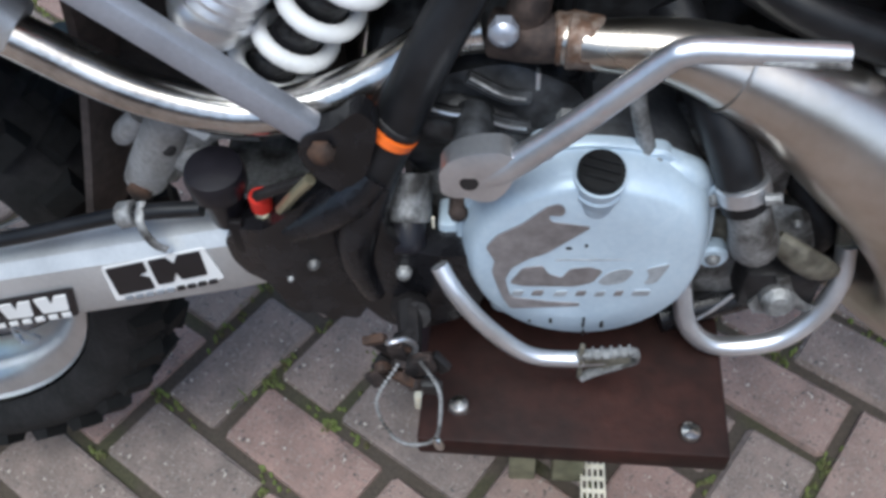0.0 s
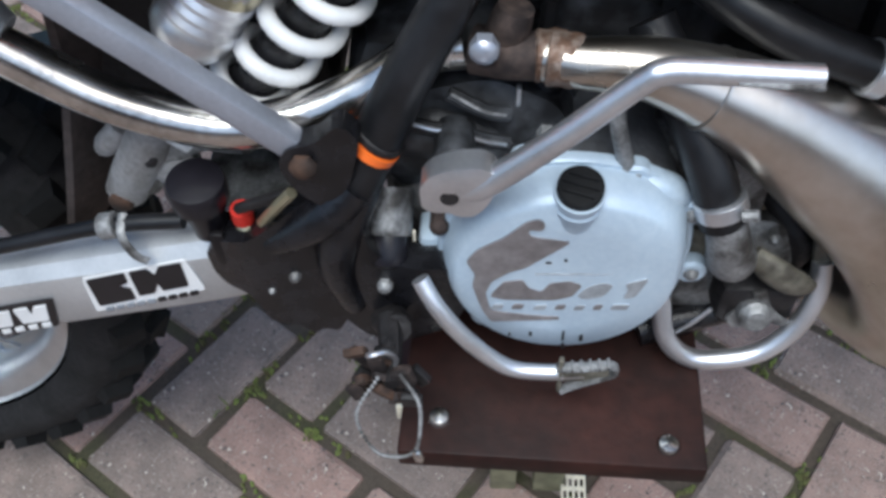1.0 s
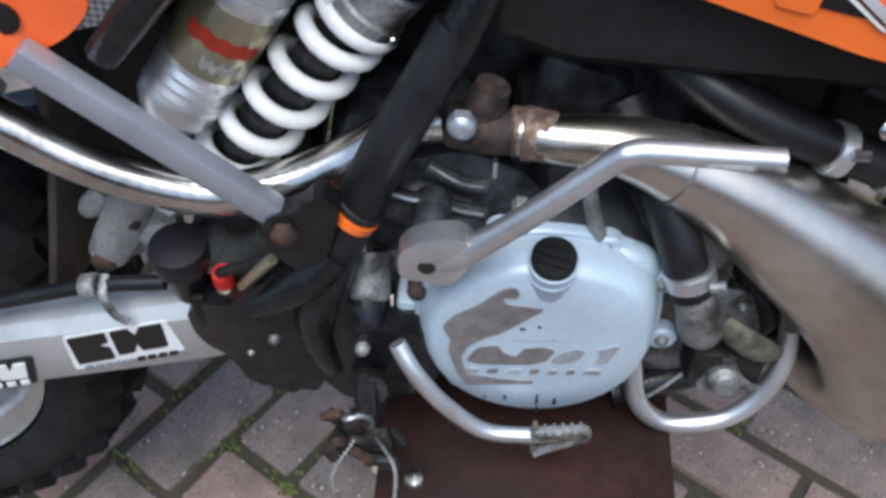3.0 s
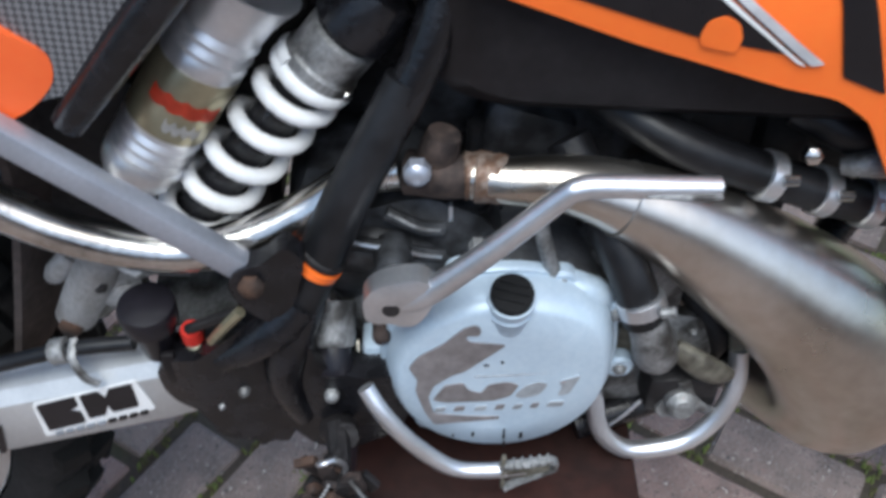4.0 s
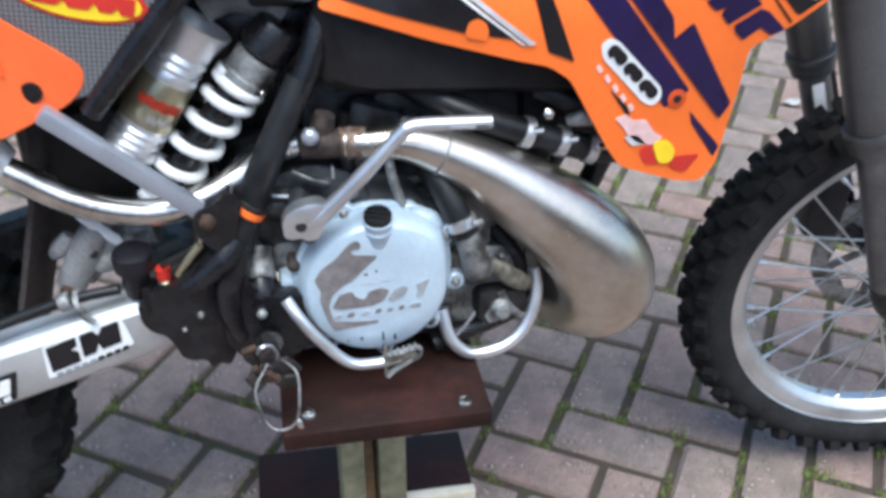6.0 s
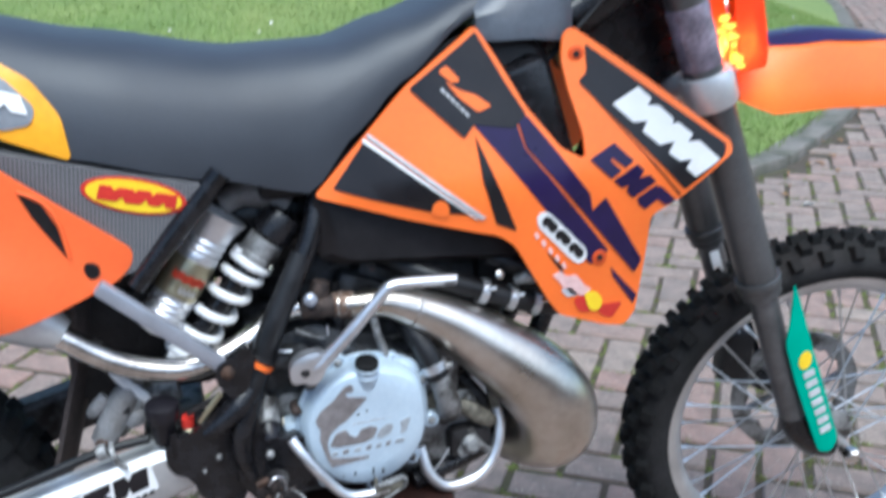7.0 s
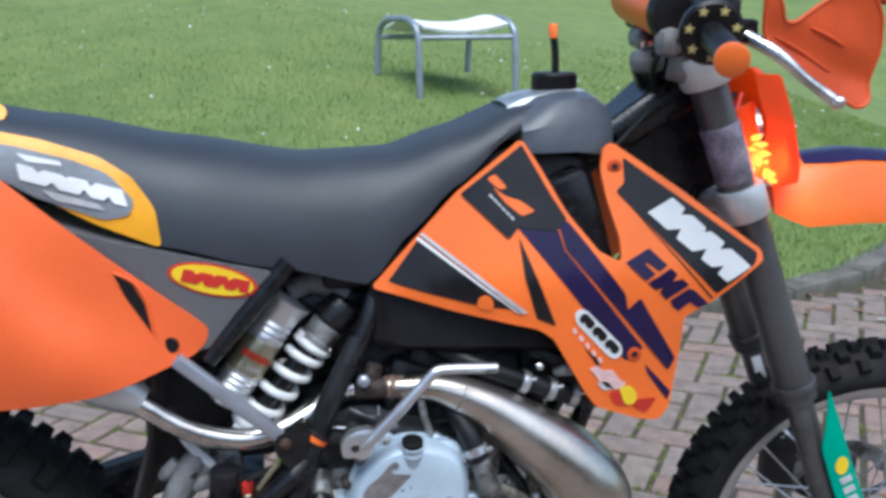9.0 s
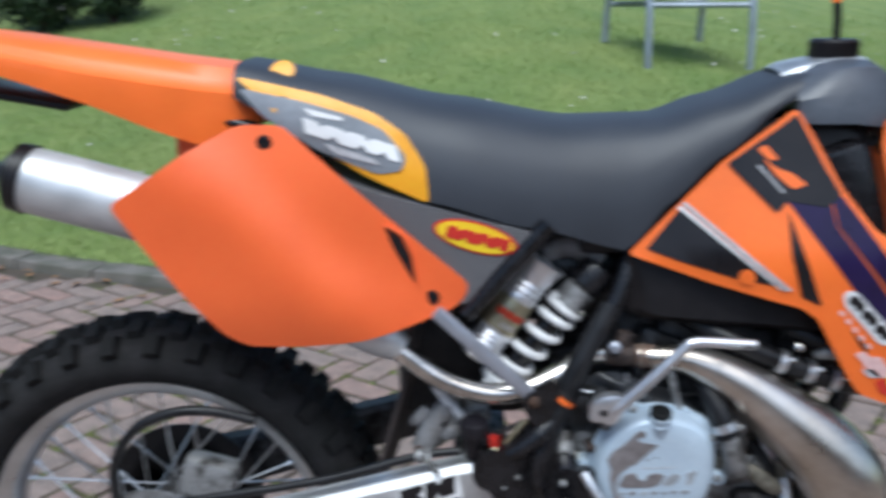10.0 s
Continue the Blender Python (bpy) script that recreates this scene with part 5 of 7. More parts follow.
def graphic(pts, mat, lift=0.0012, r=0.003, name="graphic", label=""):
    """A printed film on the shroud."""
    up = [(x, z + 0.009) for x, z in pts]
    return part(name, plate(rounded(up, r), lambda x, z: shroud_y(x, z) - lift, 0.0012, 0.025), mat, shroud, label)


graphic([(0.334, 0.882), (0.376, 0.934), (0.5, 0.84), (0.447, 0.848), (0.383, 0.866)], DECAL_BLACK, label="black tank graphic")
graphic([(0.449, 0.850), (0.452, 0.858), (0.46, 0.862), (0.468, 0.858), (0.471, 0.849), (0.469, 0.840), (0.45, 0.843)], ORANGE, 0.0022)
graphic([(0.378, 0.941), (0.382, 0.943), (0.517, 0.835), (0.51, 0.834)], DECAL_SILVER, 0.0022, 0.001)
graphic([(0.373, 0.935), (0.3765, 0.938), (0.507, 0.834), (0.502, 0.836)], DECAL_WHITE, 0.0024, 0.0005)
graphic([(0.508, 0.948), (0.561, 0.954), (0.572, 0.914), (0.684, 0.773), (0.659, 0.756), (0.592, 0.841)], DECAL_PURPLE, label="dark purple shroud graphic")
graphic([(0.564, 0.954), (0.578, 0.953), (0.608, 0.915), (0.655, 0.852), (0.659, 0.829), (0.677, 0.845), (0.732, 0.755), (0.722, 0.738), (0.657, 0.816), (0.573, 0.916)], DECAL_PURPLE, 0.0022)
graphic([(0.435, 0.992), (0.521, 1.054), (0.556, 0.989), (0.577, 0.955), (0.559, 0.94), (0.508, 0.948), (0.495, 0.933)], DECAL_BLACK, 0.0026)
graphic([(0.471, 1.011), (0.482, 1.017), (0.497, 0.999), (0.486, 0.997)], ORANGE, 0.0038, 0.004)
graphic([(0.478, 1.0), (0.495, 0.988), (0.514, 0.982), (0.533, 0.968), (0.515, 0.962), (0.494, 0.979)], ORANGE, 0.0038, 0.004)
graphic([(0.509, 0.935), (0.521, 0.905), (0.557, 0.814), (0.530, 0.826), (0.514, 0.880)], DECAL_BLACK, 0.0016, 0.002)
graphic([(0.688, 0.749), (0.728, 0.705), (0.723, 0.693), (0.692, 0.735)], DECAL_PURPLE, 0.0012, 0.002)
graphic([(0.598, 0.78), (0.618, 0.761), (0.623, 0.744)], DECAL_BLACK, 0.0012, 0.002)
graphic([(0.663, 1.033), (0.852, 0.898), (0.848, 0.884), (0.79, 0.844), (0.65, 0.988), (0.663, 0.999)], DECAL_BLACK, 0.0012, 0.005, label="black shroud badge with white block marks")
graphic([(0.655, 0.985), (0.657, 0.983), (0.785, 0.838), (0.782, 0.838)], DECAL_BLACK, 0.0014, 0.0005)
JAGGED = [(0.0, 0.04), (0.02, 1.0), (0.17, 1.0), (0.20, 0.74), (0.27, 0.98), (0.44, 0.96), (0.47, 0.80), (0.50, 0.98), (0.66, 1.0), (0.69, 0.70), (0.75, 0.98), (1.0, 0.96), (1.0, 0.0), (0.87, 0.0), (0.84, 0.36), (0.78, 0.04), (0.66, 0.02), (0.61, 0.42), (0.55, 0.02), (0.36, 0.0), (0.31, 0.36), (0.24, 0.02)]


def block_mark(origin, along, across):
    """A bold block with notched edges, laid along a line."""
    o, a, c = Vector(origin), Vector(along), Vector(across)
    return [tuple(o + a * u + c * v) for u, v in JAGGED]


graphic(block_mark((0.692, 0.958), (0.112, -0.098), (0.037, 0.021)), DECAL_WHITE, 0.0026, 0.0012, "badge_mark", "white block mark with notched edges")
BLOCKS = ([(0, 0), (0.06, 1), (1, 1), (1, 0.62), (0.45, 0.56), (0.45, 0.46), (1, 0.44), (1, 0)], [(0, 0), (0.04, 1), (0.36, 1), (0.5, 0.66), (0.64, 1), (1, 1), (1, 0), (0.62, 0.04), (0.5, 0.26), (0.40, 0)], [(0.0, 0.1), (0, 0.9), (0.2, 1), (1, 1), (0.9, 0.62), (0.50, 0.56), (0.55, 0.0), (0.2, 0)])
for k, shape in enumerate(BLOCKS):
    o, ln, w = Vector((0.655, 0.896)), Vector((0.092, -0.086)), Vector((0.033, 0.019))
    a, b = o + ln * (k / 3 + 0.02), o + ln * ((k + 1) / 3 - 0.02)
    graphic([tuple(a + (b - a) * u + w * v) for u, v in shape], DECAL_PURPLE, 0.0016, 0.0012, "badge_mark")
graphic([(0.583, 0.829), (0.590, 0.835), (0.600, 0.833), (0.652, 0.779), (0.654, 0.767), (0.645, 0.759), (0.634, 0.764), (0.586, 0.815)], DECAL_WHITE, 0.0016, 0.005, "badge", "white-edged badge with dark marks")
for k in range(3):
    c = Vector((0.5935, 0.823)) + Vector((0.0185, -0.0195)) * k
    graphic([tuple(c + Vector(q)) for q in ((-0.004, 0.000), (0.002, 0.006), (0.008, 0.004), (0.018, -0.007), (0.018, -0.012), (0.012, -0.017), (0.006, -0.013), (0.004, -0.006), (-0.001, -0.008))], DECAL_BLACK, 0.0028, 0.003, "badge_mark")
for k in range(5):
    c = Vector((0.580, 0.806)) + Vector((0.0095, -0.0112)) * k
    graphic([tuple(c), tuple(c + Vector((0.004, 0.003))), tuple(c + Vector((0.008, -0.004))), tuple(c + Vector((0.004, -0.007)))], DECAL_PINK, 0.0014, 0.001, "badge_mark")
graphic([(0.380, 0.938), (0.383, 0.940), (0.515, 0.8345), (0.508, 0.8345)], DECAL_BLACK, 0.0018, 0.0005)
for k in range(6):
    c = Vector((0.472, 0.990)) + Vector((0.0052, -0.0056)) * k
    graphic([tuple(c), tuple(c + Vector((0.0022, 0.0016))), tuple(c + Vector((0.0058, -0.0032))), tuple(c + Vector((0.0036, -0.0048)))], DECAL_SILVER, 0.0038, 0.0004)
graphic([(0.606, 0.748), (0.618, 0.752), (0.626, 0.744), (0.640, 0.744), (0.652, 0.728), (0.662, 0.722), (0.650, 0.714), (0.634, 0.718), (0.622, 0.728), (0.616, 0.738)], DECAL_PINK, 0.0016, 0.003)
graphic([(0.618, 0.726), (0.632, 0.728), (0.644, 0.716), (0.628, 0.715)], DECAL_SILVER, 0.0016, 0.003)
graphic([(0.636, 0.71), (0.656, 0.715), (0.662, 0.689), (0.645, 0.692)], DECAL_RED, 0.0016, 0.006)
graphic([(0.67, 0.697), (0.708, 0.698), (0.692, 0.676), (0.675, 0.684)], DECAL_RED, 0.0016, 0.006)
graphic([(0.65, 0.717), (0.666, 0.72), (0.678, 0.707), (0.675, 0.691), (0.66, 0.691)], DECAL_YELLOW, 0.0028, 0.008)
for x, z in ((0.650, 1.030), (0.671, 0.774)):
    part("shroud_bolt", lathe([(-0.003, 0.010), (0, 0.010), (0.0006, 0.008)], (x, shroud_y(x, z) - 0.002, z), (0, -1, 0), 20), ORANGE_DEEP, shroud)
    part("bolt_socket", lathe([(-0.003, 0.0045), (0, 0.0045), (0.0004, 0.004)], (x, shroud_y(x, z) - 0.0032, z), (0, -1, 0), 12), GRIME_AND_SHADE, shroud)

# seat
TOP = [(-0.205, 1.128), (-0.085, 1.107), (0.075, 1.074), (0.235, 1.047), (0.354, 1.05), (0.434, 1.076), (0.545, 1.114)]
BOT = [(-0.205, 1.085), (-0.18, 1.072), (-0.1, 1.03), (0.048, 0.955), (0.187, 0.919), (0.309, 0.888), (0.37, 0.955), (0.429, 1.01), (0.513, 1.075), (0.545, 1.09)]
rows = []
for k in range(45):
    x = -0.205 + 0.75 * k / 44
    zt, zb = interp(x, TOP), interp(x, BOT)
    wt = interp(x, [(-0.26, 0.075), (0.05, 0.085), (0.3, 0.08), (0.545, 0.06)])
    wb = interp(x, [(-0.26, 0.09), (-0.1, 0.125), (0.1, 0.145), (0.3, 0.132), (0.43, 0.115), (0.545, 0.09)])
    hgt = zt - zb
    half = [(wb, zb), (wb * 0.99 + wt * 0.01, zb + hgt * 0.25), (wb * 0.8 + wt * 0.2, zb + hgt * 0.55), (wb * 0.45 + wt * 0.55, zb + hgt * 0.82), (wt * 0.92, zb + hgt * 0.94), (wt * 0.6, zb + hgt * 0.99), (0, zt)]
    rows.append([(x, -w, z) for w, z in half] + [(x, w, z) for w, z in half[-2::-1]])
seat = part("seat", loft(rows), SEAT, bike, "long black vinyl seat")


def seat_y(x, z):
    zt, zb = interp(x, TOP), interp(x, BOT)
    wt = interp(x, [(-0.26, 0.075), (0.05, 0.085), (0.3, 0.08), (0.545, 0.06)])
    wb = interp(x, [(-0.26, 0.09), (-0.1, 0.125), (0.1, 0.145), (0.3, 0.132), (0.43, 0.115), (0.545, 0.09)])
    f = (z - zb) / max(0.01, zt - zb)
    return -interp(f, [(0, wb), (0.25, wb * 0.99 + wt * 0.01), (0.55, wb * 0.8 + wt * 0.2), (0.82, wb * 0.45 + wt * 0.55), (0.94, wt * 0.92), (1.0, wt * 0.6)])


def seat_sticker(pts, mat, lift, r=0.01, label=""):
    return part("seat_graphic", plate(rounded(pts, r), lambda x, z: seat_y(x, z) - lift, 0.0012, 0.02), mat, seat, label)


seat_sticker([(-0.203, 1.112), (-0.15, 1.102), (-0.086, 1.088), (-0.02, 1.066), (0.02, 1.040), (0.046, 1.001), (0.051, 0.953), (-0.01, 0.978), (-0.034, 0.989), (-0.10, 1.028)], DECAL_AMBER, 0.002, 0.01, "amber seat graphic with grey oval")
seat_sticker([(-0.198, 1.098), (-0.115, 1.082), (-0.05, 1.064), (-0.008, 1.046), (0.022, 1.012), (0.015, 0.995), (-0.016, 0.990), (-0.092, 1.020), (-0.167, 1.064)], DECAL_GREY, 0.0035, 0.010)
seat_sticker(block_mark((-0.108, 1.042), (0.122, -0.036), (-0.006, 0.021)), DECAL_WHITE, 0.005, 0.0012, "white block mark with notched edges")
seat_sticker([(-0.085, 1.030), (-0.02, 1.010), (-0.012, 1.002), (-0.07, 1.016)], DECAL_SILVER, 0.005, 0.003)
seat_sticker([(-0.112, 1.074), (-0.062, 1.062), (-0.06, 1.057), (-0.10, 1.064)], DECAL_WHITE, 0.005, 0.001)
part("seat_badge", lathe([(-0.002, 0.016), (0.0015, 0.016), (0.002, 0.012)], (-0.145, -0.068, 1.1165), (0, -0.75, 0.66), 24), DECAL_AMBER, seat, "round amber badge on the seat")

# air box panel and side panel
air = part("airbox", plate(rounded([(-0.20, 1.03), (-0.02, 0.968), (0.195, 0.912), (0.115, 0.825), (0.02, 0.80), (-0.15, 0.86)], 0.006), lambda x, z: -0.148, 0.18, 0.06), CARBON, bike, "grey weave-patterned airbox panel")
sticker("badge", [(0.055 + 0.055 * (1 + math.cos(a)), 0.910 + 0.021 * math.sin(a) - 0.013 * math.cos(a)) for a in (2 * math.pi * k / 24 for k in range(24))], DECAL_RED, air, lambda x, z: -0.148, 0.0012, 0.001, "yellow oval badge with red border")
sticker("badge", [(0.055 + 0.055 + 0.050 * math.cos(a), 0.910 + 0.018 * math.sin(a) - 0.012 * math.cos(a)) for a in (2 * math.pi * k / 24 for k in range(24))], DECAL_YELLOW, air, lambda x, z: -0.148, 0.0024, 0.001)
sticker("badge_mark", block_mark((0.070, 0.911), (0.082, -0.0205), (0.004, 0.0165)), DECAL_RED, air, lambda x, z: -0.148, 0.0036, 0.0008)


RIDGE = [(-0.36, 1.10), (-0.202, 1.006), (-0.149, 0.941), (-0.059, 0.853), (0.001, 0.814), (0.12, 0.76)]


def panel_y(x, z):
    m = -0.188 + 0.45 * (x + 0.12) ** 2 + 0.9 * max(0, z - 0.93) ** 2 + 1.6 * max(0, 0.86 - z) ** 2
    beyond = (z - interp(x, RIDGE)) * 0.72
    t = max(0.0, min(1.0, (beyond + 0.030) / 0.075))
    return m + 0.017 * t * t * (3 - 2 * t) - 0.004 * max(0.0, 1 - abs(beyond + 0.05) / 0.06)


PANEL = [(-0.36, 0.953), (-0.26, 1.02), (-0.191, 1.056), (-0.134, 1.056), (-0.02, 0.955), (0.101, 0.848), (0.098, 0.83), (0.082, 0.814), (0.0, 0.787), (-0.036, 0.777), (-0.12, 0.768), (-0.186, 0.768), (-0.215, 0.782), (-0.26, 0.83)]
panel = part("side_panel", plate(rounded(PANEL, 0.012), panel_y, 0.005, 0.02), ORANGE_PANEL, bike, "orange plastic rear side panel")
sticker("vent", [(-0.006, 0.929), (0.015, 0.914), (0.027, 0.888), (0.033, 0.85), (0.016, 0.88), (0.004, 0.902)], BLACK, panel, panel_y, 0.001, 0.002, "dark vent slot")
part("vent_lip", tube([(-0.006, panel_y(-0.006, 0.929) - 0.001, 0.931), (0.017, panel_y(0.017, 0.914) - 0.001, 0.916), (0.030, panel_y(0.03, 0.888) - 0.001, 0.888), (0.035, panel_y(0.035, 0.85) - 0.001, 0.85)], 0.0022, 8), ORANGE_PANEL, panel)
for x, z in ((0.054, 0.831), (-0.155, 1.035)):
    part("panel_bolt", lathe([(-0.002, 0.010), (0, 0.010), (0.001, 0.006)], (x, panel_y(x, z) - 0.001, z), (0, -1, 0), 16), FRAME, panel)


def fender(rows_in, name, label, mat=ORANGE):
    """rows of x, ridge height, side drop, half width."""
    rows = []
    for x, z, drop, w in rows_in:
        rows.append([(x, -w, z - drop), (x, -w * 0.97, z - drop * 0.72), (x, -w * 0.7, z - drop * 0.18), (x, -w * 0.35, z - drop * 0.02), (x, 0, z), (x, w * 0.35, z - drop * 0.02), (x, w * 0.7, z - drop * 0.18), (x, w * 0.97, z - drop * 0.72), (x, w, z - drop)])
    bm = loft(rows, close=False)
    bmesh.ops.solidify(bm, geom=bm.faces[:], thickness=0.004)
    return part(name, bm, mat, bike, label)


rows = []
for x, top, crease, low, w in ((-0.165, 1.106, 1.082, 1.05, 0.07), (-0.206, 1.120, 1.096, 1.046, 0.09), (-0.25, 1.126, 1.101, 1.020, 0.095), (-0.31, 1.133, 1.110, 1.041, 0.1), (-0.40, 1.146, 1.124, 1.077, 0.1), (-0.52, 1.163, 1.147, 1.116, 0.098), (-0.66, 1.178, 1.167, 1.148, 0.09), (-0.78, 1.188, 1.180, 1.168, 0.075), (-0.84, 1.190, 1.184, 1.178, 0.055)):
    half = [(w * 1.0, low), (w * 1.01, (low + crease) / 2 - 0.002), (w * 0.99, crease - 0.008), (w * 0.86, crease - 0.002), (w * 0.80, crease + 0.006), (w * 0.62, top - 0.002), (w * 0.3, top)]
    rows.append([(x, -q, z) for q, z in half] + [(x, q, z) for q, z in half[::-1]])
bm = loft(rows, close=False)
bmesh.ops.solidify(bm, geom=bm.faces[:], thickness=0.004)
mudguard = part("rear_mudguard", bm, ORANGE, bike, "orange plastic rear mudguard")
part("tail_plate", box((-0.72, -0.06, 1.086), (-0.44, 0.06, 1.096), 0.003, Matrix.Rotation(radians(10), 3, "Y")), BLACK, mudguard, "dark plate under the tail")
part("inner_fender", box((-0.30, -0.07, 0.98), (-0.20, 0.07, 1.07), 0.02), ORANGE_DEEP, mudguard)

ff = fender([(0.93, 1.00, 0.06, 0.06), (0.98, 1.02, 0.10, 0.075), (1.07, 1.028, 0.105, 0.08), (1.18, 1.018, 0.10, 0.08), (1.30, 0.985, 0.09, 0.078), (1.42, 0.93, 0.07, 0.07), (1.50, 0.88, 0.05, 0.055)], "front_mudguard", "orange plastic front mudguard")

# the dark graphic follows the crown of the mudguard
rows = []
for x, z, drop, w, near, far in ((0.985, 1.0205, 0.10, 0.075, 0.55, 0.30), (1.03, 1.0245, 0.10, 0.078, 0.62, 0.40), (1.07, 1.028, 0.105, 0.08, 0.62, 0.42), (1.13, 1.0235, 0.10, 0.08, 0.60, 0.40), (1.19, 1.0155, 0.10, 0.08, 0.50, 0.25), (1.25, 1.0, 0.095, 0.079, 0.30, 0.05)):
    line = []
    for k in range(7):
        f = -near + (near + far) * k / 6
        sag = 0.02 * abs(f) / 0.35 if abs(f) < 0.35 else 0.02 + 0.16 * (abs(f) - 0.35) / 0.35
        line.append((x, w * f, z - drop * sag + 0.0022))
    rows.append(line)
bm = loft(rows, close=False)
bmesh.ops.solidify(bm, geom=bm.faces[:], thickness=0.0012)
part("mudguard_graphic", bm, DECAL_PURPLE, ff, "dark purple graphic on the crown")
# handlebar, guards, headlight
bar = part("handlebar", tube([(0.665, -0.40, 1.183), (0.70, -0.28, 1.208), (0.75, -0.16, 1.235), (0.775, -0.05, 1.235), (0.80, 0.06, 1.238), (0.84, 0.16, 1.25), (0.86, 0.28, 1.235), (0.875, 0.38, 1.225)], 0.011, 14), BLACK, bike, "black handlebar")
part("grip", tube([(0.667, -0.398, 1.184), (0.698, -0.285, 1.207)], 0.0165, 18, 1), HOSE, bar, "black rubber grip")
part("grip", tube([(0.862, 0.29, 1.234), (0.875, 0.38, 1.225)], 0.0165, 18, 1), HOSE, bar)
part("grip_end", lathe([(0, 0.0185), (0.006, 0.019), (0.008, 0.016)], (0.6655, -0.397, 1.1835), (-0.25, -1, -0.2), 24), ORANGE, bar, "orange grip end")
flange = part("grip_flange", lathe([(0, 0.034), (0.004, 0.038), (0.010, 0.038), (0.026, 0.032), (0.05, 0.028)], (0.697, -0.290, 1.208), (0.25, 1, 0.2), 32), BLACK, bar, "black grip flange with gold star marks")
fq = Vector((0, 0, 1)).rotation_difference(Vector((-0.25, -1, -0.2)).normalized()).to_matrix()
for k in range(7):
    a = 2 * math.pi * k / 7
    own = bmesh.new()
    vs = []
    for j in range(10):
        r = 0.0065 if j % 2 == 0 else 0.0028
        b = 2 * math.pi * j / 10
        vs.append(own.verts.new(Vector((0.697, -0.290, 1.208)) + fq @ Vector((0.028 * math.cos(a) + r * math.cos(b), 0.028 * math.sin(a) + r * math.sin(b), 0.0012))))
    own.faces.new(vs)
    ext = bmesh.ops.extrude_face_region(own, geom=own.faces[:])
    bmesh.ops.translate(own, vec=fq @ Vector((0, 0, -0.002)), verts=[g for g in ext["geom"] if isinstance(g, bmesh.types.BMVert)])
    bmesh.ops.recalc_face_normals(own, faces=own.faces)
    part("star_mark", own, DECAL_GOLD, flange)
lever = part("lever", tube([(0.735, -0.27, 1.212), (0.766, -0.31, 1.187), (0.797, -0.325, 1.158), (0.826, -0.335, 1.135), (0.832, -0.337, 1.131)], [0.009, 0.0085, 0.0065, 0.0075, 0.0085], 12, flat=0.7), CHROME, bar, "polished alloy hand lever with ball end")
part("lever_ball", lathe([(-0.008, 0.002), (-0.006, 0.0065), (0, 0.009), (0.006, 0.0065), (0.008, 0.002)], (0.834, -0.338, 1.130), (1, 0, -0.3), 18), CHROME, lever)
part("lever_perch", box((0.715, -0.285, 1.195), (0.76, -0.24, 1.225), 0.006), FRAME, lever)
part("brake_master", box((0.72, -0.235, 1.215), (0.765, -0.165, 1.262), 0.01), FRAME, bar, "black brake master cylinder")
gp = [(0.748, 1.263), (0.772, 1.246), (0.782, 1.221), (0.797, 1.219), (0.830, 1.240), (0.861, 1.256), (0.885, 1.258), (0.905, 1.248), (0.917, 1.226), (0.919, 1.190), (0.909, 1.153), (0.909, 1.124), (0.892, 1.117), (0.862, 1.134), (0.832, 1.155), (0.756, 1.203)]


def guard_y(x, z):
    rim = max(0.0, ((x - 0.845) / 0.078) ** 2 + ((z - 1.19) / 0.078) ** 2 - 0.45)
    fold = z - 1.172 + 0.43 * (x - 0.85)
    return -0.292 + 0.10 * (x - 0.85) - 0.008 * min(1.4, rim) + 0.006 * max(0, 1 - abs(fold) / 0.03) + 0.05 * max(0, -fold)


guard = part("hand_guard", plate(rounded(gp, 0.010), guard_y, 0.004, 0.008), ORANGE_DEEP, bar, "deep orange plastic hand guard")
edge = rounded(gp, 0.010)
part("guard_rim", tube([(x, guard_y(x, z) + 0.001, z) for x, z in edge + edge[:1]], 0.0026, 8, 1), ORANGE_DEEP, guard)
for line in (((0.770, 1.205), (0.810, 1.187), (0.852, 1.162)), ((0.820, 1.214), (0.845, 1.204), (0.868, 1.192))):
    part("guard_rib", tube([(x, guard_y(x, z) - 0.0005, z) for x, z in line], [0.0012, 0.0026, 0.0012], 8), ORANGE_DEEP, guard)
part("bar_pad", lathe([(0, 0.030), (0.006, 0.037), (0.02, 0.040), (0.2, 0.040), (0.21, 0.032)], (0.732, -0.125, 1.232), (0.10, 1, 0.14), 28), ORANGE, bar, "orange handlebar pad with black end")
part("pad_end", lathe([(0, 0.026), (0.004, 0.038), (0.012, 0.041), (0.026, 0.0415)], (0.731, -0.135, 1.230), (0.10, 1, 0.14), 28), BLACK, bar)
part("cable", tube([(0.73, -0.20, 1.205), (0.722, -0.10, 1.19), (0.735, -0.03, 1.15), (0.78, -0.02, 1.09)], 0.005, 8), HOSE, bar)
part("kill_switch", box((0.715, -0.03, 1.185), (0.745, 0.02, 1.215), 0.011), ALLOY_DULL, bar)
clamp = part("bar_clamp", box((0.70, -0.07, 1.15), (0.745, -0.02, 1.185), 0.015), LUG, bike, "dirty cast handlebar clamp")
part("bar_clamp", box((0.70, -0.145, 1.175), (0.735, -0.105, 1.215), 0.015), LUG, clamp)
for x, y, z in ((0.712, -0.06, 1.187), (0.732, -0.03, 1.187), (0.712, -0.125, 1.217)):
    part("clamp_bolt", lathe([(0, 0.006), (0.008, 0.006), (0.009, 0.004)], (x, y, z), (0, 0, 1), 6), CHROME, clamp)
part("switch_lead", tube([(0.72, -0.13, 1.19), (0.712, -0.10, 1.17), (0.73, -0.06, 1.13), (0.78, -0.04, 1.08)], 0.004, 8), HOSE, clamp)
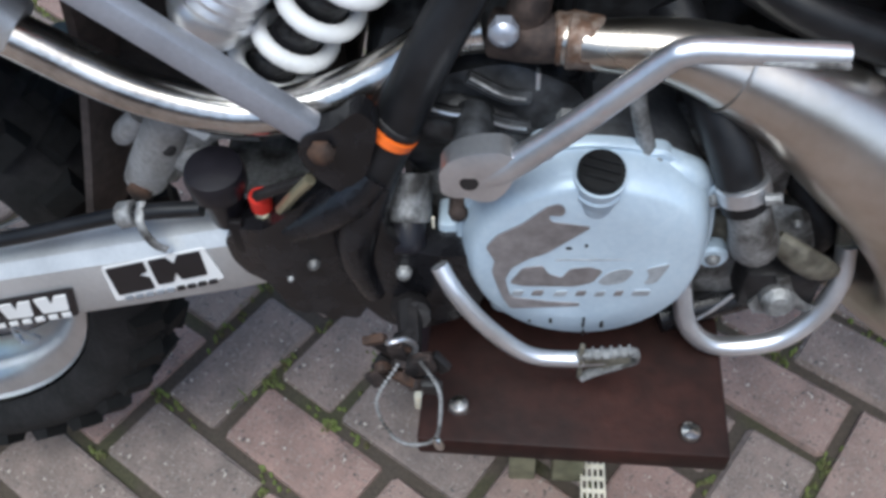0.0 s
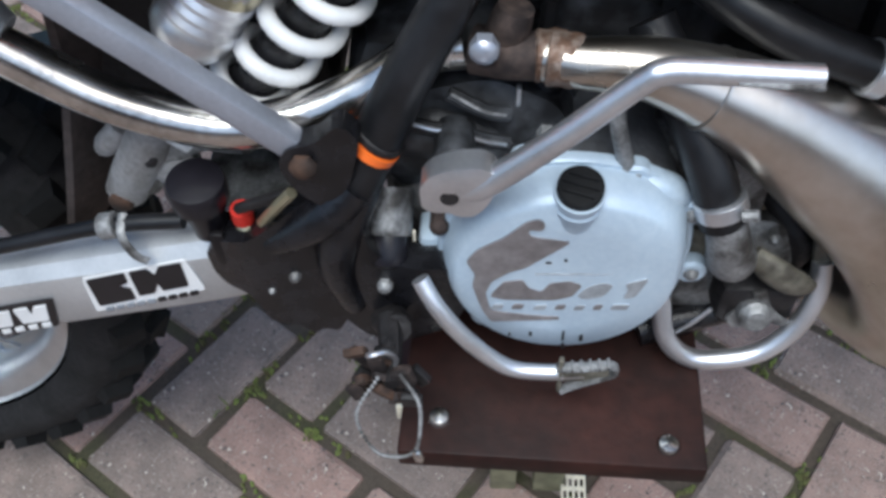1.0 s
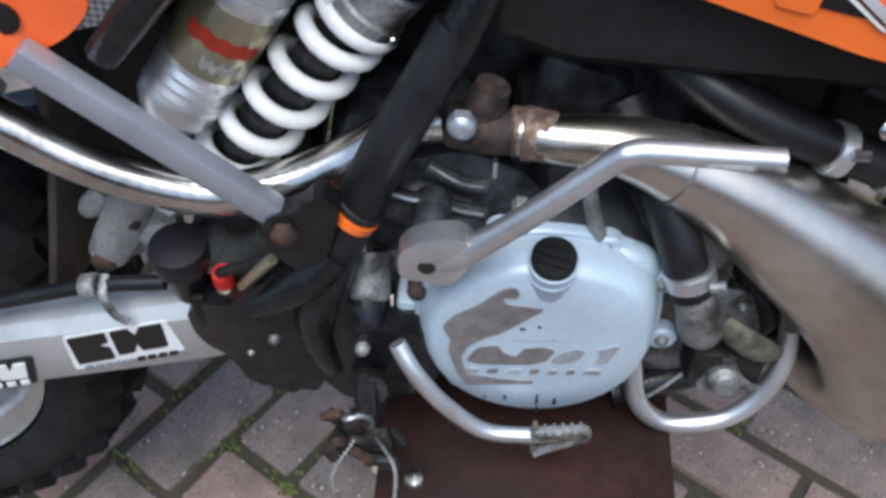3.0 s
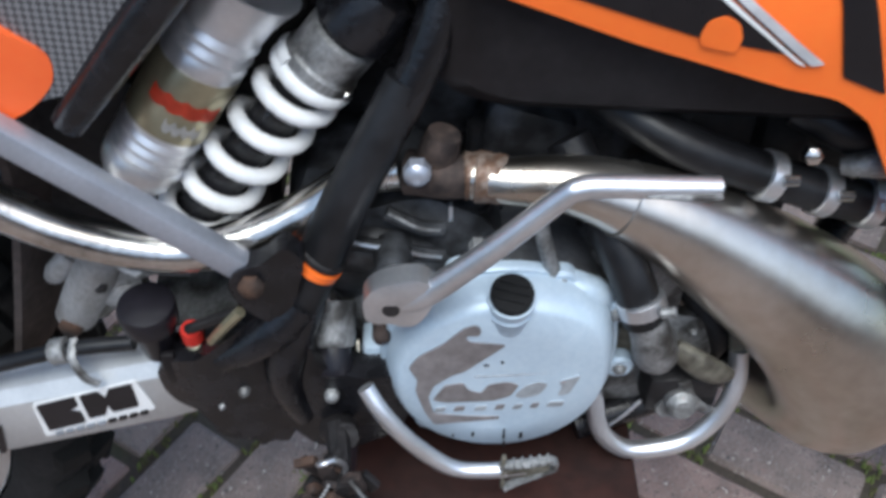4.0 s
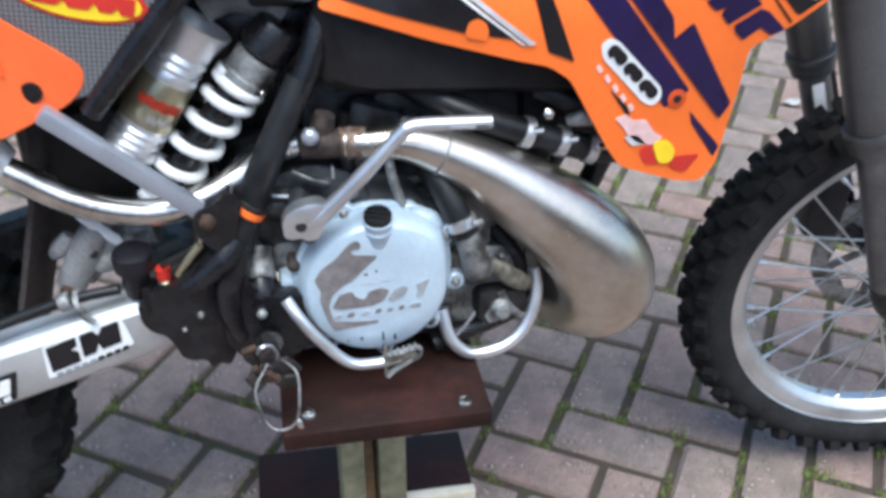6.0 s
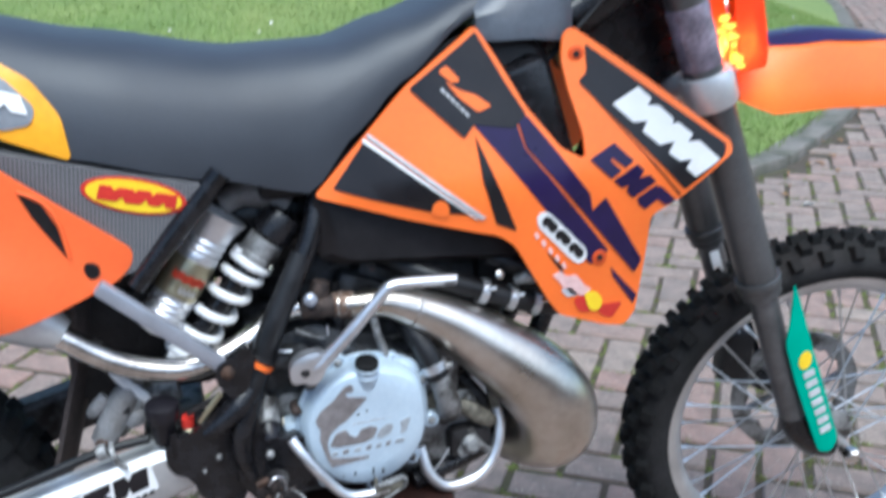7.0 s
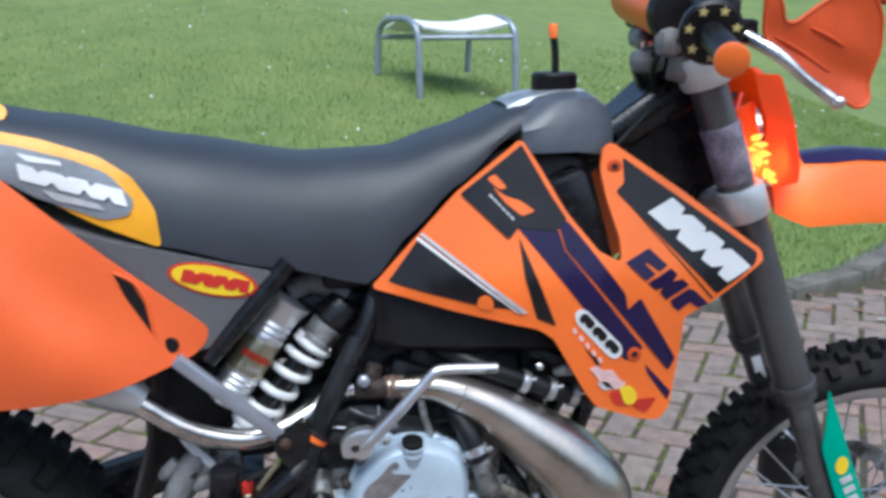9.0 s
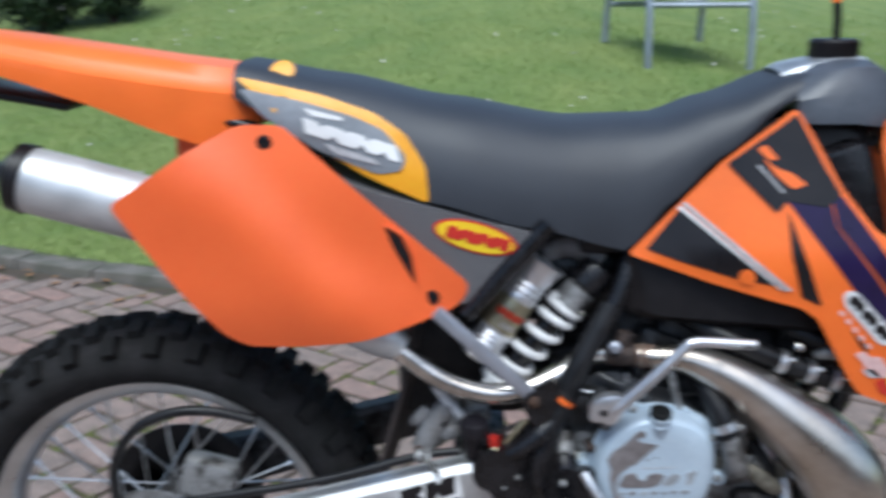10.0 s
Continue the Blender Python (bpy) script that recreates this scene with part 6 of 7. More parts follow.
part("bar_mount", box((0.745, -0.06, 1.14), (0.80, 0.06, 1.215), 0.012), GRIME_AND_SHADE, bike)
part("clamp_casting", tube([(0.733, -0.092, 1.160), (0.765, -0.104, 1.155), (0.800, -0.108, 1.152)], [0.015, 0.021, 0.022], 18), LUG, bike, "pale cast clamp under the handlebar")

# headlight: a narrow front and two flat wings
rows = []
for z, x, w in ((0.99, 0.935, 0.070), (1.02, 0.944, 0.085), (1.06, 0.938, 0.09), (1.10, 0.924, 0.088), (1.135, 0.905, 0.08), (1.155, 0.885, 0.07)):
    rows.append([(x - 0.012, -w, z), (x + 0.004, -w * 0.85, z), (x + 0.016, -w * 0.5, z), (x + 0.022, 0, z), (x + 0.016, w * 0.5, z), (x + 0.004, w * 0.85, z), (x - 0.012, w, z)])
bm = loft(rows, close=False)
bmesh.ops.solidify(bm, geom=bm.faces[:], thickness=0.003)
mask = part("headlight_mask", bm, MASK, bike, "translucent orange headlight mask lit from behind")
WING = [(0.862, 1.150), (0.905, 1.148), (0.936, 1.080), (0.951, 1.013), (0.950, 0.990), (0.905, 0.985), (0.893, 1.040), (0.884, 1.090), (0.870, 1.120)]
part("mask_wing", plate(rounded(WING, 0.006), lambda x, z: -0.088 - 0.25 * max(0, 0.93 - x) + 2.0 * (x - 0.92) ** 2, 0.003, 0.012), MASK, mask, "translucent orange side wing")
part("mask_wing", plate(rounded(WING, 0.006), lambda x, z: 0.085, 0.003, 0.03), MASK, mask)
part("lamp_bowl", lathe([(0, 0.02), (0.012, 0.045), (0.03, 0.055)], (0.875, 0, 1.05), (1, 0, -0.1), 24), CHROME, mask)
rnd = random.Random(21)
INNER = [(0.842, 1.100), (0.872, 1.112), (0.895, 1.030), (0.925, 0.985), (0.880, 0.982), (0.860, 1.030)]
part("mask_inner", plate(rounded(INNER, 0.006), lambda x, z: -0.080 + 0.3 * (x - 0.88), 0.003, 0.02), MASK, mask, "orange inner wall of the headlight mask")
for x, z, w, h, tilt in ((0.872, 1.0600, 0.012, 0.0045, 0.10), (0.880, 1.0500, 0.016, 0.0050, 0.0), (0.868, 1.0430, 0.010, 0.0035, -0.1), (0.886, 1.0360, 0.013, 0.0055, 0.15), (0.889, 1.0240, 0.007, 0.0030, 0.3), (0.896, 1.0060, 0.011, 0.0070, 0.1), (0.904, 0.9960, 0.008, 0.0040, -0.1)):
    ring = []
    for k in range(8):
        a, r = 2 * math.pi * k / 8, rnd.uniform(0.6, 1.2)
        u, v = w * r * math.cos(a), h * r * math.sin(a)
        ring.append((x + u * math.cos(tilt) - v * math.sin(tilt), z + u * math.sin(tilt) + v * math.cos(tilt)))
    part("lamp_facet", plate(ring, lambda u, v: -0.098 + 0.25 * (u - x) + 0.2 * (v - z), 0.005, 0.02), LAMP, mask, "glowing amber facet of the indicator lamp", smooth=False)
glow = new("headlight_glow", bpy.data.lights.new("headlight_glow", "POINT"))
glow.data.energy, glow.data.color, glow.data.shadow_soft_size = 2.0, (1.0, 0.30, 0.035), 0.012
glow.location = (0.912, -0.076, 1.022)
part("lamp_bracket", box((0.895, -0.078, 0.985), (0.925, -0.05, 1.06), 0.004), CHROME, mask)
for k in range(4):
    part("loom_wire", tube([(0.87, -0.05 + 0.02 * k, 1.12), (0.85, -0.06 + 0.03 * k, 1.07), (0.83, -0.04 + 0.02 * k, 1.02), (0.76, -0.03 + 0.02 * k, 1.03)], 0.003 + 0.001 * (k % 2), 6), HOSE if k % 2 else DECAL_RED, mask)

# ---- garden stool ----
stool = thing("garden_stool", (1.68, 5.6, 0.76), "pale mesh garden footstool with grey metal frame on the lawn", "stool")
SX, SY, SZ = 1.335, 5.3, 0.715
for dx in (0.0, 0.695):
    part("leg_frame", tube([(SX + dx - 0.35 * (q[1] - SY), q[1], q[2]) for q in ((SX + dx, SY, SZ - 0.03), (SX + dx, SY + 0.01, SZ + 0.36), (SX + dx, SY + 0.05, SZ + 0.47), (SX + dx, SY + 0.16, SZ + 0.525), (SX + dx, SY + 0.30, SZ + 0.53), (SX + dx, SY + 0.44, SZ + 0.525), (SX + dx, SY + 0.55, SZ + 0.47), (SX + dx, SY + 0.59, SZ + 0.36), (SX + dx, SY + 0.61, SZ + 0.13))], 0.024, 10), STOOL_METAL, stool, "grey bent tube leg frame")
for y in (0.02, 0.58):
    part("cross_rail", tube([(SX - 0.35 * y, SY + y, SZ + 0.40), (SX + 0.695 - 0.35 * y, SY + y, SZ + 0.40)], 0.02, 8, 1), STOOL_METAL, stool)
bm = bmesh.new()
rows = [[(SX + 0.05 + 0.6 * i / 8 - 0.35 * (0.02 + 0.56 * j / 8), SY + 0.02 + 0.56 * j / 8, SZ + 0.475 - 0.03 * math.sin(math.pi * i / 8) + 0.06 * math.sin(math.pi * j / 8) + 0.02 * (i / 8) ** 3) for j in range(9)] for i in range(9)]
bm = loft(rows, close=False)
bmesh.ops.solidify(bm, geom=bm.faces[:], thickness=0.02)
part("seat_sling", bm, STOOL_SEAT, stool, "off-white mesh sling seat")

# ---- paving blocks ----
UNIT = 0.107
PU, PV = Vector((0.563, 0.8264, 0)), Vector((0.8264, -0.563, 0))
P0 = Vector((-0.162, 0.046, 0))


def paver_mesh(seed):
    rnd = random.Random(seed)
    g = 0.0080
    bm = box((g, g, -0.05), (2 * UNIT - g, UNIT - g, 0), 0.007)
    for v in bm.verts:
        v.co += Vector((rnd.uniform(-1, 1), rnd.uniform(-1, 1), rnd.uniform(-1, 1))) * 0.0016
    me = bpy.data.meshes.new("paver")
    bm.to_mesh(me)
    bm.free()
    return me


def paver_material():
    m = material("speckled_paving_block", (0.275, 0.222, 0.198), 0.72, vary=0.2, scale=18, fine=330, second=(0.175, 0.145, 0.130), bump=0.7)
    nt = m.node_tree
    b = nt.nodes["Principled BSDF"]
    src = b.inputs["Base Color"].links[0].from_socket
    info, geo = nt.nodes.new("ShaderNodeObjectInfo"), nt.nodes.new("ShaderNodeNewGeometry")
    add, wrap = nt.nodes.new("ShaderNodeMath"), nt.nodes.new("ShaderNodeMath")
    wrap.operation = "FRACT"
    nt.links.new(info.outputs["Random"], add.inputs[0])
    nt.links.new(geo.outputs["Random Per Island"], add.inputs[1])
    nt.links.new(add.outputs[0], wrap.inputs[0])
    tone = nt.nodes.new("ShaderNodeValToRGB")
    for k, (at, col) in enumerate(((0.0, (0.87, 0.83, 0.81)), (0.3, (1.05, 0.97, 0.93)), (0.6, (1.22, 0.96, 0.90)), (0.8, (0.98, 0.91, 0.88)), (1.0, (1.15, 1.12, 1.05)))):
        e = tone.color_ramp.elements[0] if k == 0 else (tone.color_ramp.elements[-1] if k == 4 else tone.color_ramp.elements.new(at))
        e.position, e.color = at, (*col, 1)
    nt.links.new(wrap.outputs[0], tone.inputs["Fac"])
    tint = nt.nodes.new("ShaderNodeMix")
    tint.data_type, tint.blend_type = "RGBA", "MULTIPLY"
    tint.inputs["Factor"].default_value = 1.0
    nt.links.new(src, tint.inputs[6])
    nt.links.new(tone.outputs["Color"], tint.inputs[7])
    colour = tint.outputs[2]
    tc = nt.nodes.new("ShaderNodeTexCoord")
    warp = nt.nodes.new("ShaderNodeTexNoise")
    warp.inputs["Scale"].default_value = 90
    nt.links.new(tc.outputs["Object"], warp.inputs["Vector"])
    shift = nt.nodes.new("ShaderNodeMix")
    shift.data_type, shift.blend_type = "RGBA", "LINEAR_LIGHT"
    shift.inputs["Factor"].default_value = 0.012
    nt.links.new(tc.outputs["Object"], shift.inputs[6])
    nt.links.new(warp.outputs["Color"], shift.inputs[7])
    # pale and dark chips of stone, coarse ones few and fine ones many
    for scale, size, share, col in ((70, 0.20, 0.86, (0.60, 0.55, 0.47)), (140, 0.30, 0.76, (0.52, 0.47, 0.40)), (260, 0.36, 0.60, (0.38, 0.34, 0.29)), (420, 0.40, 0.50, (0.32, 0.29, 0.26)), (170, 0.42, 0.66, (0.08, 0.07, 0.068)), (320, 0.42, 0.55, (0.09, 0.08, 0.078))):
        vo = nt.nodes.new("ShaderNodeTexVoronoi")
        vo.inputs["Scale"].default_value = scale
        nt.links.new(shift.outputs[2], vo.inputs["Vector"])
        sep = nt.nodes.new("ShaderNodeSeparateColor")
        nt.links.new(vo.outputs["Color"], sep.inputs[0])
        pick = nt.nodes.new("ShaderNodeMapRange")
        pick.inputs["From Min"].default_value, pick.inputs["From Max"].default_value = share, 1.0
        pick.inputs["To Min"].default_value, pick.inputs["To Max"].default_value = 0.0, size
        nt.links.new(sep.outputs[0], pick.inputs["Value"])
        lt = nt.nodes.new("ShaderNodeMath")
        lt.operation = "LESS_THAN"
        nt.links.new(vo.outputs["Distance"], lt.inputs[0])
        nt.links.new(pick.outputs["Result"], lt.inputs[1])
        mx = nt.nodes.new("ShaderNodeMix")
        mx.data_type = "RGBA"
        nt.links.new(lt.outputs[0], mx.inputs["Factor"])
        nt.links.new(colour, mx.inputs[6])
        mx.inputs[7].default_value = (*col, 1)
        colour = mx.outputs[2]
    nt.links.new(colour, b.inputs["Base Color"])
    return m


def build_moss(corners):
    """Low uneven cushions of moss and weed in the joints, thickest where joints meet."""
    rnd = random.Random(21)
    verts, faces = [], []
    for o, w in corners:
        if not (-1.4 < w.x < 3.2 and -0.9 < w.y < 3.2):
            continue
        corner = P0 + (PU * o[0] + PV * o[1]) * UNIT
        for du, dv, ln in ((0, 0, 0.014), (0.0, 0.04, 0.010), (1, 0, 0.014), (0, rnd.random(), 0.02), (rnd.random() * 2, 0, 0.022)):
            patch = noise.noise((corner.x * 1.7 + du * 0.1, corner.y * 1.7, 4))
            if rnd.random() > 0.62 + 0.75 * patch:
                continue
            c = corner + (PU * du + PV * dv) * UNIT
            along = (PU if du and not dv else PV) if (du, dv) != (0, 0) else (PU if rnd.random() < 0.5 else PV)
            side = Vector((-along.y, along.x, 0))
            la, lb = ln * rnd.uniform(0.6, 1.6), rnd.uniform(0.006, 0.012)
            middle = c
            for tuft in range(9):
                c = middle + along * la * rnd.gauss(0, 0.7) + side * rnd.uniform(-0.0075, 0.0075)
                ta, tb, top = rnd.uniform(0.0022, 0.0055), rnd.uniform(0.0020, 0.0045), rnd.uniform(-0.004, 0.003)
                base = len(verts)
                n = 5
                verts.append(tuple(c + Vector((0, 0, top))))
                for r, z in ((0.6, top - 0.001), (1.0, -0.010)):
                    for k in range(n):
                        a = 2 * math.pi * k / n
                        q = r * rnd.uniform(0.6, 1.35)
                        verts.append(tuple(c + along * ta * q * math.cos(a) + side * tb * q * math.sin(a) + Vector((0, 0, z + rnd.uniform(-0.001, 0.001)))))
                for k in range(n):
                    k2 = (k + 1) % n
                    faces.append((base, base + 1 + k, base + 1 + k2))
                    faces.append((base + 1 + k, base + 1 + n + k, base + 1 + n + k2, base + 1 + k2))
            if rnd.random() < 0.35:
                for k in range(rnd.randint(3, 7)):
                    a, hh = rnd.uniform(0, 6.28), rnd.uniform(0.006, 0.02)
                    q = c + along * la * rnd.uniform(-0.7, 0.7)
                    d = Vector((math.cos(a), math.sin(a), 0))
                    s = Vector((-d.y, d.x, 0)) * 0.0016
                    base = len(verts)
                    verts.extend((tuple(q - s), tuple(q + s), tuple(q + d * hh * 0.8 + Vector((0, 0, hh)))))
                    faces.append((base, base + 1, base + 2))
    me = bpy.data.meshes.new("moss")
    me.from_pydata(verts, [], faces)
    me.materials.append(MOSS)
    me.shade_smooth()
    tagged(new("moss", me), "yellow-green moss and weed in the paving joints", "moss", kind="stuff")


def build_paving():
    holder = tagged(new("paving"), "brown and pink herringbone block paving with mossy joints", kind="structure")
    mat = paver_material()
    meshes = [paver_mesh(k) for k in range(6)]
    for me in meshes:
        me.materials.append(mat)
    rnd = random.Random(7)
    spots = []
    for a in range(-110, 130):
        for b in range(-70, 70):
            for kind in (0, 1):
                o = (a + 2 * b, a - 2 * b) if kind == 0 else (a + 2 * b, a - 2 * b + 1)
                c = (o[0] + 1, o[1] + 0.5) if kind == 0 else (o[0] + 0.5, o[1] + 1)
                w = P0 + (PU * c[0] + PV * c[1]) * UNIT
                if -7.0 < w.x < 11.0 and -7.9 < w.y < 10.5 and (w.y < 2.2 or kerb_distance(w.x, w.y) < -0.12):
                    spots.append(((w - Vector((0.5, 0.3, 0))).length, o, kind, w))
    spots.sort(key=lambda s: s[0])
    rest = []
    corners = [(o, w) for _, o, _, w in spots]
    for n, (d, o, kind, w) in enumerate(spots):
        corner = P0 + (PU * o[0] + PV * o[1]) * UNIT
        if kind == 0:
            m = Matrix((PU, PV, (0, 0, -1))).transposed().to_4x4()
            m = Matrix(((PU.x, PV.x, 0, 0), (PU.y, PV.y, 0, 0), (0, 0, 1, 0), (0, 0, 0, 1)))
        else:
            m = Matrix(((PV.x, PU.x, 0, 0), (PV.y, PU.y, 0, 0), (0, 0, 1, 0), (0, 0, 0, 1)))
        m = Matrix.Translation(corner + Vector((0, 0, rnd.uniform(-0.0025, 0.0015)))) @ m @ Matrix.Rotation(radians(rnd.uniform(-0.8, 0.8)), 4, "Z")
        if n < 300:
            ob = new("paver", meshes[n % 6])
            ob.matrix_world = m
            ob.parent = holder
        else:
            rest.append((m, n))
    verts, faces = [], []
    g = 0.0078
    plain = ([Vector(p) for p in ((g, g, -0.02), (2 * UNIT - g, g, -0.02), (2 * UNIT - g, UNIT - g, -0.02), (g, UNIT - g, -0.02), (g, g, 0), (2 * UNIT - g, g, 0), (2 * UNIT - g, UNIT - g, 0), (g, UNIT - g, 0))], ((0, 1, 5, 4), (1, 2, 6, 5), (2, 3, 7, 6), (3, 0, 4, 7), (4, 5, 6, 7)))
    flat = [(tuple(v.co for v in me.vertices), tuple(tuple(p.vertices) for p in me.polygons)) for me in meshes]
    for m, n in rest:
        vs, fs = flat[n % 6] if n < 2200 else plain
        base = len(verts)
        verts.extend(tuple(m @ v) for v in vs)
        faces.extend(tuple(base + i for i in f) for f in fs)
    me = bpy.data.meshes.new("pavers_beyond")
    me.from_pydata(verts, [], faces)
    me.materials.append(mat)
    ob = new("pavers_beyond", me)
    ob.parent = holder
    tagged(ob, kind="stuff")
    build_moss(corners)


build_paving()


# ---- grass, leaves and things on the lawn ----
def build_grass():
    rnd = np.random.default_rng(5)
    n = 150000
    x = rnd.uniform(-4.5, 6.5, n)
    depth = 8.0 * (1 - (1 - rnd.uniform(0, 1, n)) ** 0.4)
    line_x, line_y = [p.x for p in kerb_pts], [p.y for p in kerb_pts]
    y = np.interp(x, line_x, line_y) + 0.03 + depth
    gx, gy = np.linspace(-4.6, 6.6, 113), np.linspace(2.0, 17.0, 151)
    table = np.array([[lawn_height(a, b) for b in gy] for a in gx])
    ix, iy = (x - gx[0]) / (gx[1] - gx[0]), (y - gy[0]) / (gy[1] - gy[0])
    keep = (iy > 0) & (iy < len(gy) - 1.01)
    x, y, ix, iy = x[keep], y[keep], ix[keep], iy[keep]
    i, j = ix.astype(int), iy.astype(int)
    u, v = ix - i, iy - j
    z = table[i, j] * (1 - u) * (1 - v) + table[i + 1, j] * u * (1 - v) + table[i, j + 1] * (1 - u) * v + table[i + 1, j + 1] * u * v
    m = len(x)
    a = rnd.uniform(0, 2 * np.pi, m)
    hh, lean, w = rnd.uniform(0.015, 0.045, m), rnd.uniform(0, 0.03, m), 0.0028
    v0 = np.stack([x - w * np.cos(a), y - w * np.sin(a), z - 0.004], 1)
    v1 = np.stack([x + w * np.cos(a), y + w * np.sin(a), z - 0.004], 1)
    v2 = np.stack([x + lean * np.sin(a), y - lean * np.cos(a), z + hh], 1)
    co = np.stack([v0, v1, v2], 1).reshape(-1, 3)
    me = bpy.data.meshes.new("grass")
    me.from_pydata(co.tolist(), [], np.arange(3 * m).reshape(-1, 3).tolist())
    blade = material("grass_blade", (0.235, 0.29, 0.09), 0.7, vary=0.25, scale=1.5, second=(0.14, 0.24, 0.045), edge=(0.3, 0.7))
    me.materials.append(blade)
    tagged(new("grass", me), "short mown green grass blades on the lawn", "grass", kind="stuff")


def build_flecks():
    """Daisies and pale bits scattered over the grass; dead leaves and scraps on the paving by the kerb."""
    rnd = random.Random(9)
    bm = bmesh.new()
    for k in range(160):
        x = rnd.uniform(-3, 9)
        y = max(2.6, min(p.y for p in kerb_pts if abs(p.x - x) < 0.6)) + rnd.uniform(0.3, 7)
        if kerb_distance(x, y) < 0.2:
            continue
        bmesh.ops.create_circle(bm, cap_ends=True, segments=7, radius=rnd.uniform(0.006, 0.014), matrix=Matrix.Translation((x, y, lawn_height(x, y) + 0.04)) @ Matrix.Rotation(rnd.uniform(0.3, 0.9), 4, "X"))
    tagged(part("daisies", bm, PALE_LITTER, label="tiny white daisies dotted over the lawn"), category="daisies", kind="stuff")
    bm = bmesh.new()
    for k in range(150):
        p = kerb_pts[rnd.randrange(10, len(kerb_pts) - 20)]
        x, y = p.x + rnd.uniform(-0.2, 0.2), p.y - abs(rnd.gauss(0, 0.16)) - 0.07
        if kerb_distance(x, y) > -0.06:
            continue
        r = rnd.uniform(0.012, 0.03)
        a = rnd.uniform(0, 6.28)
        vs = []
        for j in range(8):
            b = 2 * math.pi * j / 8
            q = Vector((r * math.cos(b), 0.5 * r * math.sin(b), 0.006 * abs(math.sin(b)) + 0.004))
            vs.append(bm.verts.new(Matrix.Rotation(a, 3, "Z") @ q + Vector((x, y, 0.002))))
        bm.faces.new(vs)
    tagged(part("dead_leaves", bm, DEAD_LEAF, label="curled brown dead leaves along the kerb"), category="leaves", kind="stuff")
    for k, (x, y) in enumerate(((2.05, 1.62), (1.80, 1.32), (2.7, 2.0))):
        bm = bmesh.new()
        vs = [bm.verts.new((x + 0.03 * math.cos(b) * rnd.uniform(0.6, 1.2), y + 0.022 * math.sin(b) * rnd.uniform(0.6, 1.2), 0.004 + 0.006 * rnd.random())) for b in (2 * math.pi * j / 9 for j in range(9))]
        face = bm.faces.new(vs)
        bmesh.ops.solidify(bm, geom=[face], thickness=0.001)
        tagged(part("paper_scrap", bm, PALE_LITTER, label="small pale scrap lying on the paving"), category="litter", group="scraps on the paving")


def build_shrub(x, y, spread, height, seed, label):
    rnd = random.Random(seed)
    z = lawn_height(x, y) if kerb_distance(x, y) > 0 else 0.0
    root = thing("shrub", (x, y, z), label, "shrub")
    for k in range(5):
        a = rnd.uniform(0, 6.28)
        part("stem", tube([(x, y, z - 0.03), (x + 0.25 * spread * math.cos(a), y + 0.25 * spread * math.sin(a), z + height * 0.4), (x + 0.5 * spread * math.cos(a), y + 0.5 * spread * math.sin(a), z + height * 0.8)], [0.03, 0.02, 0.008], 8), BARK, root)
    verts, faces = [], []
    for k in range(2600):
        v = Vector((rnd.gauss(0, 1), rnd.gauss(0, 1), rnd.gauss(0, 1))).normalized() * rnd.uniform(0.55, 1.0)
        lump = 1 + 0.3 * noise.noise(v * 2.3 + Vector((seed, 0, 0)))
        c = Vector((x, y, z + height * 0.52)) + Vector((v.x * spread, v.y * spread, v.z * height * 0.5)) * lump
        a, b = Vector((rnd.gauss(0, 1), rnd.gauss(0, 1), rnd.gauss(0, 1))).normalized(), Vector((rnd.gauss(0, 1), rnd.gauss(0, 1), rnd.gauss(0, 1))).normalized()
        base = len(verts)
        verts.extend(tuple(c + q) for q in (-a * 0.05, b * 0.022, a * 0.05, -b * 0.022))
        faces.append((base, base + 1, base + 2, base + 3))
    me = bpy.data.meshes.new("foliage")
    me.from_pydata(verts, [], faces)
    me.materials.append(SHRUB_LEAF)
    ob = new("foliage", me)
    ob.parent = root
    ob.matrix_parent_inverse = Matrix.Translation(-root.location)
    tagged(ob, kind="stuff")


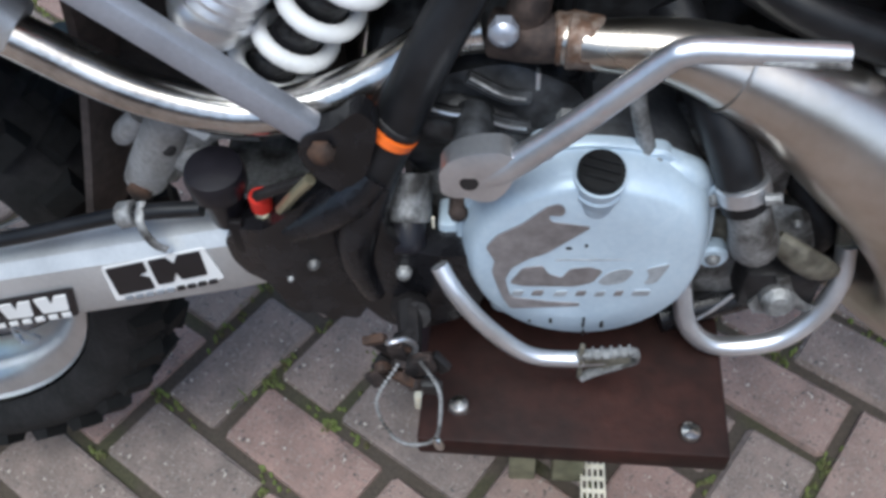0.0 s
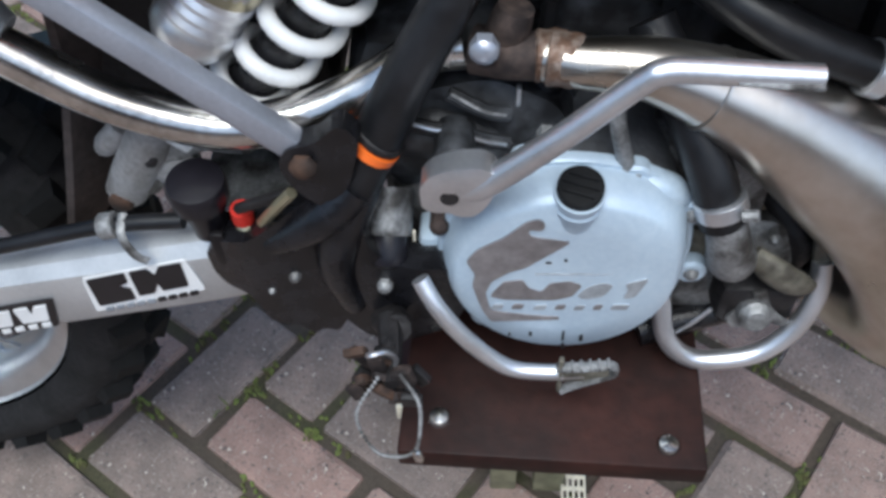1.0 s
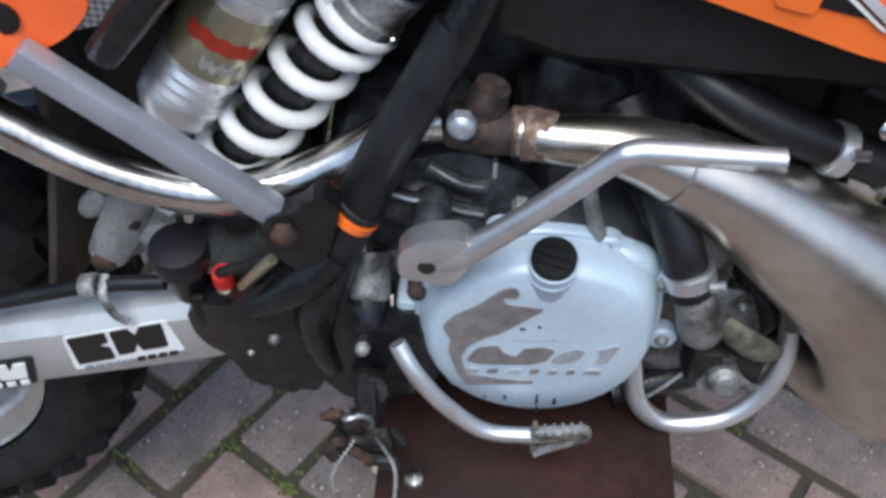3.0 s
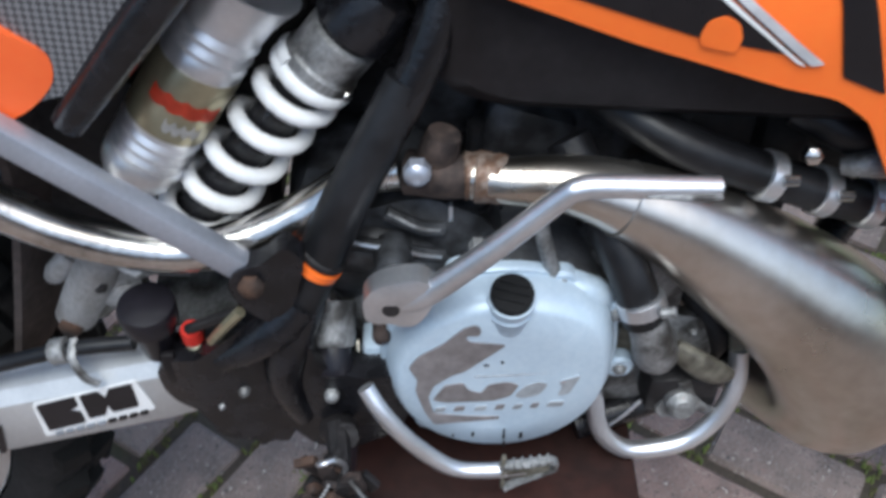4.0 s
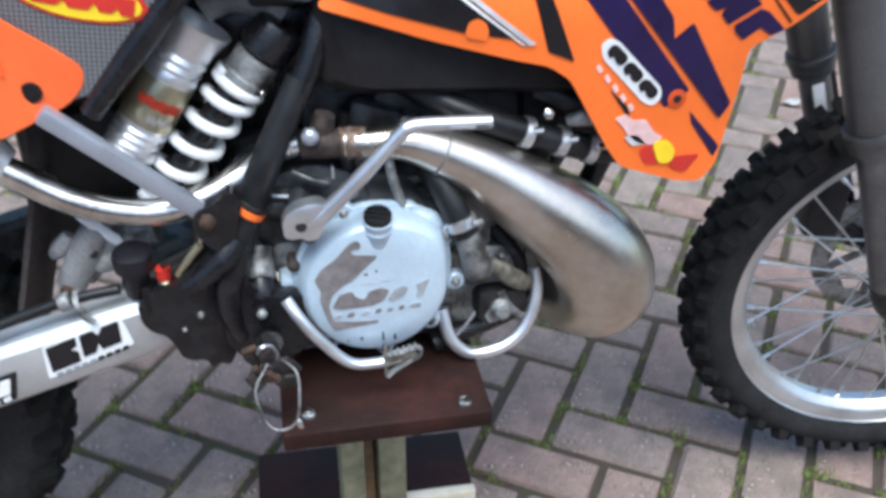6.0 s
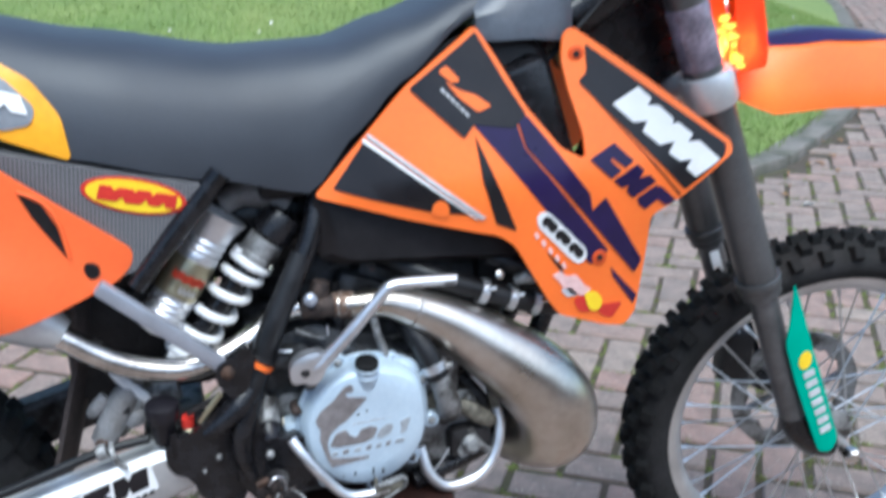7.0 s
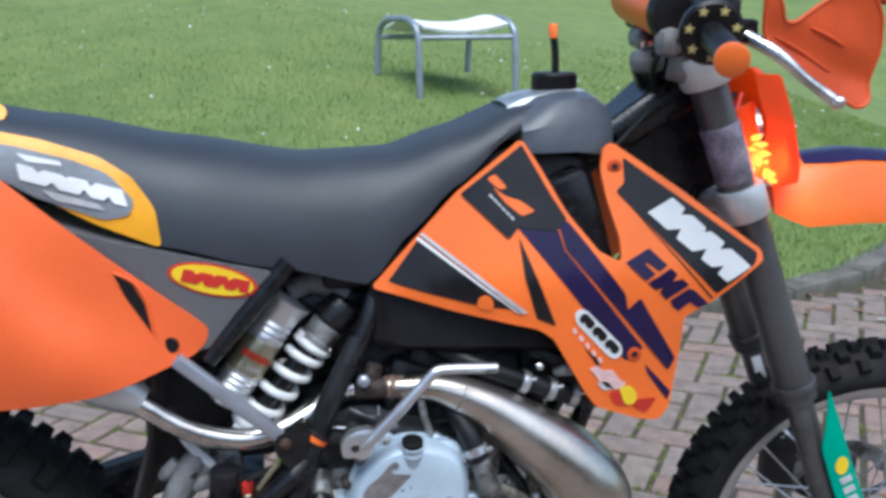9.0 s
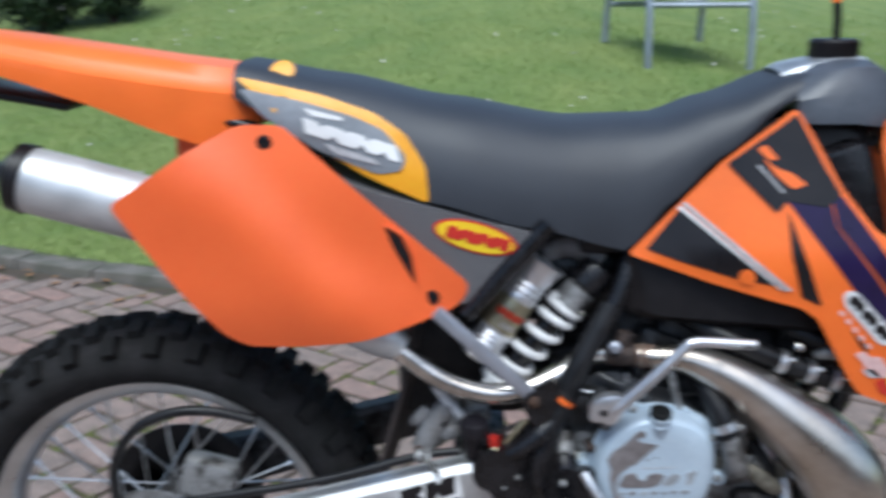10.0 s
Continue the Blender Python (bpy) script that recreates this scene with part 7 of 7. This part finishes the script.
def build_tree(x, y, seed):
    """A garden tree: tapered trunk, limbs and a crown of leaves, beside the lawn."""
    rnd = random.Random(seed)
    z = lawn_height(x, y)
    root = thing("tree", (x, y, z), "dark-barked garden tree on the lawn edge", "tree")
    part("trunk", tube([(x, y, z - 0.05), (x + 0.02, y, z + 0.5), (x - 0.03, y + 0.05, z + 1.2), (x + 0.04, y, z + 2.2)], [0.21, 0.16, 0.14, 0.10], 14), BARK, root, "dark rough bark trunk")
    tips = []
    for k in range(7):
        a = 6.28 * k / 7 + rnd.uniform(-0.3, 0.3)
        t = Vector((x + 1.3 * math.cos(a), y + 1.3 * math.sin(a), z + rnd.uniform(2.6, 3.8)))
        part("limb", tube([(x, y, z + rnd.uniform(1.5, 2.1)), (x + 0.5 * math.cos(a), y + 0.5 * math.sin(a), z + 2.4), tuple(t)], [0.07, 0.05, 0.015], 8), BARK, root)
        tips.append(t)
    verts, faces = [], []
    for k in range(4500):
        t = rnd.choice(tips)
        c = t + Vector((rnd.gauss(0, 0.45), rnd.gauss(0, 0.45), rnd.gauss(0, 0.35)))
        a, b = Vector((rnd.gauss(0, 1), rnd.gauss(0, 1), rnd.gauss(0, 1))).normalized(), Vector((rnd.gauss(0, 1), rnd.gauss(0, 1), rnd.gauss(0, 1))).normalized()
        base = len(verts)
        verts.extend(tuple(c + q) for q in (-a * 0.06, b * 0.03, a * 0.06, -b * 0.03))
        faces.append((base, base + 1, base + 2, base + 3))
    me = bpy.data.meshes.new("crown")
    me.from_pydata(verts, [], faces)
    me.materials.append(LEAF)
    ob = new("crown", me)
    ob.parent = root
    ob.matrix_parent_inverse = Matrix.Translation(-root.location)
    tagged(ob, kind="stuff")


def build_ball(x, y, r, mat=BALL_BLUE, label="bright blue plastic ball lying on the lawn"):
    z = lawn_height(x, y) + r
    bm = bmesh.new()
    bmesh.ops.create_uvsphere(bm, u_segments=32, v_segments=20, radius=r, matrix=Matrix.Translation((x, y, z)))
    ball = part("ball", bm, mat)
    tagged(ball, label, "ball")
    part("valve", lathe([(0, 0.02), (0.006, 0.02), (0.008, 0.012)], (x - 0.25 * r, y - 0.95 * r, z + 0.18 * r), (-0.25, -0.95, 0.18), 12), DECAL_WHITE, ball)


def build_rock(x, y):
    bm = bmesh.new()
    bmesh.ops.create_icosphere(bm, subdivisions=3, radius=0.13)
    z = lawn_height(x, y)
    for v in bm.verts:
        v.co *= 1 + 0.35 * noise.noise(v.co * 9)
        v.co = Vector((v.co.x * 1.2 + x, v.co.y + y, max(-0.05, v.co.z) * 0.9 + z + 0.05))
    ob = part("stone", bm, REFLECT)
    tagged(ob, "pale rounded stone lying on the lawn", "stone")


build_grass()
build_flecks()
build_ball(10.38, 14.5, 0.27)
build_ball(12.6, 16.0, 0.15, BALL_RED, "small red plastic ball lying on the lawn")
build_rock(11.29, 13.34)
build_shrub(-3.93, 7.81, 0.42, 0.8, 2, "dark evergreen shrub at the edge of the lawn")
build_shrub(-3.3, 7.96, 0.42, 0.9, 4, "dark evergreen shrub at the edge of the lawn")
build_shrub(13.75, 14.86, 0.9, 1.5, 6, "dark green bush at the top of the lawn")
build_tree(-4.93, 8.55, 8)
